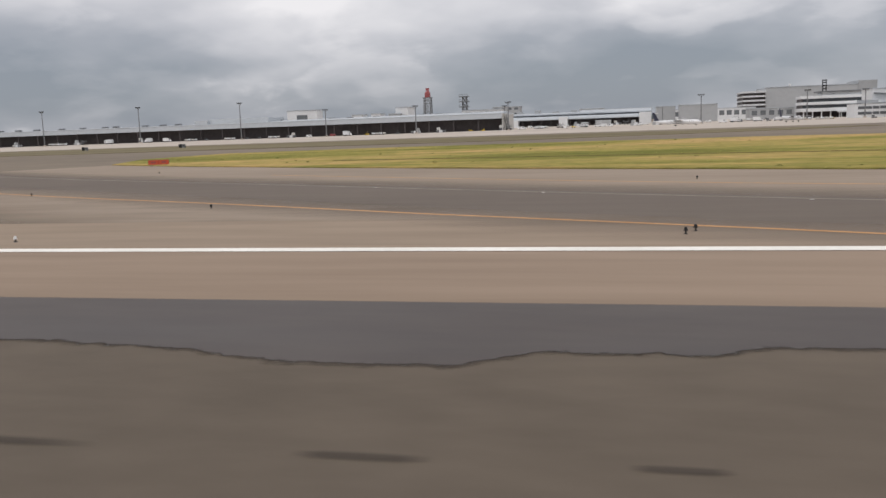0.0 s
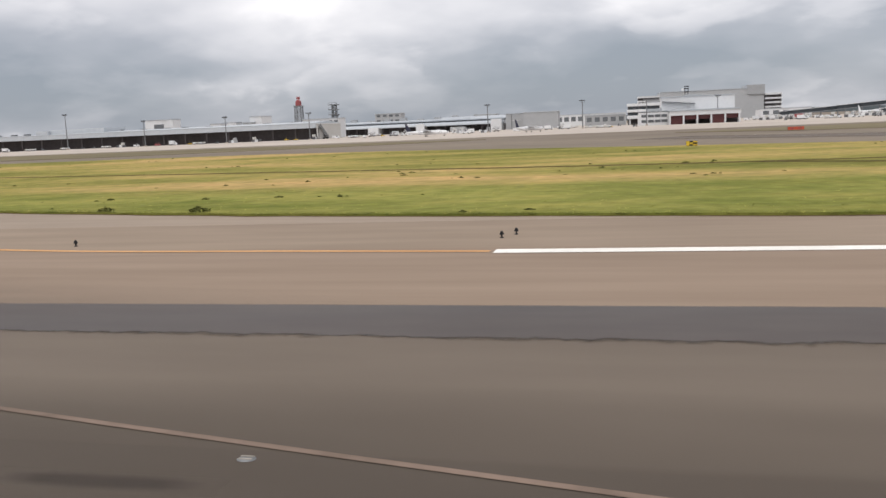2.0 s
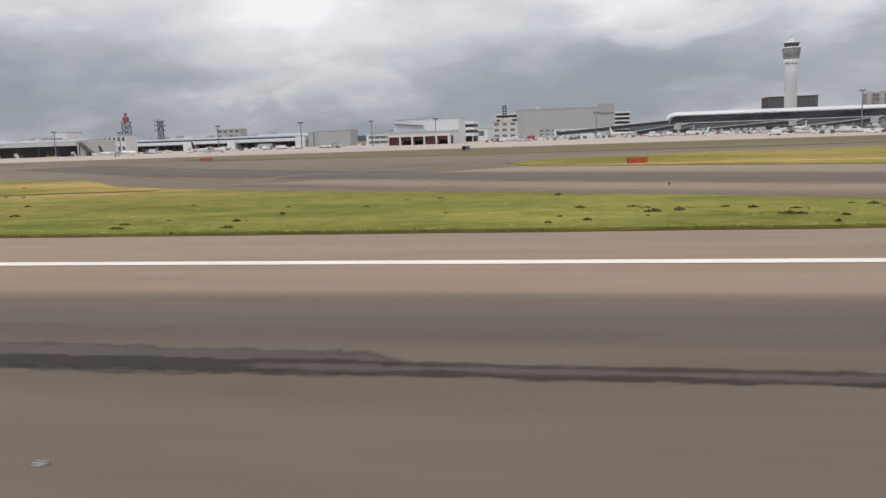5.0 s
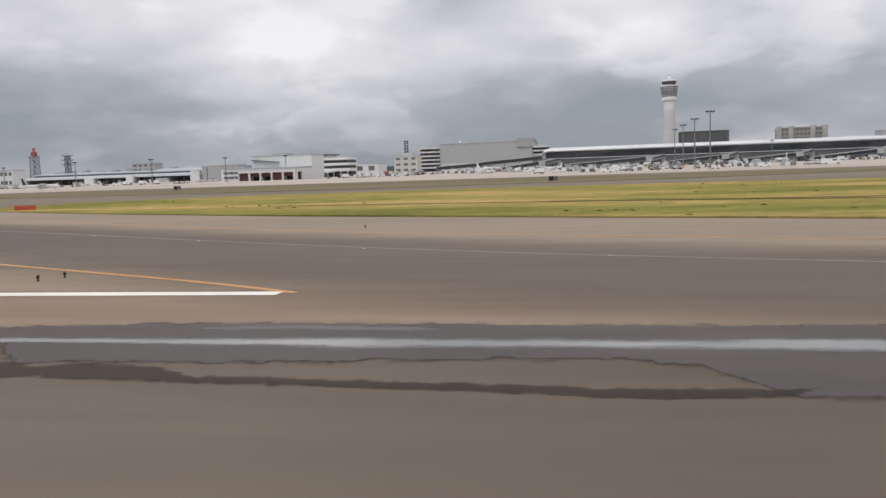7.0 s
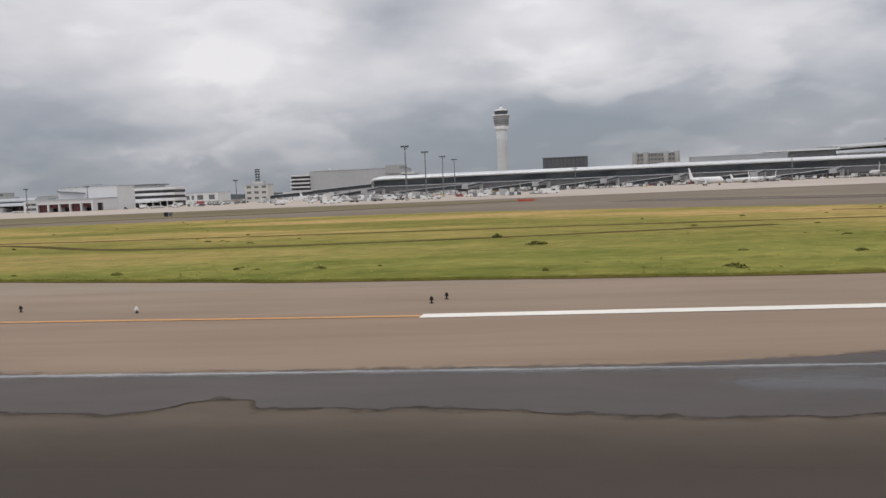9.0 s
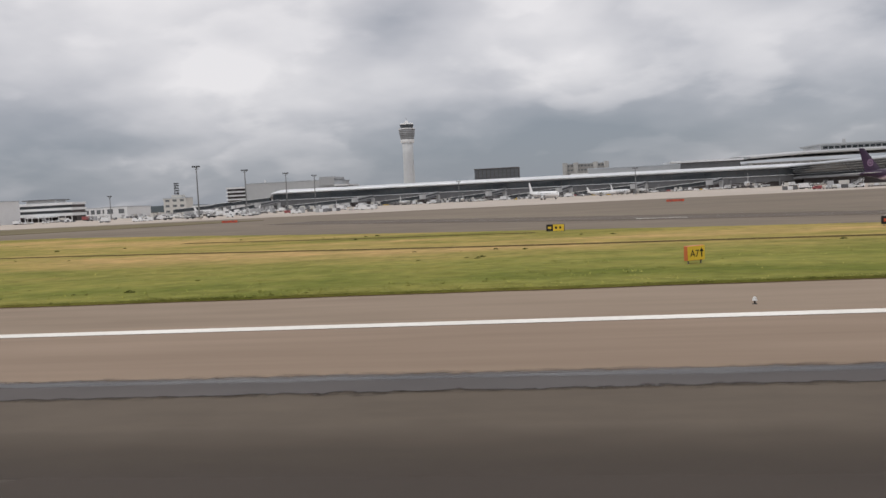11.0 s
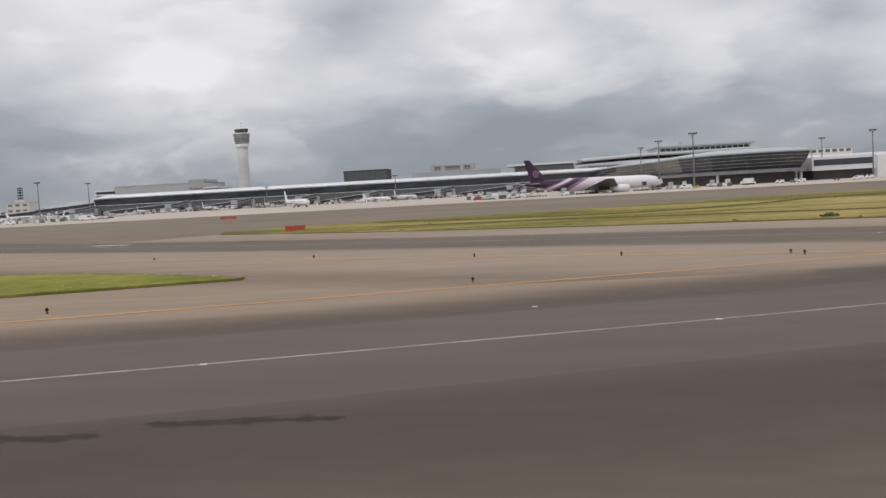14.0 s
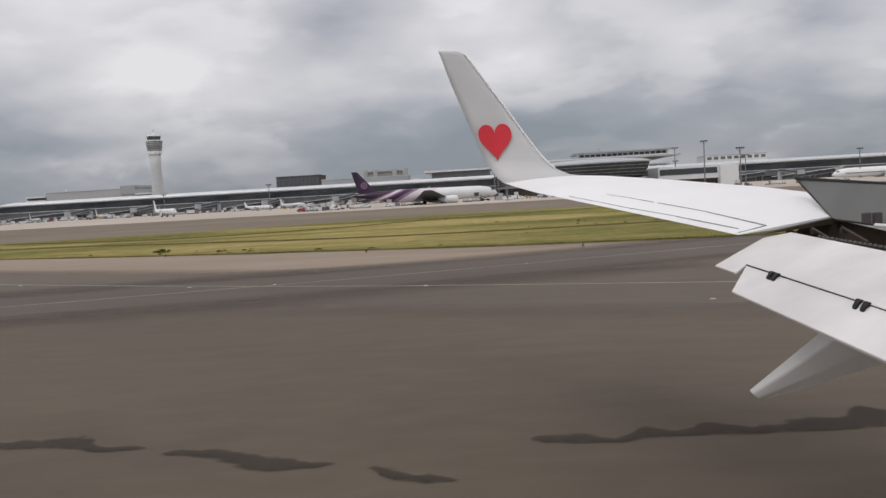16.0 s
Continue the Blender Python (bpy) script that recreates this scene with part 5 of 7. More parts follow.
def lattice(x, y, h, w, mat_low, mat_top, top_h, label, name):
    t = thing(name, label, "lattice tower", at=(x, y, 0))
    for sx, sy in ((-1, -1), (1, -1), (1, 1), (-1, 1)):
        bm = bmesh.new()
        tube(bm, (sx * w * 0.62, sy * w * 0.62, 0), (sx * w / 2, sy * w / 2, h), 0.28, 0.22, 6)
        part("leg", bm, mat_low, t)
    levels = 6
    for k in range(levels):
        z0, z1 = h * k / levels, h * (k + 1) / levels
        a = w * (0.62 - 0.12 * k / levels)
        for (ax, ay), (bx, by) in (((-1, -1), (1, -1)), ((1, -1), (1, 1)), ((1, 1), (-1, 1)), ((-1, 1), (-1, -1))):
            for p, q, r, what in (((ax * a, ay * a, z0), (bx * a, by * a, z1), 0.13, "brace"),
                                  ((bx * a, by * a, z0), (ax * a, ay * a, z1), 0.13, "brace"),
                                  ((ax * a, ay * a, z1), (bx * a, by * a, z1), 0.16, "girt")):
                bm = bmesh.new()
                tube(bm, p, q, r, r, 5)
                part(what, bm, mat_low, t)
    bm = bmesh.new()
    box(bm, -w * 0.68, w * 0.68, -w * 0.68, w * 0.68, h, h + 0.35)
    part("platform", bm, mat_low, t)
    return t


rt = lattice(-115.6, 474, 18.6, 3.7, "steel", "mast_red", 5, "grey lattice tower with a red radar head on top", "radar_tower")
bm = bmesh.new()
box(bm, -1.35, 1.35, -1.35, 1.35, 18.9, 21.6)
tube(bm, (0, 0, 21.6), (0, 0, 22.6), 1.5, 0.7, 10)
part("radar_cabin", bm, "mast_red", rt, "red radar cabin")
bm = bmesh.new()
box(bm, -1.0, 1.0, -0.3, 0.3, 22.8, 24.2)
tube(bm, (0, 0, 22.4), (0, 0, 22.9), 0.3, 0.3, 8)
part("antenna", bm, "mast_red", rt, "red radar antenna")
m2 = lattice(-94.8, 478, 18.2, 2.3, "steel", "steel", 1, "grey lattice tower with broad service platforms", "lattice_tower")
for z in (7, 12.6, 15.6, 18.4):
    bm = bmesh.new()
    box(bm, -3.0, 2.4, -2.2, 2.2, z, z + 0.5)
    for sx in (-2.9, -1, 0.8, 2.3):
        tube(bm, (sx, -2.1, z + 0.5), (sx, -2.1, z + 1.5), 0.08, 0.08, 5)
    box(bm, -3.0, 2.4, -2.18, -2.05, z + 1.35, z + 1.5)
    part("platform", bm, "steel", m2)

# low domestic terminal wing: pale roof over dark bays
wing2 = thing("low_terminal_wing", "low terminal wing with stepped pale roofs over dark open bays", "terminal")
# Dark colour stands for shade under the canopy.
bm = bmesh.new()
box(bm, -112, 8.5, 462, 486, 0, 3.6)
part("back_wall", bm, "wall_dark", wing2, "recessed bays with shade painted into the wall")
bm = bmesh.new()
loft(bm, [[(x, 455, 3.9), (x, 455.4, 4.7), (x, 463, 5.4), (x, 469, 5.4), (x, 469, 3.5), (x, 455, 3.5)] for x in (-112, 9)])
part("canopy", bm, "roof", wing2, "pale blue-grey canopy roof")
bm = bmesh.new()
box(bm, -111.5, 8.6, 469.2, 486, 4.8, 6.2)
part("clerestory", bm, "glass_grey", wing2, "dark clerestory strip")
bm = bmesh.new()
loft(bm, [[(x, 468, 6.2), (x, 468, 6.8), (x, 477, 7.4 + up), (x, 488, 6.8), (x, 488, 6.2)] for x, up in ((-112, 0.2), (-70, 0.2), (-69, 0.0), (-30, 0.0), (-29, 0.9), (9, 0.9))])
part("roof", bm, "roof", wing2, "pale metal roof")
for a, b, h, mat in ((-67, -61, 3.9, "wall_white"), (-39.2, -34.6, 4.9, "wall_white"), (-20, -12, 2.6, "wall_grey"), (2.5, 8.4, 6.0, "wall_white")):
    bm = bmesh.new()
    box(bm, a, b, 453.2, 461, 0, h)
    part("service_block", bm, mat, wing2)
for k in range(24):
    piece("column", post, wing2, (-110 + 5.1 * k, 456.0, -1.1))
for k in range(11):
    bm = bmesh.new()
    box(bm, -106 + 10.2 * k, -102.6 + 10.2 * k, 479, 483, 6.9, 8.2 + 0.5 * (k % 3))
    part("roof_plant", bm, "wall_grey", wing2)

gc = plain_block("grey_cube_hall", "plain windowless grey clad hall", "hall", 11, 20.6, 452, 462, 8.2, "wall_grey", 0.25)
bm = bmesh.new()
box(bm, 14.0, 14.3, 451.7, 452, 0, 8.0)
part("downpipe", bm, "steel", gc)
plain_block("white_shed", "plain grey shed beside a grey hall", "shed", 22, 40, 438, 450, 8.3, "wall_grey")
plain_block("white_shed", "low white storage shed behind the apron", "shed", 54, 74, 430, 445, 5.2, "wall_grey", bands=1)

# fire station with open engine bays
fs = thing("fire_station", "white fire station with a row of dark red engine bays", "fire station")
bm = bmesh.new()
box(bm, 79, 116, 338, 350, 0, 5.0)
box(bm, 90.4, 116, 330, 338, 3.3, 4.9)
part("wall", bm, "wall_white", fs)
# Dark slab painted as the shaded inside of the bays.
bm = bmesh.new()
box(bm, 90.6, 115.6, 336.6, 337.9, 0.02, 3.28)
part("bay_back", bm, "wall_dark", fs, "engine bay interior with its shade painted dark")
bm = bmesh.new()
box(bm, 88, 116, 350.2, 366, 0, 10.6)
part("upper_storey", bm, "wall_white", fs)
bm = bmesh.new()
box(bm, 90, 116.3, 329.6, 338, 4.9, 5.2)
box(bm, 78.7, 116.3, 337.7, 350, 5.2, 5.45)
part("roof", bm, "roof", fs)
bm = bmesh.new()
box(bm, 87.7, 116.3, 349.9, 366.3, 10.6, 10.9)
part("upper_roof", bm, "roof", fs)
bm = bmesh.new()
loft(bm, [[(88.4, y, 9.2), (88.4, y, 8.7), (101, y, 7.6), (101, y, 7.9)] for y in (348.6, 350.1)])
part("canopy", bm, "glass_grey", fs, "dark sloping canopy")
for k in range(5):
    a = 90.8 + 4.98 * k
    bm = bmesh.new()
    box(bm, a, a + 4.4, 331.2, 331.5, 0.1 if k in (0, 3) else 1.7, 3.3)
    part("bay_door", bm, "bay_red", fs, "dark red bay door" if k in (0, 3) else "half-raised dark red bay door")
for k in range(6):
    bm = bmesh.new()
    box(bm, 90.4 + 4.98 * k - (0.0 if k == 0 else 0.22), 90.4 + 4.98 * k + 0.38, 330, 334, 0, 3.3)
    part("pier", bm, "wall_white", fs)
windows(fs, pane_mesh(2.2, 1.0, "glass_slate"), 80, 90, 337.96, [3.6, 1.6], 2.5)
bm = bmesh.new()
box(bm, 97, 104, 353, 360, 10.9, 11.6)
part("plant_box", bm, "wall_grey", fs)
bm = bmesh.new()
box(bm, 82, 88, 342, 348, 5.45, 6.4)
part("plant_box", bm, "wall_grey", fs)

bo = thing("banded_office", "white office with dark window bands over an open ground floor", "office block")
bm = bmesh.new()
box(bm, 75, 111.3, 417.4, 430, 2.8, 9.6)
box(bm, 75, 111.3, 421, 430, 0, 2.8)
part("core", bm, "wall_dark", bo)
for z0, z1 in ((2.8, 4.4), (5.9, 7.2), (8.7, 10.0)):
    bm = bmesh.new()
    box(bm, 74.6, 111.7, 416.6, 430.4, z0, z1)
    bmesh.ops.bevel(bm, geom=bm.edges[:], offset=0.08, segments=1, affect="EDGES")
    part("floor_band", bm, "wall_white", bo, "white parapet band")
for z in (5.15, 7.95):
    windows(bo, pane_mesh(2.2, 1.45), 75.4, 111, 417.3, [z], 2.5)
bm = bmesh.new()
box(bm, 84, 101, 419, 429, 10.0, 11.4)
part("penthouse", bm, "wall_white", bo)
bm = bmesh.new()
box(bm, 82.5, 102.5, 417.5, 430, 11.4, 12.0)
part("penthouse_roof", bm, "spandrel", bo, "dark overhanging roof slab")
bm = bmesh.new()
box(bm, 90, 103, 409, 416.5, 2.3, 2.75)
for x in (90.4, 96.5, 102.6):
    tube(bm, (x, 409.5, 0), (x, 409.5, 2.3), 0.14, 0.14, 8)
part("canopy", bm, "wall_white", bo, "white entrance canopy on posts")
for k in range(10):
    bm = bmesh.new()
    tube(bm, (76 + 3.85 * k, 417.6, 0), (76 + 3.85 * k, 417.6, 2.8), 0.3, 0.3, 8)
    part("column", bm, "wall_white", bo)

plain_block("warehouse", "low pale warehouse with a dark doorway", "warehouse", 94, 109, 480, 500, 6.6, "wall_white", bands=1, pane=5)
plain_block("warehouse", "low grey warehouse near the apron", "warehouse", 124, 138, 640, 655, 6.0, "wall_grey", bands=2, pane=3)
plain_block("warehouse", "low pale warehouse near the apron", "warehouse", 146, 172, 490, 510, 5.0, "wall_white", bands=1, pane=4)
plain_block("warehouse", "long low pale warehouse far behind the apron", "warehouse", 20, 74, 560, 580, 7.0, "wall_white", bands=1, pane=4)
plain_block("warehouse", "long low grey warehouse far behind the apron", "warehouse", -30, 10, 520, 540, 8.6, "wall_grey", bands=1, pane=4)

oc = plain_block("operations_office", "cream three-storey operations office with a dark roof mast", "office block", 103.0, 119.0, 541, 552, 11.0, "wall_beige", 0.5, bands=3, pane=3.4)
bm = bmesh.new()
box(bm, 108, 115, 543, 550, 11.4, 13.2)
part("roof_cabin", bm, "wall_beige", oc)
bm = bmesh.new()
for k in range(4):
    tube(bm, (109.6 + 1.9 * (k % 2), 545 + 1.9 * (k // 2), 13.2), (109.6 + 1.9 * (k % 2), 545 + 1.9 * (k // 2), 21.4), 0.16, 0.14, 6)
for z in (14.2, 16.0, 17.8, 19.6, 21.0):
    box(bm, 109.3, 111.8, 544.7, 547.2, z, z + 0.55)
part("roof_mast", bm, "black", oc, "dark square antenna mast")

# big grey hangar with decked ends
hg = thing("grey_hangar", "large windowless grey hangar with open-decked ends", "hangar")
bm = bmesh.new()
box(bm, 100.3, 179.6, 705, 760, 0, 22.6)
part("wall", bm, "hangar", hg)
bm = bmesh.new()
box(bm, 100, 180, 704.7, 760.3, 22.6, 23.2)
part("roof", bm, "roof", hg)
bm = bmesh.new()
box(bm, 166.9, 180, 704, 740, 18, 25.4)
part("lift_house", bm, "wall_grey", hg)
for a, b, h0 in ((83, 100.2, 20.4), (180.2, 192.5, 18.4)):
    for k in range(6):
        z = h0 - 3.3 * k
        bm = bmesh.new()
        box(bm, a, b, 703, 745, z - 1.3, z)
        part("deck_parapet", bm, "wall_white", hg)
    bm = bmesh.new()
    box(bm, a + 0.5, b - 0.2, 705, 744, 0, h0 - 0.4)
    part("deck_core", bm, "wall_dark", hg)
bm = bmesh.new()
tube(bm, (118, 706, 23), (118, 706, 25), 0.5, 0.9, 10)
part("dome", bm, "white", hg, smooth=True)

# control tower
ct = thing("control_tower", "tall pale concrete control tower with a dark glazed cab", "control tower", at=(278.0, 511, 0))


def ring(r, z, n=16):
    return [(r * math.cos(2 * math.pi * i / n), r * math.sin(2 * math.pi * i / n), z) for i in range(n)]


bm = bmesh.new()
loft(bm, [ring(3.9, 0), ring(3.5, 12), ring(3.2, 30), ring(3.45, 38.0)])
part("shaft", bm, "tower_concrete", ct, smooth=True)
bm = bmesh.new()
loft(bm, [ring(3.9, 37.2), ring(4.2, 38.0), ring(4.3, 39.2), ring(3.9, 39.4)])
part("lower_ring", bm, "white", ct, smooth=False)
bm = bmesh.new()
loft(bm, [ring(4.1, 39.2), ring(4.5, 41.2), ring(5.05, 45.4)])
part("louvre_drum", bm, "steel", ct, "grey flaring drum under the cab")
for k in range(5):
    bm = bmesh.new()
    z = 39.9 + 1.1 * k
    loft(bm, [ring(4.32 + 0.15 * k, z), ring(4.36 + 0.15 * k, z + 0.35)])
    part("louvre_band", bm, "wall_grey", ct)
bm = bmesh.new()
loft(bm, [ring(5.15, 45.4), ring(5.15, 46.0), ring(3.8, 46.1)])
part("gallery", bm, "white", ct)
bm = bmesh.new()
loft(bm, [ring(3.5, 46.0), ring(4.15, 48.3)])
part("cab_glazing", bm, "glass_dark", ct, "dark sloping cab glass")
for i in range(16):
    a = 2 * math.pi * i / 16
    bm = bmesh.new()
    tube(bm, (3.55 * math.cos(a), 3.55 * math.sin(a), 46.0), (4.2 * math.cos(a), 4.2 * math.sin(a), 48.3), 0.08, 0.08, 5)
    part("mullion", bm, "steel", ct)
bm = bmesh.new()
loft(bm, [ring(4.3, 48.3), ring(4.3, 48.9), ring(3.6, 49.2), ring(1.2, 49.3)])
part("cab_roof", bm, "white", ct)
bm = bmesh.new()
loft(bm, [ring(0.9, 49.2), ring(1.1, 50.0), ring(0.9, 50.6), ring(0.3, 50.9)])
part("radome", bm, "white", ct, smooth=True)
bm = bmesh.new()
box(bm, -0.10, 0.10, -0.10, 0.10, 50.8, 52.6)
part("antenna", bm, "steel", ct)

# dark glass office and the columned hotel block
dk = thing("dark_glass_block", "broad dark glass office block behind the pier", "office block")
bm = bmesh.new()
box(bm, 300.2, 337.6, 715.4, 745, 0, 25.0)
part("core", bm, "wall_dark", dk)
for k, z in enumerate((3.5, 6.6, 9.7, 12.8, 15.9, 19.0, 22.1)):
    windows(dk, pane_mesh(3.06, 2.95, "glass_slate"), 300.2, 337.6, 715.3, [z + 0.9], 3.12)
bm = bmesh.new()
box(bm, 299.8, 338, 714.8, 745.4, 25.0, 25.6)
part("parapet", bm, "steel", dk)
plain_block("terminal_annex", "long low pale annex behind the pier roof", "terminal building", 386, 437, 487, 500, 14.6, "wall_grey", 0.5)
ht = plain_block("hotel_block", "beige hotel block with tall rounded corner bays", "hotel", 378, 410, 722, 745, 25.2, "wall_tan", 0.5, bands=7, pane=2.6)
for x in (377, 386, 402.5, 411.5):
    bm = bmesh.new()
    tube(bm, (x, 722, 0), (x, 722, 26.6), 2.2, 2.2, 14)
    part("corner_bay", bm, "wall_tan", ht, smooth=True)

# main pier: bright roof edge, dark glazing, pale band, open undercroft
pier = thing("terminal_pier", "long terminal pier with bright curved roof and dark glazing", "terminal pier")
PX0, PX1, PY = 207, 770, 453.0
prof = [(PY + 0.2, 9.0), (PY - 1.3, 9.5), (PY - 1.0, 10.3), (PY + 4, 11.0), (PY + 14, 11.6), (PY + 30, 11.0), (PY + 30, 6)]
bm = bmesh.new()
rings = []
for k, s in ((0, 0.15), (0.6, 0.55), (2.0, 0.85), (5, 1.0), (30, 1.0), (PX1 - PX0, 1.0)):
    rings.append([(PX0 + k, PY + (y - PY) if s == 1 else PY + 8 + (y - PY - 8) * s, 6 + (z - 6) * s) for y, z in prof])
loft(bm, rings)
part("roof", bm, "roof_bright", pier, "bright curved metal roof", True)
# Core carries the undercroft's shade in its colour.
bm = bmesh.new()
box(bm, PX0 + 3, PX1, PY + 0.6, PY + 28, 0, 9.2)
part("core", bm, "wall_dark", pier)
gl = pane_mesh(3.9, 3.3)
for k in range(int((PX1 - PX0 - 4) / 4.1)):
    piece("window_pane", gl, pier, (PX0 + 5 + 4.1 * k, PY - 0.15, 7.3), (radians(13), 0, 0))
bm = bmesh.new()
box(bm, -2.03, 2.03, -0.15, 0.15, -1.45, 1.45)
band = shared("spandrel_panel", bm, "spandrel")
for k in range(int((PX1 - PX0 - 4) / 4.1)):
    piece("spandrel_panel", band, pier, (PX0 + 5 + 4.1 * k, PY - 0.1, 3.95))
bm = bmesh.new()
box(bm, -0.35, 0.35, -0.35, 0.35, 0, 4.0)
pcol = shared("column", bm, "gangway")
for k in range(46):
    piece("column", pcol, pier, (PX0 + 6 + 12.2 * k, PY - 0.6, 0))
for a in (250.2, 407.9, 560.0):
    bm = bmesh.new()
    box(bm, a, a + 3.6, PY - 6.5, PY - 0.5, 0, 4.1)
    part("stair_core", bm, "wall_white", pier, "white stair core")
bm = bmesh.new()
box(bm, PX0 + 4, PX1, PY - 0.75, PY + 0.1, 5.45, 5.72)
part("ledge", bm, "roof_bright", pier, "thin bright metal ledge under the glazing")


# sloping gangways that fall from the pier towards the stands, with jet bridges
def jet_bridge(x, y, length, turn, group="jet bridges at the pier"):
    t = thing("jet_bridge", "grey boarding bridge with a wheeled support and cab", "jet bridge", group, (x, y, 0), turn=turn)
    bm = bmesh.new()
    loft(bm, [[(-1.1, yy, z0), (1.1, yy, z0), (1.1, yy, z0 + 1.7), (-1.1, yy, z0 + 1.7)] for yy, z0 in ((0, 4.2), (-length * 0.5, 3.4), (-length, 2.7))])
    part("tunnel", bm, "gangway", t)
    bm = bmesh.new()
    loft(bm, [[(-1.14, yy, z0), (1.14, yy, z0), (1.14, yy, z0 + 0.55), (-1.14, yy, z0 + 0.55)] for yy, z0 in ((-0.4, 4.9), (-length * 0.5, 4.1), (-length + 0.3, 3.4))])
    part("window_strip", bm, "glass_dark", t)
    bm = bmesh.new()
    tube(bm, (0, -length - 0.6, 2.4), (0, -length - 0.6, 4.7), 1.7, 1.7, 10)
    part("cab", bm, "wall_grey", t)
    bm = bmesh.new()
    tube(bm, (0, 0.5, 0), (0, 0.5, 4.3), 1.0, 1.0, 10)
    part("rotunda", bm, "wall_grey", t)
    for sx in (-0.9, 0.9):
        bm = bmesh.new()
        tube(bm, (sx, -length * 0.8, 0.3), (sx, -length * 0.8, 3.0), 0.16, 0.16, 6)
        part("support_leg", bm, "steel", t)
        bm = bmesh.new()
        tube(bm, (sx - 0.2, -length * 0.8, 0.4), (sx + 0.2, -length * 0.8, 0.4), 0.4, 0.4, 10)
        part("wheel", bm, "rubber", t)
    return t


bridge = jet_bridge(218, 437, 12, -38)
for x, y, turn in ((270, 437, -34), (305, 437, -30), (340, 437, -36), (374, 437, -28), (412, 437, -34), (449, 437, -36), (600, 437, -40), (632, 437, 30), (664, 437, -34), (700, 437, 30)):
    copy_thing(bridge, pose(x, y, 0, 0, 0, turn))


def gangway(x0, x1, y0, y1, z0, z1):
    t = thing("fixed_gangway", "long grey sloping gangway standing in front of the pier", "gangway", "sloping gangways")
    bm = bmesh.new()
    loft(bm, [[(x, y - 1.1, z), (x, y + 1.1, z), (x, y + 1.1, z + 1.7), (x, y - 1.1, z + 1.7)] for x, y, z in ((x0, y0, z0), (x1, y1, z1))])
    part("tunnel", bm, "glass_dark", t, "dark glazed tunnel")
    bm = bmesh.new()
    loft(bm, [[(x, y - 1.4, z), (x, y + 1.4, z), (x, y + 1.4, z + 0.2), (x, y - 1.4, z + 0.2)] for x, y, z in ((x0, y0, z0 + 1.71), (x1, y1, z1 + 1.71))])
    part("roof", bm, "wall_white", t)
    bm = bmesh.new()
    loft(bm, [[(x, y - 1.3, z), (x, y + 1.3, z), (x, y + 1.3, z + 0.3), (x, y - 1.3, z + 0.3)] for x, y, z in ((x0, y0, z0 - 0.3), (x1, y1, z1 - 0.3))])
    part("floor_beam", bm, "gangway", t)
    for k in range(4):
        f = (k + 0.5) / 4
        bm = bmesh.new()
        tube(bm, (x0 + (x1 - x0) * f, y0 + (y1 - y0) * f, 0), (x0 + (x1 - x0) * f, y0 + (y1 - y0) * f, z0 + (z1 - z0) * f), 0.3, 0.3, 8)
        part("column", bm, "gangway", t)
    return t


for x0, x1, z0, z1 in ((188, 216, 1.2, 5.0), (220.5, 268.5, 1.6, 4.7), (269.5, 304, 0.9, 4.4), (306.5, 338.5, 0.8, 4.1), (341, 372.5, 1.0, 4.3), (374, 411, 0.8, 4.0), (414, 448, 1.0, 4.2), (590, 626, 1.0, 4.2), (630, 664, 1.0, 4.2)):
    gangway(x0, x1, 443, 443, max(z0 - 1.15, 0.1), z1 - 1.15)
gangway(176, 208, 452, 455, 3.4, 5.6)
gangway(150, 182, 456, 459, 1.6, 3.6)

# perpendicular arm with a louvred rounded end
arm = thing("louvred_pier_head", "rounded pier head with dark louvres under a silver roof", "terminal pier")


def head_outline(inset, z):
    pts = [(497, 330), (499, 292), (505.5, 274), (516, 268), (528, 268.5), (536, 273), (538, 300), (536, 452), (486, 452), (489, 380)]
    cx, cy = 516, 350
    return [(cx + (x - cx) * (1 - inset / 24), cy + (y - cy) * (1 - inset / 90), z) for x, y in pts]


bm = bmesh.new()
loft(bm, [head_outline(3.0, 4.2), head_outline(0.8, 7.4), head_outline(0.0, 9.6)])
part("louvre_wall", bm, "glass_dark", arm, "dark glazed wall")
for k in range(5):
    bm = bmesh.new()
    z = 4.35 + 1.05 * k
    ins = 2.85 - 0.60 * k
    loft(bm, [head_outline(ins - 0.30, z), head_outline(ins - 0.33, z + 0.08)])
    part("louvre", bm, "wall_grey", arm)
bm = bmesh.new()
loft(bm, [head_outline(-0.4, 9.5), head_outline(-0.5, 9.9), head_outline(2.5, 10.6), head_outline(9, 11.2)])
part("roof", bm, "roof", arm, "silver shallow roof")
# Shade below the deck is put into the wall tone.
bm = bmesh.new()
loft(bm, [head_outline(4.5, 0), head_outline(4.5, 4.3)])
part("undercroft", bm, "wall_dark", arm)
bm = bmesh.new()
loft(bm, [head_outline(1.4, 3.3), head_outline(1.4, 4.3)])
part("deck_edge", bm, "gangway", arm)
for x, y in ((508, 276), (534, 276), (503, 300)):
    bm = bmesh.new()
    tube(bm, (x, y, 0), (x, y, 4.0), 0.45, 0.45, 12)
    part("column", bm, "wall_white", arm)

link = thing("white_link_block", "low white block with a dark ribbon window", "terminal")
bm = bmesh.new()
box(bm, 541, 566, 286, 304, 3.0, 7.4)
box(bm, 561, 567, 284, 304, 0, 7.0)
part("wall", bm, "wall_white", link)
bm = bmesh.new()
box(bm, 541.5, 560.5, 285.9, 286, 4.6, 6.6)
part("ribbon_window", bm, "glass_dark", link)
# Painted dark for the shade below the block.
bm = bmesh.new()
box(bm, 542, 562, 288, 303, 0, 3.0)
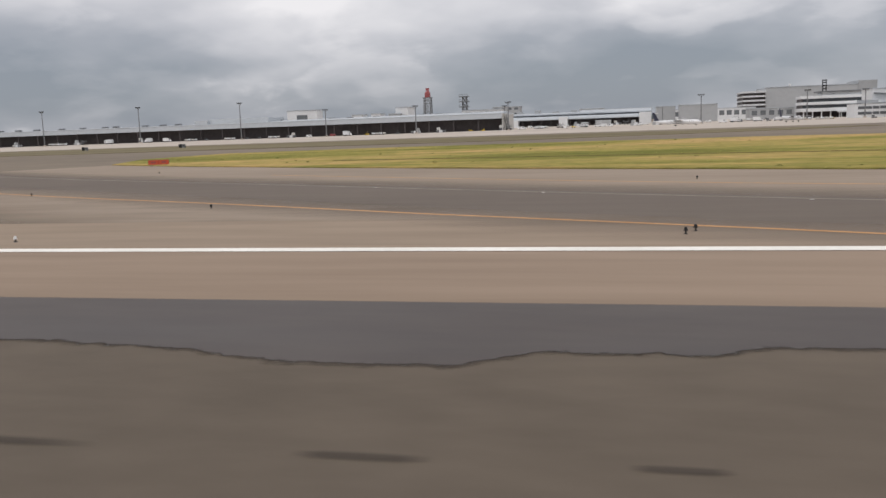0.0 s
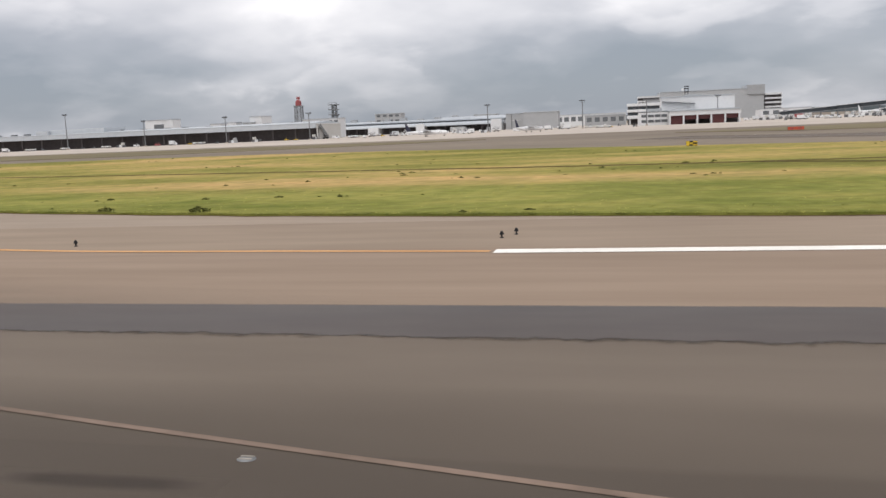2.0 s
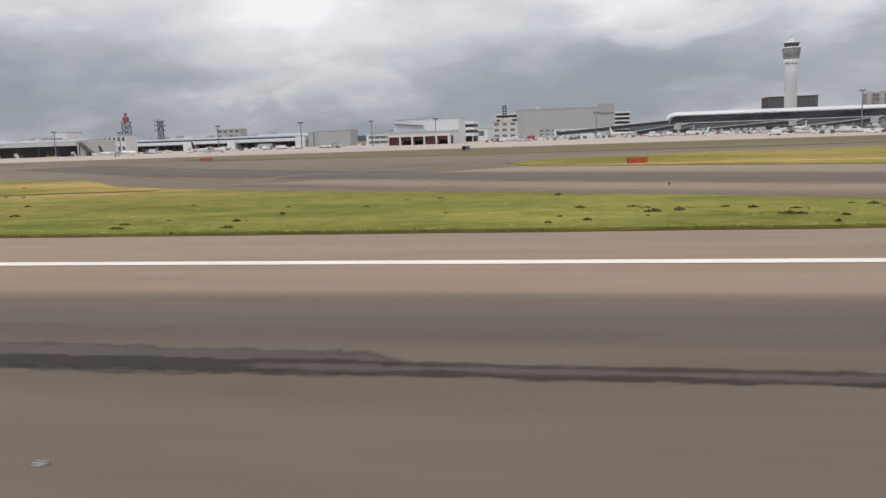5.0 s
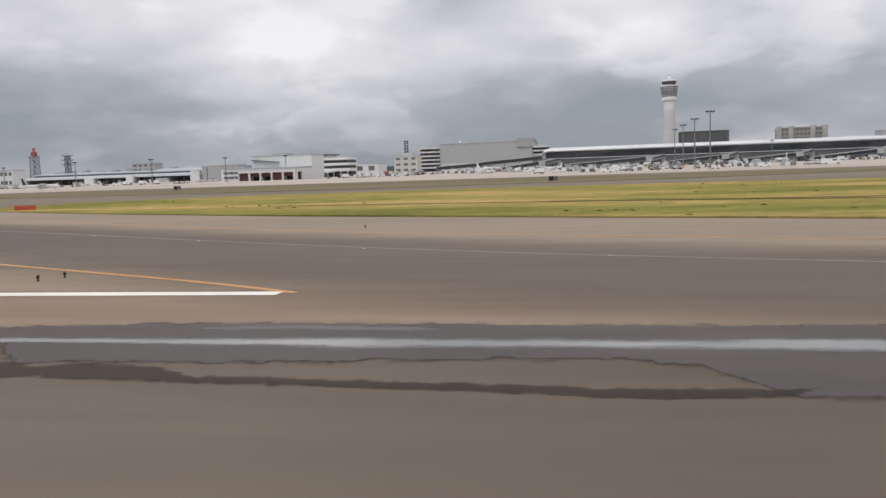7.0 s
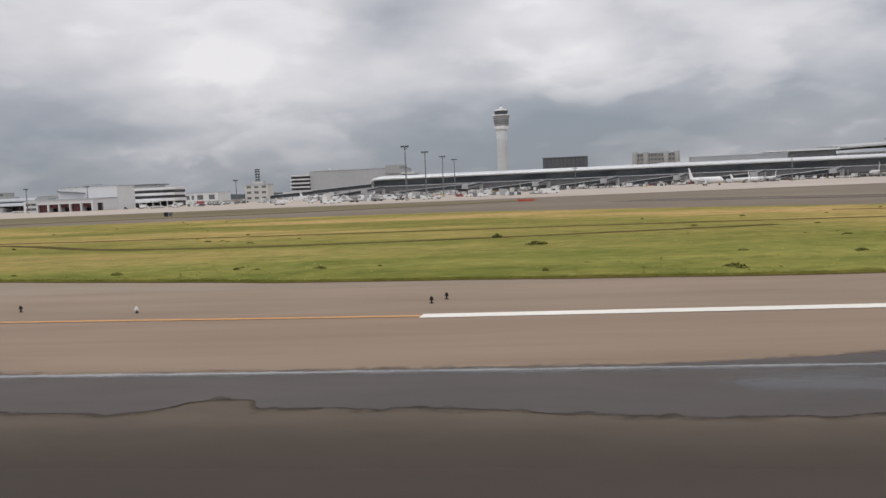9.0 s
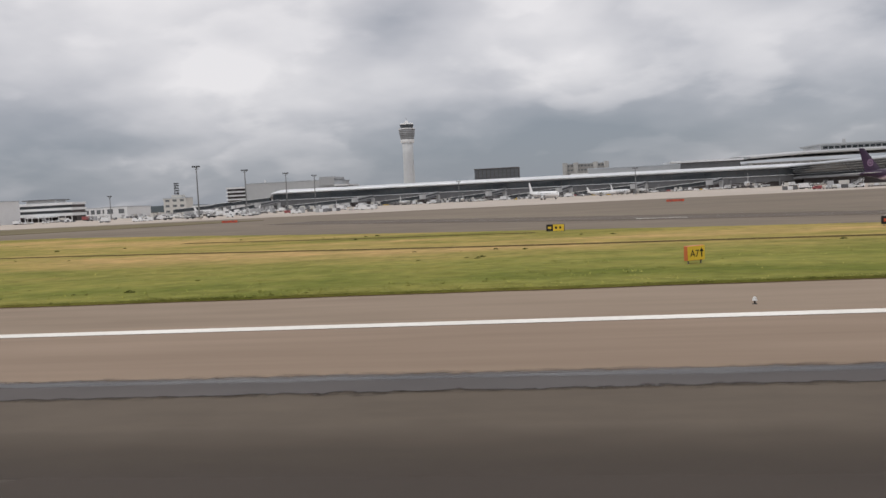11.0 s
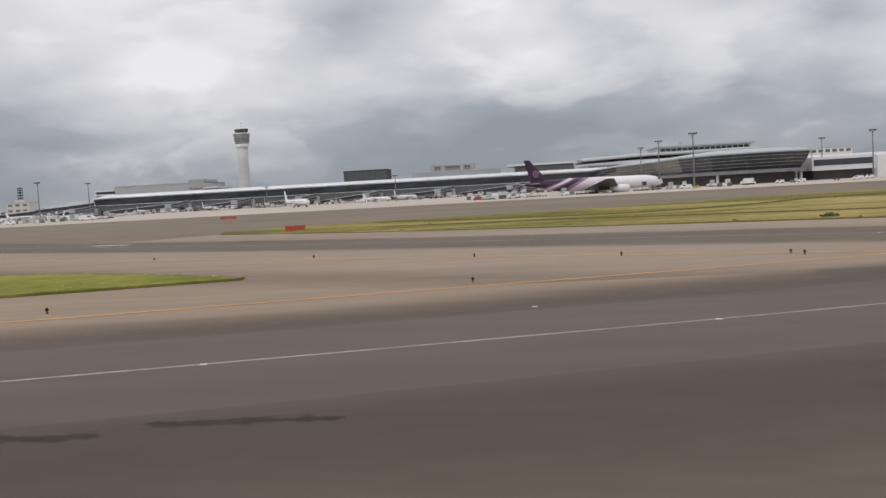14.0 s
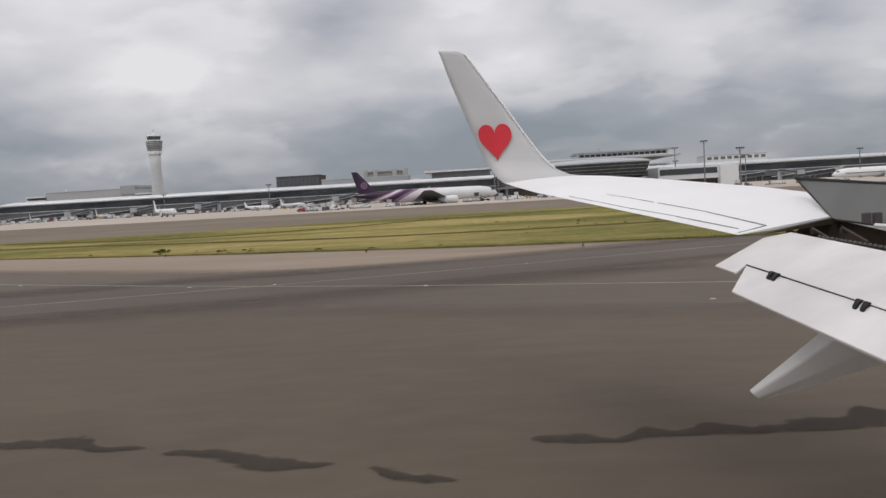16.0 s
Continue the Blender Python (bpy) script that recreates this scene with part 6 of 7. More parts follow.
part("undercroft", bm, "wall_dark", link)

# main hall behind the pier with its long rising roof
hall = thing("terminal_hall", "high terminal hall with long rising silver roof", "terminal hall")
bm = bmesh.new()
box(bm, 492, 604, 566, 640, 0, 15.0)
part("wall", bm, "wall_white", hall)
bm = bmesh.new()
loft(bm, [[(x, 552, z), (x, 552, z + 1.0), (x, 600, z + 3.2), (x, 645, z + 1.0), (x, 645, z)] for x, z in ((490, 17.6), (500, 18.0), (530, 19.0), (608, 19.4))])
part("roof", bm, "hangar", hall, "long grey metal roof")
windows(hall, pane_mesh(5.2, 5.0, "wall_grey"), 494, 602, 565.9, [12.0], 6)
bm = bmesh.new()
box(bm, 547, 610, 600, 640, 20, 25.2)
part("upper_storey", bm, "wall_white", hall)
windows(hall, pane_mesh(3.0, 1.6), 548, 609, 599.9, [23.6], 3.6)
bm = bmesh.new()
box(bm, 545, 612, 596, 642, 25.2, 26.2)
tube(bm, (562, 600, 26), (562, 600, 29), 1.4, 0.8, 8)
part("upper_roof", bm, "wall_grey", hall)
plain_block("terminal_annex", "pale terminal annex with a dark window band", "terminal", 636, 678, 600, 625, 18.6, "wall_white", bands=4, pane=4)
plain_block("terminal_annex", "low pale flat-roofed annex behind the pier roof", "terminal", 378, 439, 560, 600, 13.4, "wall_grey", 0.6, bands=1, pane=8, roof_mat="wall_white")
lounge = thing("glazed_roof_lounge", "glazed upper hall with a thin bright roof slab", "terminal")
bm = bmesh.new()
loft(bm, [[(446, 556, 0), (488, 556, 0), (488, 600, 0), (446, 600, 0)], [(446, 556, 17.2), (484, 556, 17.2), (484, 600, 17.2), (446, 600, 17.2)]])
part("wall", bm, "spandrel", lounge)
windows(lounge, pane_mesh(3.3, 3.0, "glass_grey"), 447, 484, 555.95, [15.2], 3.7)
bm = bmesh.new()
box(bm, 441, 486, 553, 602, 17.2, 18.3)
part("roof", bm, "roof_bright", lounge)

# distant skyline: low hills of trees and far sheds
bm = bmesh.new()
rnd = random.Random(5)
line = []
x = -2600
while x < 3200:
    line.append((x, 14 + 10 * noise.noise((x * 0.002, 3, 0)) + 4 * noise.noise((x * 0.013, 8, 0))))
    x += 18
loft(bm, [[(x, 2300, 0), (x, 2300, max(h, 3)), (x, 2340, max(h, 3) * 0.9), (x, 2340, 0)] for x, h in line])
# Blue-grey puts the haze of distance into the trees' colour.
M["haze_green"] = material("hazed_wooded_shore", (0.10, 0.125, 0.14), (0.14, 0.165, 0.175), 0.95, grain=0.05, patch=0.01)
tagged(mesh_object("backdrop", bm, "haze_green"), "low wooded shore on the horizon, haze in its blue-grey", "backdrop", kind="structure")


# ---- parked aircraft ----
def airliner(label, x, y, heading, length, dia, span, tail_h, mats, engines=2, t_tail=False, high_wing=False, group="parked aircraft", clear=0.42, wide=False):
    """Nose towards +x before the turn. mats: body, tail, belly."""
    body, fin_mat, aft = mats
    ax = thing("airliner", label, "aircraft", group, (x, y, 0), turn=heading)
    r = dia / 2
    cz = r + dia * clear

    def hoop(px, k, dz=0.0, n=14):
        return [(px, r * k * math.cos(2 * math.pi * i / n), cz + dz + r * k * math.sin(2 * math.pi * i / n)) for i in range(n)]

    L = length
    front = [hoop(L * f, k, dz * r) for f, k, dz in ((0.33, 1, 0), (0.5, 1, 0), (0.80, 1, 0), (0.88, 0.97, -0.02), (0.94, 0.80, -0.09), (0.98, 0.48, -0.2), (1.0, 0.08, -0.3))]
    bm = bmesh.new()
    loft(bm, front)
    part("fuselage", bm, body, ax, smooth=True)
    bm = bmesh.new()
    loft(bm, [hoop(L * f, k, dz * r) for f, k, dz in ((0.0, 0.10, 0.32 if wide else 0.55), (0.05, 0.33, 0.36 if wide else 0.48), (0.14, 0.66, 0.27), (0.24, 0.92, 0.06), (0.335, 1.003, 0))])
    part("tail_cone", bm, aft, ax, smooth=True)

    def blade(name, pts, thick, mat, lab=""):
        """A tapered surface: root and tip chords given as leading and trailing points."""
        (l0, t0), (l1, t1) = pts
        up = Vector((0, 0, 1)) if abs(l1[2] - l0[2]) < abs(l1[1] - l0[1]) else Vector((0, 1, 0))
        rows = []
        for (le, te), th in (((Vector(l0), Vector(t0)), thick), ((Vector(l1), Vector(t1)), thick * 0.35)):
            c = te - le
            rows.append([le, le + c * 0.3 + up * th / 2, le + c * 0.7 + up * th * 0.35, te, le + c * 0.7 - up * th * 0.35, le + c * 0.3 - up * th / 2])
        bm = bmesh.new()
        loft(bm, rows)
        return part(name, bm, mat, ax, lab)

    h = span / 2
    wz = cz + r * 0.92 if high_wing else cz - r * (0.85 if wide else 0.55)
    for s in (-1, 1):
        if wide:
            root, tip, rise = (0.66, 0.40), (0.40, 0.345), h * 0.15
        else:
            root, tip, rise = (0.60, 0.40), (0.52, 0.46) if high_wing else (0.385, 0.35), 0 if high_wing else h * 0.09
        # Big jet's wing is darkened whole to hold its underside's shade.
        blade("wing", (((L * root[0], s * r * 0.6, wz), (L * root[1], s * r * 0.6, wz)), ((L * tip[0], s * h, wz + rise), (L * tip[1], s * h, wz + rise))), dia * 0.16, "wing_shade" if wide else "wing_under")
        tz = tail_h * 0.94 if t_tail else cz + r * 0.45
        blade("tailplane", (((L * 0.10, s * r * (0.05 if t_tail else 0.35), tz), (L * 0.02, s * r * 0.1, tz)), ((L * 0.035, s * h * 0.36, tz + 0.1), (L * 0.0, s * h * 0.36, tz + 0.1))), dia * 0.07, "wing_grey" if not t_tail else "plane_white")
        if engines:
            ey = s * h * (0.30 if not high_wing else 0.33)
            ez = wz - dia * (0.18 if not high_wing else 0.02)
            er = dia * (0.29 if wide else 0.25 if not high_wing else 0.14)
            ez = max(ez, er * 1.04)
            fw = L * 0.08 if wide else 0.0
            n = 12
            bm = bmesh.new()
            loft(bm, [[(px + fw, ey + er * k * math.cos(2 * math.pi * i / n), ez + er * k * math.sin(2 * math.pi * i / n)) for i in range(n)]
                      for px, k in ((L * 0.46, 0.55), (L * 0.50, 0.85), (L * 0.55, 1.0), (L * 0.585, 0.92), (L * 0.586, 0.75), (L * 0.57, 0.7))])
            eng = part("engine", bm, "plane_white" if body != "blue" else "blue", ax, smooth=True)
            bm = bmesh.new()
            tube(bm, (L * 0.572 + fw, ey, ez), (L * 0.576 + fw, ey, ez), er * 0.7, er * 0.7, 12)
            part("fan", bm, "wall_dark", eng)
            blade("pylon", (((L * 0.56 + fw, ey, ez + er * 0.7), (L * 0.46 + fw, ey, ez + er * 0.7)), ((L * 0.545 + fw, ey, wz + 0.05), (L * 0.45 + fw, ey, wz + 0.05))), 0.2, "plane_white")
    if wide:
        fin = (((L * 0.163, 0, cz + r * 0.84), (L * 0.045, 0, cz + r * 0.6)), ((L * 0.041, 0, tail_h), (L * 0.003, 0, tail_h)))
    else:
        fin = (((L * 0.128, 0, cz + r * 0.66), (L * 0.02, 0, cz + r * 0.66)), ((L * 0.020, 0, tail_h), (L * (-0.022), 0, tail_h)))
    blade("fin", fin, dia * 0.12, fin_mat, "tail fin")
    n = 0 if wide else int(L * 0.5 / 0.55)
    me = pane_mesh(0.18, 0.24, "glass_grey", 0.04)
    for s in (-1,):
        for i in range(min(n, 30)):
            piece("cabin_window", me, ax, (L * 0.36 + i * L * 0.5 / min(n, 30), s * r * 0.978, cz + r * 0.22))
    bm = bmesh.new()
    box(bm, L * 0.945, L * 0.965, -r * 0.62, r * 0.62, cz + r * 0.16, cz + r * 0.42)
    part("windscreen", bm, "glass_dark", ax)
    for px, py in ((L * 0.88, 0), (L * 0.46, -span * 0.08), (L * 0.46, span * 0.08)):
        bm = bmesh.new()
        tube(bm, (px, py, 0.14 * dia), (px, py, cz - r * 0.5), dia * 0.05, dia * 0.05, 8)
        gear = part("landing_gear", bm, "steel", ax)
        bm = bmesh.new()
        tube(bm, (px, py - dia * 0.10, dia * 0.14), (px, py + dia * 0.10, dia * 0.14), dia * 0.14, dia * 0.14, 12)
        part("wheel", bm, "rubber", gear)
    return ax


big = airliner("long white airliner with a dark purple tail and rear", 445.4, 236, 23, 44.7, 3.8, 36.6, 10.25, ("plane_white", "purple", "purple"), clear=0.224, wide=True)
# diagonal livery bands over the rear fuselage, shells just outside the skin
STA = ((0.0, 0.10, 0.32), (0.05, 0.33, 0.36), (0.14, 0.66, 0.27), (0.24, 0.92, 0.06), (0.335, 1.003, 0), (0.8, 1.0, 0))


def livery_band(name, x_low, x_high, back, ahead, mat, label, out=0.02):
    """A band that climbs forward from the belly to the spine."""
    rad, mid = 1.9, 1.9 + 3.8 * 0.224
    rows = []
    for i in range(25):
        a = 2 * math.pi * i / 24
        lift = ((math.sin(a) + 1) / 2) ** 1.5
        row = []
        for k in range(7):
            x = x_low + (x_high - x_low) * lift + back + (ahead - back) * k / 6
            q, dz = (float(np.interp(x / 44.7, [s[0] for s in STA], [s[j] for s in STA])) for j in (1, 2))
            row.append((x, (rad * q + out) * math.cos(a), mid + rad * dz + (rad * q + out) * math.sin(a)))
        rows.append(row)
    bm = bmesh.new()
    loft(bm, rows, closed=False, caps=False)
    part(name, bm, mat, big, label, True)


for back, ahead, mat, label in ((0.0, 0.8, "mauve", "mauve livery band"), (0.8, 2.2, "blush", "pale pinkish white livery band"), (2.2, 3.2, "mauve", "mauve livery band"),
                                (3.2, 5.8, "purple", "dark purple livery band"), (5.8, 7.4, "mauve", "mauve livery band"), (7.4, 13.5, "blush", "pale pinkish white livery band")):
    livery_band("livery_band", 5.6, 12.8, back, ahead, mat, label, 0.03)
# round emblem on the fin, with a smaller dark disc on it
for rad, y, mat in ((0.95, -0.20, "mauve"), (0.60, -0.22, "purple"), (0.36, -0.24, "mauve")):
    bm = bmesh.new()
    tube(bm, (3.6, y, 6.3), (3.6, y + 0.08, 6.3), rad, rad, 16)
    part("tail_emblem", bm, mat, big, "round mauve emblem")
bm = bmesh.new()
box(bm, 36.6, 38.0, -1.93, -1.75, 1.5, 2.6)
part("open_door", bm, "wall_dark", big, "open dark doorway")

airliner("small white jet parked nose-out at the pier", 356.2, 313, -30, 12.5, 2.2, 15.0, 6.5, ("plane_white", "plane_white", "plane_white"))
airliner("white twin jet parked nose-in at the pier", 390.0, 372, 50, 14.0, 1.7, 14, 4.8, ("plane_white", "plane_white", "plane_white"))
airliner("white twin jet parked beside the pier gangways", 379.0, 354, 10, 12.0, 1.6, 12, 3.9, ("plane_white", "plane_white", "plane_white"))
airliner("white turboprop with a dark high tail on the apron", 5.6, 262, 4, 14.0, 1.3, 14, 4.2, ("plane_white", "navy", "plane_white"), t_tail=True, high_wing=True)
airliner("white turboprop with a dark high tail on the apron", 41, 261, 52, 12.5, 1.25, 13.5, 4.1, ("plane_white", "navy", "plane_white"), t_tail=True, high_wing=True)
jet = airliner("white twin jet with a thin dark cheat line beside a gangway", 642.0, 300, 178, 38.0, 3.5, 33, 9.6, ("plane_white", "plane_white", "plane_white"), clear=0.09)
bm = bmesh.new()
box(bm, 12.0, 34.0, 1.70, 1.79, 1.75, 2.0)
part("cheat_line", bm, "navy", jet, "thin dark blue cheat line")
airliner("white twin jet parked beyond the gangways", 178.0, 420, 24, 13.0, 1.6, 13, 4.6, ("plane_white", "plane_white", "plane_white"))
airliner("white twin jet standing before the pier", 455.0, 405, 80, 22.0, 2.2, 20, 6.8, ("plane_white", "plane_white", "plane_white"))

for x, y, turn, n in ((222, 398, 172, 14), (262, 392, 100, 15), (292, 398, 82, 15), (322, 402, 98, 15), (408, 398, 96, 16)):
    n *= 0.72 if x < 250 else 0.9
    airliner("small white jet at its stand before the pier", x, y, turn, n, n * 0.11, n * 0.95, n * 0.34, ("plane_white", "plane_white", "plane_white"))

# ---- apron vehicles ----
def wheels(t, xs, half, rad):
    for x in xs:
        for s in (-1, 1):
            bm = bmesh.new()
            tube(bm, (x, s * half - 0.09, rad), (x, s * half + 0.09, rad), rad, rad, 10)
            part("wheel", bm, "rubber", t)


def van(label, mat="plane_white", box_h=1.25, length=2.9, name="service_van"):
    t = thing(name, label, "vehicle", "apron vehicles")
    w = 0.62
    bm = bmesh.new()
    loft(bm, [[(x, -w, z0), (x, w, z0), (x, w, z1), (x, -w, z1)] for x, z0, z1 in ((0, 0.22, box_h), (length * 0.72, 0.22, box_h), (length * 0.74, 0.22, box_h * 0.98), (length * 0.86, 0.22, box_h * 0.68), (length, 0.24, box_h * 0.58))])
    part("body", bm, mat, t)
    bm = bmesh.new()
    box(bm, length * 0.5, length * 0.72, -w - 0.006, w + 0.006, box_h * 0.62, box_h * 0.88)
    part("side_window", bm, "glass_dark", t)
    wheels(t, (length * 0.2, length * 0.8), w, 0.22)
    return t


def cargo_truck(label, mat="plane_white", lift=1.6, length=4.4):
    t = thing("catering_truck", label, "vehicle", "apron vehicles")
    bm = bmesh.new()
    box(bm, 0, length * 0.72, -0.72, 0.72, 0.55, 0.55 + lift)
    bmesh.ops.bevel(bm, geom=bm.edges[:], offset=0.03, segments=1, affect="EDGES")
    part("cargo_box", bm, mat, t)
    bm = bmesh.new()
    loft(bm, [[(x, -0.66, z0), (x, 0.66, z0), (x, 0.66, z1), (x, -0.66, z1)] for x, z0, z1 in ((length * 0.75, 0.3, 1.5), (length * 0.9, 0.3, 1.5), (length, 0.3, 0.9))])
    part("cab", bm, "plane_white", t)
    bm = bmesh.new()
    box(bm, length * 0.82, length * 0.93, -0.67, 0.67, 0.95, 1.35)
    part("cab_window", bm, "glass_dark", t)
    bm = bmesh.new()
    box(bm, 0.05, length * 0.95, -0.5, 0.5, 0.3, 0.54)
    part("chassis", bm, "black", t)
    wheels(t, (length * 0.15, length * 0.3, length * 0.85), 0.62, 0.3)
    return t


def stair_truck(label):
    t = thing("stair_truck", label, "vehicle", "apron vehicles")
    bm = bmesh.new()
    box(bm, 0, 3.6, -0.55, 0.55, 0.3, 0.75)
    box(bm, 2.8, 3.6, -0.55, 0.55, 0.75, 1.25)
    part("chassis", bm, "plane_white", t)
    bm = bmesh.new()
    for k in range(12):
        box(bm, 0.1 + 0.22 * k, 0.34 + 0.22 * k, -0.5, 0.5, 0.85 + 0.14 * k, 0.92 + 0.14 * k)
    for s in (-0.52, 0.52):
        tube(bm, (0.1, s, 1.3), (2.7, s, 3.0), 0.04, 0.04, 6)
        tube(bm, (2.7, s, 3.0), (3.5, s, 3.0), 0.04, 0.04, 6)
    box(bm, 2.7, 3.5, -0.5, 0.5, 2.45, 2.55)
    for s in (-0.48, 0.48):
        tube(bm, (3.1, s, 1.2), (3.1, s, 2.5), 0.06, 0.06, 6)
    part("stair_flight", bm, "wall_white", t)
    wheels(t, (0.6, 3.0), 0.55, 0.28)
    return t


def dolly_train(label, n=4):
    t = thing("baggage_dollies", label, "vehicle", "apron vehicles")
    for k in range(n):
        bm = bmesh.new()
        box(bm, k * 1.9, k * 1.9 + 1.6, -0.5, 0.5, 0.3, 0.42)
        part("deck", bm, "steel", t)
        bm = bmesh.new()
        box(bm, k * 1.9 + 0.1, k * 1.9 + 1.5, -0.45, 0.45, 0.43, 1.15)
        bmesh.ops.bevel(bm, geom=bm.edges[:], offset=0.08, segments=1, affect="EDGES")
        part("container", bm, "roof_bright" if k % 2 else "wall_beige", t)
    wheels(t, [k * 1.9 + 0.3 for k in range(n)] + [k * 1.9 + 1.3 for k in range(n)], 0.42, 0.15)
    return t


def tug(label, mat="yellow"):
    t = thing("towing_tractor", label, "vehicle", "apron vehicles")
    bm = bmesh.new()
    loft(bm, [[(x, -0.55, 0.2), (x, 0.55, 0.2), (x, 0.55, z1), (x, -0.55, z1)] for x, z1 in ((0, 0.7), (0.9, 0.75), (1.0, 0.62), (2.0, 0.55))])
    part("body", bm, mat, t)
    bm = bmesh.new()
    box(bm, 0.2, 0.9, -0.45, 0.45, 0.75, 1.2)
    part("cab", bm, "glass_dark", t)
    bm = bmesh.new()
    box(bm, 0.15, 0.95, -0.5, 0.5, 1.2, 1.26)
    part("cab_roof", bm, mat, t)
    wheels(t, (0.4, 1.6), 0.5, 0.24)
    return t


def scissor_loader(label):
    t = thing("cargo_loader", label, "vehicle", "apron vehicles")
    bm = bmesh.new()
    box(bm, 0, 3.4, -0.6, 0.6, 0.3, 0.6)
    part("chassis", bm, "black", t)
    for s in (-0.5, 0.5):
        for x0, x1 in ((0.3, 3.0), (3.0, 0.3)):
            bm = bmesh.new()
            tube(bm, (x0, s, 0.6), (x1, s, 1.7), 0.06, 0.06, 6)
            part("scissor_arm", bm, "steel", t)
    bm = bmesh.new()
    box(bm, 0, 3.5, -0.62, 0.62, 1.7, 1.9)
    for s in (-0.6, 0.6):
        tube(bm, (0, s, 2.5), (3.5, s, 2.5), 0.04, 0.04, 6)
        for x in (0.05, 1.7, 3.45):
            tube(bm, (x, s, 1.9), (x, s, 2.5), 0.04, 0.04, 6)
    part("platform", bm, "gangway", t)
    wheels(t, (0.6, 2.8), 0.55, 0.26)
    return t


def container_stack(label, mats):
    t = thing("cargo_containers", label, "container", "apron containers")
    for k, (x, z, mat) in enumerate(zip((0, 1.7, 3.4, 0.5), (0.02, 0.02, 0.02, 1.32), mats)):
        bm = bmesh.new()
        box(bm, x, x + 1.55, -0.7, 0.7, z, z + 1.28)
        bmesh.ops.bevel(bm, geom=bm.edges[:], offset=0.07, segments=1, affect="EDGES")
        part("container", bm, mat, t)
    return t


protos = [van("small white service van on the apron"), cargo_truck("white box truck on the apron"), stair_truck("white passenger stair truck on the apron"),
          dolly_train("row of loaded baggage dollies on the apron"), tug("small yellow towing tractor on the apron"), van("white crew minibus standing on the apron", "plane_white", 1.5, 4.2, "minibus"),
          cargo_truck("silver catering truck on the apron", "roof_bright", 1.9, 4.8), van("dark red crew van on the apron", "mast_red", 1.25, 2.9), cargo_truck("grey refuelling truck on the apron", "wall_grey", 1.0, 5.0),
          scissor_loader("dark steel scissor cargo loader on the apron"), container_stack("small stack of dull metal cargo containers", ("wall_grey", "roof_bright", "gangway", "wall_grey")),
          container_stack("small stack of dark and white cargo containers", ("spandrel", "wall_white", "spandrel", "wall_beige")), tug("small dark grey towing tractor on the apron", "gangway")]
rnd = random.Random(21)
places = []
# rows of equipment before the cargo shed, the wing, and along the pier
for i in range(58):
    places.append((-500 + i * 7.9 + rnd.uniform(-2.5, 2.5), rnd.uniform(319, 327)))
for i in range(26):
    places.append((-48 + i * 4.6 + rnd.uniform(-1.5, 1.5), rnd.uniform(331, 338) if i < 24 else 325))
for i in range(26):
    places.append((122 + i * 3.4 + rnd.uniform(-2, 2), rnd.uniform(372, 430)))
for i in range(48):
    places.append((212 + i * 6.5 + rnd.uniform(-2.5, 2.5), rnd.uniform(392, 441)))
for i in range(26):
    places.append((196 + i * 2.6 + rnd.uniform(-1, 1), rnd.uniform(355, 415)))
for i in range(26):
    places.append((455 + i * 5.2 + rnd.uniform(-2, 2), rnd.uniform(236, 262)))
for i in range(7):
    places.append((433.5 + i * 1.2, rnd.uniform(226, 231)))
for i in range(60):
    places.append((226 + i * 4.9 + rnd.uniform(-2, 2), rnd.uniform(412, 441)))
for i in range(24):
    places.append((428 + i * 3.2 + rnd.uniform(-1.2, 1.2), rnd.uniform(246, 258)))
for i in range(16):
    places.append((300 + i * 7 + rnd.uniform(-2, 2), rnd.uniform(372, 400)))
for i in range(46):
    places.append((226 + i * 1.7 + rnd.uniform(-1, 1), rnd.uniform(232, 296)))
for i in range(70):
    places.append((128 + i * 1.9 + rnd.uniform(-1.5, 1.5), rnd.uniform(318, 432)))
for i in range(44):
    places.append((215 + i * 5.6 + rnd.uniform(-2.5, 2.5), rnd.uniform(425, 449)))
for i in range(22):
    places.append((-48 + i * 6.0 + rnd.uniform(-2, 2), rnd.uniform(300, 440)))
used = [0] * len(protos)
weights = (4, 1.2, 2, 4, 1.2, 1.5, 1, 0.8, 1, 4, 4, 4, 4)
for x, y in places:
    along, aside = (x - 445.4) * 0.9205 + (y - 236) * 0.3907, (y - 236) * 0.9205 - (x - 445.4) * 0.3907
    if (-4 < along < 48 and abs(aside) < 5) or (8 < along < 36 and abs(aside) < 21) or (600 < x < 646 and 280 < y < 320):
        continue
    k = rnd.choices(range(len(protos)), weights)[0]
    m = pose(x, y, 0.012, 0, 0, rnd.choice((0, 0, 180, 180, 90, 12, -15, 165)))
    if used[k] == 0:
        protos[k].matrix_basis = m @ Matrix.Diagonal((0.78, 0.78, 0.78, 1))
    else:
        copy_thing(protos[k], m)
    used[k] += 1
for k, ob in enumerate(protos):
    if not used[k]:
        ob.location = (100 + 6 * k, 332, 0.012)

for k, x, y, turn in ((9, 441.5, 229.5, 8), (11, 438.9, 229, 0), (3, 445.5, 229.8, 5), (10, 455.2, 233.5, 20), (3, 459.5, 233.6, 22), (9, 463.0, 233.8, 15), (0, 457.3, 231.5, 160), (12, 470.2, 240.5, 24),
                      (3, 476.5, 243.6, 30), (9, 481.8, 245.2, 20), (10, 486.5, 246.0, 12), (11, 492.0, 249.0, 80)):
    copy_thing(protos[k], pose(x, y, 0.012, 0, 0, turn))
fire_truck = cargo_truck("red airport fire truck standing on the apron", "mast_red", 1.5, 4.6)
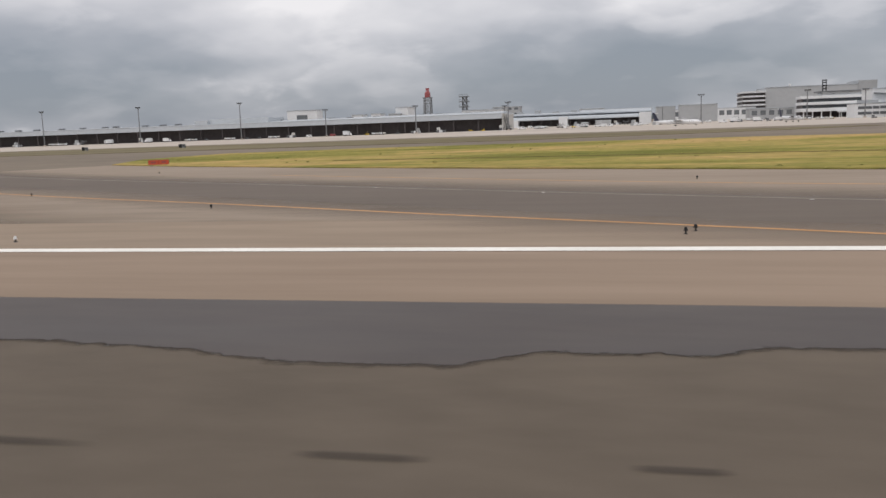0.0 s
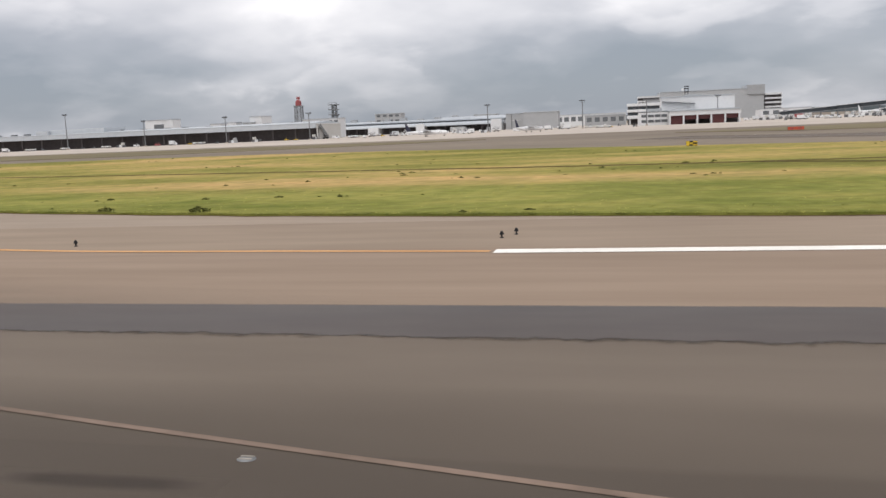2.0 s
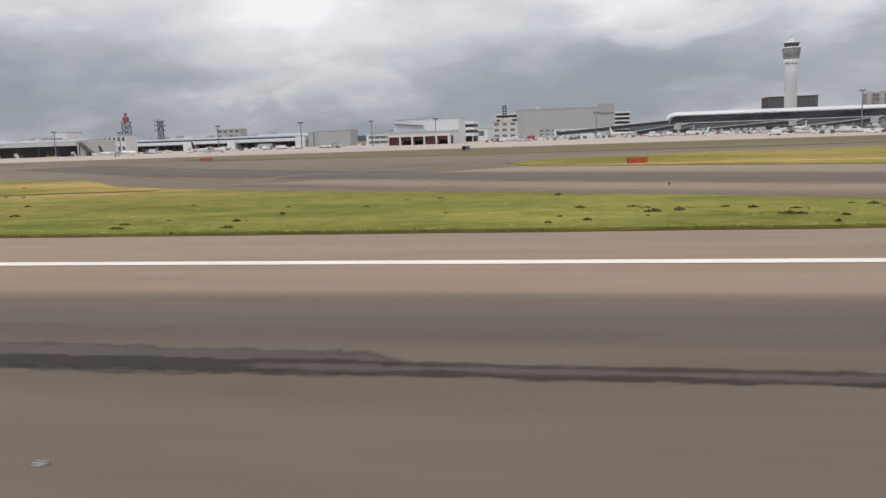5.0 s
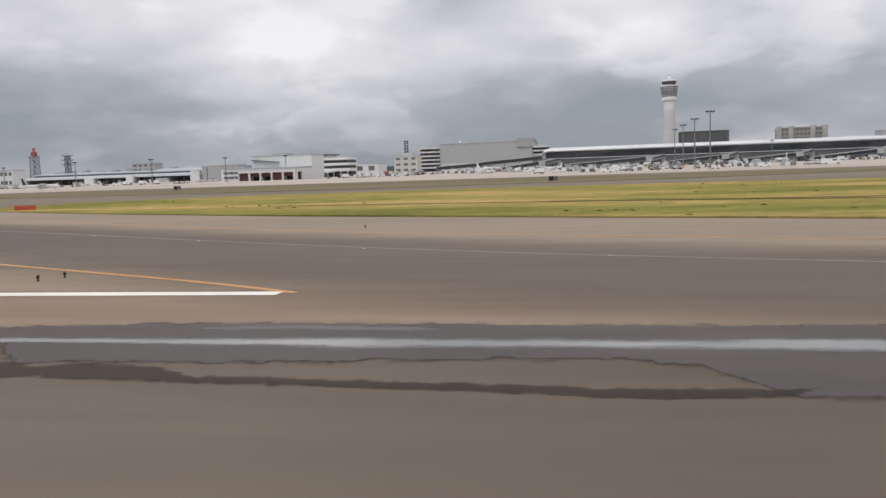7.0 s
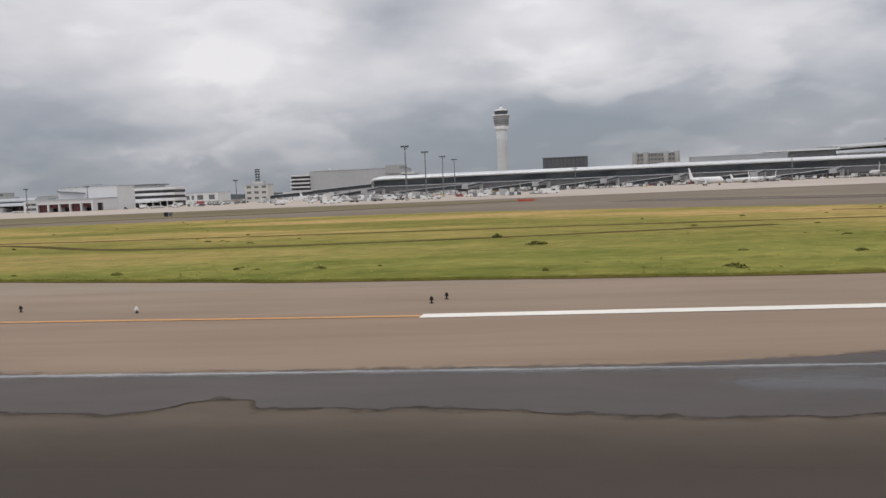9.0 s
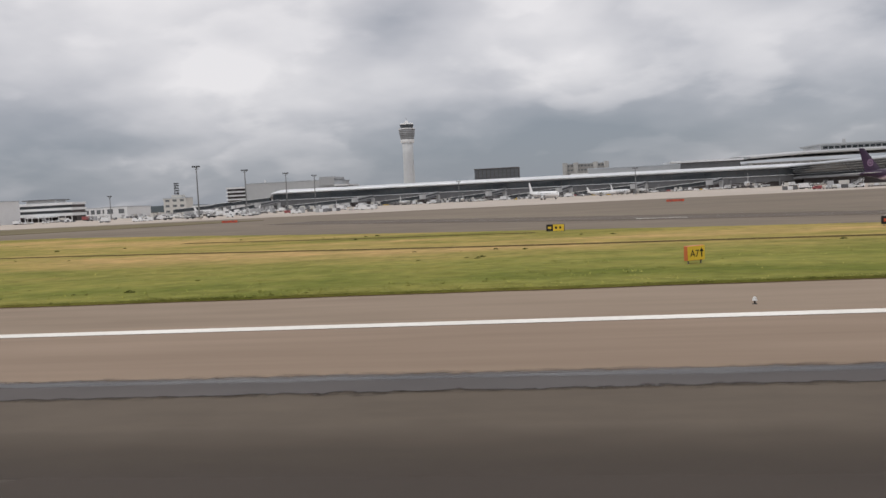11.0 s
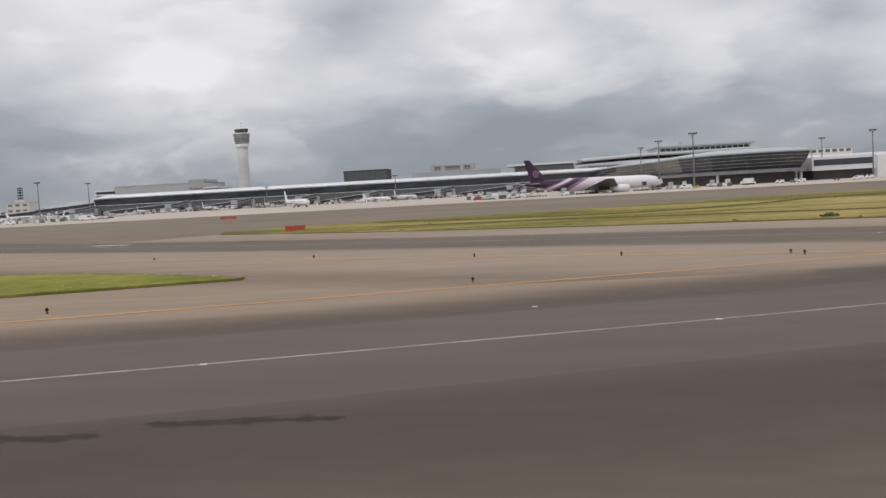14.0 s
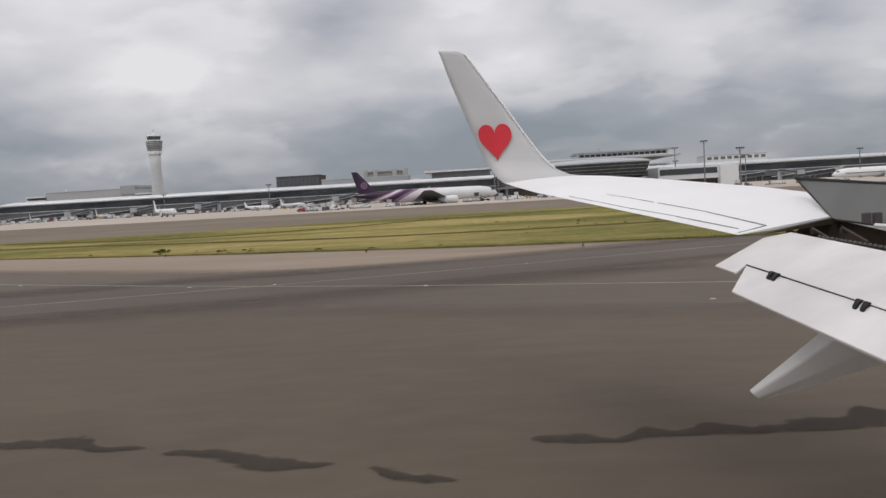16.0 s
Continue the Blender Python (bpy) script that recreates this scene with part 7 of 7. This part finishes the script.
fire_truck.matrix_basis = pose(142.4, 374, 0.012)
bus = van("long white crew bus standing on the apron", "plane_white", 1.75, 6.6, "minibus")
bus.matrix_basis = pose(248.2, 280, 0.012)
bus = van("long white crew bus standing on the apron", "plane_white", 1.6, 5.4, "minibus")
bus.matrix_basis = pose(304.0, 258, 0.012)

# ---- the aircraft wing beside which the roll ends ----
EYE = Vector((484.86, 0.07, 2.67))
aw = thing("aircraft_wing", "white swept airliner wing with raised winglet and lowered flaps", "aircraft wing", at=EYE)


def airfoil(le, te, thick, up=Vector((0, 0, 1)), n=7, droop=0.0):
    le, te = Vector(le), Vector(te)
    top, low = [], []
    for i in range(n):
        f = i / (n - 1)
        p = le + (te - le) * f
        t = thick * (2.6 * math.sqrt(f) * (1 - f) + 0.02)
        top.append(p + up * t * 0.62 - Vector((0, 0, droop * f * f)))
        low.append(p - up * t * 0.38 - Vector((0, 0, droop * f * f)))
    return top + low[::-1]


def plane_z(y):
    return 0.09 - (9.7 - y) * 0.105


# main box: span stations with leading and trailing edges
bm = bmesh.new()
inner = [airfoil((le, y, plane_z(y)), (te, y, plane_z(y)), 0.17) for y, le, te in ((1.9, 4.9, 3.0), (3.2, 4.35, 2.75), (4.4, 3.85, 2.52), (5.78, 3.28, 2.30))]
loft(bm, inner)
part("wing_box", bm, "wing_white", aw, smooth=False)
bm = bmesh.new()
outer = [airfoil((3.05, 6.25, plane_z(6.25)), (1.537, 5.38, plane_z(5.38)), 0.035)]
outer += [airfoil((le, y, plane_z(y)), (te, y, plane_z(y)), th) for y, le, te, th in ((6.34, 3.02, 1.201, 0.085), (7.35, 2.62, 0.843, 0.11), (8.5, 1.95, 0.435, 0.11), (9.3, 1.46, 0.226, 0.09), (9.62, 1.22, 0.16, 0.07))]
loft(bm, outer)
part("outer_wing", bm, "wing_white", aw, smooth=False)
# Added dark plate paints shade over the panel's inner end.
bm = bmesh.new()
loft(bm, [airfoil((3.05 + d, 6.25 - d, plane_z(6.25) - 0.01), (1.66 + d, 5.42 - d, plane_z(5.38) - 0.005), 0.045) for d in (0.004, 0.03)])
part("end_shade", bm, "mechanism", aw, "dark plate for the shaded inner end of the outer panel")
# winglet, blended up from the tip: trailing and leading edge from root to tip
bm = bmesh.new()
rows = []
for k, (y, te, tz, le, lz) in enumerate(((9.62, 0.16, 0.075, 1.22, 0.083), (9.74, 0.075, 0.151, 0.932, 0.134), (9.83, -0.01, 0.276, 0.749, 0.225), (9.87, -0.071, 0.373, 0.627, 0.345), (9.90, -0.175, 0.665, 0.431, 0.621),
                                         (9.92, -0.28, 0.937, 0.248, 0.904), (9.95, -0.409, 1.278, 0.015, 1.25), (9.98, -0.495, 1.551, -0.17, 1.53), (9.995, -0.53, 1.655, -0.238, 1.625), (10.0, -0.542, 1.683, -0.30, 1.662))):
    tilt = min(1.0, k / 3.0) * radians(84)
    rows.append(airfoil((le, y, lz), (te, y, tz), 0.06 if k < 2 else 0.042 - 0.003 * k, Vector((0, -math.sin(tilt), math.cos(tilt)))))
loft(bm, rows)
part("winglet", bm, "winglet", aw, "pale grey upturned winglet", True)
# Thin white tube stands for the highlight along the leading edge.
bm = bmesh.new()
edge = smooth_line([(0.752, 9.83, 0.225), (0.630, 9.87, 0.345), (0.434, 9.90, 0.621), (0.251, 9.92, 0.904), (0.018, 9.95, 1.25), (-0.167, 9.98, 1.53), (-0.235, 9.995, 1.625)], 5)
loft(bm, [[(x + 0.004 + 0.013 * math.cos(a), y + 0.013 * math.sin(a), z) for a in (0.0, 1.047, 2.094, 3.142, 4.189, 5.236)] for x, y, z in edge])
part("edge_highlight", bm, "wing_white", aw, "white tube drawn as the leading edge's highlight", True)
# heart emblem on the inner face
bm = bmesh.new()
pts = []
for k in range(48):
    a = 2 * math.pi * k / 48
    pts.append((16 * math.sin(a) ** 3, 13 * math.cos(a) - 5 * math.cos(2 * a) - 2 * math.cos(3 * a) - math.cos(4 * a)))
loft(bm, [[(0.078 + 0.0121 * u - 0.0009 * v, y, 0.598 + 0.0150 * v) for u, v in pts] for y in (9.848, 9.842)])
bmesh.ops.recalc_face_normals(bm, faces=bm.faces[:])
bmesh.ops.triangulate(bm, faces=bm.faces[:])
part("heart_emblem", bm, "heart", aw, "red heart emblem")
# aileron and panel seams on the outer wing
STATIONS = ((5.38, 3.0, 1.537, 0.035), (6.34, 3.0, 1.201, 0.085), (7.35, 2.62, 0.843, 0.11), (8.5, 1.95, 0.435, 0.11))


def skin(y, f):
    """A point on the upper skin at span y and chord fraction f."""
    ys = [q[0] for q in STATIONS]
    le, te, th = (float(np.interp(y, ys, [q[k] for q in STATIONS])) for k in (1, 2, 3))
    k = min(5, int(f * 6))
    g0, g1 = k / 6, (k + 1) / 6
    h0, h1 = (th * (2.6 * math.sqrt(g) * (1 - g) + 0.02) * 0.62 for g in (g0, g1))
    return Vector((le + (te - le) * f, y, plane_z(y) + h0 + (h1 - h0) * (f - g0) * 6))


for (y0, f0), (y1, f1), w in (((7.68, 0.81), (7.25, 0.806), 0.005), ((7.22, 0.806), (6.98, 0.804), 0.011), ((6.92, 0.803), (6.40, 0.798), 0.012), ((6.40, 0.798), (5.60, 0.79), 0.008),
                              ((7.9, 0.955), (6.9, 0.952), 0.004), ((6.9, 0.952), (5.58, 0.915), 0.007), ((5.60, 0.79), (5.44, 0.975), 0.009)):
    bm = bmesh.new()
    rows = []
    for k in range(13):
        y, f = y0 + (y1 - y0) * k / 12, f0 + (f1 - f0) * k / 12
        p = skin(y, f)
        d = Vector((0.6, 1, 0)).normalized() * w / 2 if abs(f1 - f0) > 0.05 else Vector((1, 0.4, 0)).normalized() * w / 2
        rows.append([p + d + Vector((0, 0, 0.003)), p - d + Vector((0, 0, 0.003)), p - Vector((0, 0, 0.01))])
    loft(bm, rows)
    part("seam", bm, "wing_under", aw, "dark panel seam")


def panel(name, corners, thick, mat, label="", bevel=0.004):
    """A flat board through its corners, eased into one plane."""
    pts = [Vector(p) for p in corners]
    mid = sum(pts, Vector()) / len(pts)
    up = Vector()
    for p, q in zip(pts, pts[1:] + pts[:1]):
        up += (p - mid).cross(q - mid)
    up.normalize()
    pts = [p - up * (p - mid).dot(up) for p in pts]
    if up.z < 0:
        up = -up
    bm = bmesh.new()
    loft(bm, [pts, [p - up * thick for p in pts]])
    bmesh.ops.recalc_face_normals(bm, faces=bm.faces[:])
    bmesh.ops.bevel(bm, geom=bm.edges[:], offset=bevel, segments=1, affect="EDGES")
    return part(name, bm, mat, aw, label)


panel("spoiler", ((2.335, 6.607, -0.033), (2.512, 5.007, -0.115), (2.366, 4.724, -0.349), (2.275, 5.748, -0.320)), 0.03, "spoiler", "raised grey spoiler panel")
# Thin dark tubes line the spoiler's top and outboard edges.
for a, b, rad in (((2.335, 6.607, -0.033), (2.512, 5.007, -0.115), 0.011), ((2.335, 6.607, -0.036), (2.275, 5.748, -0.318), 0.006)):
    bm = bmesh.new()
    tube(bm, a, b, rad, rad, 6)
    part("dark_edge", bm, "rubber", aw, "dark line along the spoiler edge")
panel("fore_flap", ((1.327, 5.151, -0.526), (1.694, 5.382, -0.390), (1.833, 5.279, -0.357), (2.001, 3.999, -0.430), (1.656, 3.320, -0.603), (1.457, 4.952, -0.505), (1.364, 4.854, -0.544)), 0.012, "flap_white", "drooped white fore flap with faint grime", 0.003)
panel("aft_flap", ((1.46, 4.963, -0.513), (1.663, 3.332, -0.61), (1.471, 2.955, -0.736), (1.285, 4.66, -0.624)), 0.02, "flap_white", "drooped white aft flap with faint grime")
# forked hinges: two black straps lying over the aft flap, across its slot
F_A, F_B, F_D = Vector((1.46, 4.963, -0.513)), Vector((1.663, 3.332, -0.61)), Vector((1.285, 4.66, -0.624))
along, down = (F_B - F_A).normalized(), (F_D - F_A).normalized()
over = down.cross(along).normalized()
if over.z < 0:
    over = -over
for k, dist in enumerate((0.378, 1.218)):
    c = F_A + along * dist + over * 0.006
    hinge = None
    for s in (-1, 1):
        bm = bmesh.new()
        rows = []
        for d, lift, half in ((-0.010, 0.004, 0.024), (0.010, 0.012, 0.020), (0.045, 0.010, 0.015), (0.075, 0.004, 0.015), (0.088, -0.002, 0.012)):
            q = c + down * d + over * lift + along * (s * 0.030 - 0.42 * d)
            rows.append([q - along * half, q + along * half, q + along * half - over * 0.012, q - along * half - over * 0.012])
        loft(bm, rows)
        bmesh.ops.recalc_face_normals(bm, faces=bm.faces[:])
        if hinge is None:
            hinge = part("hinge", bm, "black", aw, "black forked flap hinge")
        else:
            part("strap", bm, "black", hinge)
    bm = bmesh.new()
    rows = [[c + down * d + along * (s * 0.020 - 0.42 * d) + over * o for s, o in ((-1, 0), (1, 0), (1, -0.01), (-1, -0.01))] for d in (0.0, 0.04 if k else 0.085)]
    loft(bm, rows)
    bmesh.ops.recalc_face_normals(bm, faces=bm.faces[:])
    part("bracket", bm, "black" if k == 0 else "wing_grey", hinge, "dull metal hinge bracket")
bm = bmesh.new()
tube(bm, (1.460, 4.963, -0.513), (1.663, 3.332, -0.610), 0.007, 0.007, 6)
part("flap_gap", bm, "black", aw, "dark slot between the flaps")
# flap track fairing: a ridged pod that tapers to a blunt tail
bm = bmesh.new()
ridge = (((1.393, 4.700, -1.212), 0.05, 0.06), ((1.573, 4.420, -0.981), 0.12, 0.16), ((1.697, 4.150, -0.774), 0.16, 0.24), ((1.86, 3.80, -0.62), 0.17, 0.25))
rings = []
for (x, y, z), across, deep in ridge:
    rings.append([(x, y, z), (x - 0.01, y + across * 0.85, z + across * 0.22), (x + 0.06, y + across * 1.5, z - deep * 0.2), (x + deep * 0.75, y + across, z - deep * 0.62), (x + deep * 0.8, y + 0.01, z - deep * 0.72), (x + deep * 0.42, y - 0.012, z - deep * 0.38)])
loft(bm, rings)
bmesh.ops.recalc_face_normals(bm, faces=bm.faces[:])
bmesh.ops.bevel(bm, geom=bm.edges[:], offset=0.006, segments=1, affect="EDGES")
part("flap_fairing", bm, "fairing", aw, "pale grey pointed flap track fairing")
panel("rear_spar", ((1.807, 6.0, -0.44), (2.373, 6.0, -0.365), (2.652, 5.3, -0.316), (2.647, 5.3, -0.608), (2.077, 6.0, -0.521)), 0.02, "mechanism", "greasy brown rear spar behind the flap")
bm = bmesh.new()
for k in range(15):
    f = k / 14
    box(bm, 1.97 + 0.073 * f - 0.006, 1.97 + 0.073 * f + 0.006, 5.2 - 0.7 * f - 0.012, 5.2 - 0.7 * f + 0.012, -0.392 - 0.023 * f, -0.381 - 0.023 * f)
part("drive_chain", bm, "steel", aw, "row of worn metal teeth along the flap bay")
for x in (2.205, 2.268):
    bm = bmesh.new()
    box(bm, x, x + 0.048, 5.13, 5.17, -0.325, -0.255)
    bmesh.ops.bevel(bm, geom=bm.edges[:], offset=0.006, segments=1, affect="EDGES")
    part("latch", bm, "wall_dark", aw, "dark grey latch under the spoiler")
bm = bmesh.new()
tube(bm, (2.171, 4.9, -0.318), (2.21, 4.3, -0.322), 0.012, 0.012, 8)
part("actuator_rod", bm, "white", aw, "white actuator rod")
bm = bmesh.new()
for x, y in ((1.93, 5.62), (2.06, 5.55), (2.22, 5.48)):
    tube(bm, (x, y, -0.36), (x + 0.05, y - 0.25, -0.44), 0.011, 0.009, 8)
    box(bm, x - 0.012, x + 0.018, y - 0.03, y + 0.012, -0.395, -0.365)
part("flap_linkage", bm, "mechanism", aw, "greasy brown flap linkage")

# main gear leg under the wing root
bm = bmesh.new()
tube(bm, (3.6, 2.2, -1.85), (3.6, 2.2, plane_z(2.2)), 0.09, 0.11, 10)
tube(bm, (3.6, 2.2, -1.2), (3.2, 2.6, plane_z(2.6)), 0.045, 0.045, 8)
gear_leg = part("landing_gear", bm, "alloy", aw, "bare metal main gear leg")
for s in (-1, 1):
    bm = bmesh.new()
    tube(bm, (3.6, 2.2 + s * 0.12, -1.905), (3.6, 2.2 + s * 0.34, -1.905), 0.335, 0.335, 20)
    part("tyre", bm, "rubber", gear_leg)
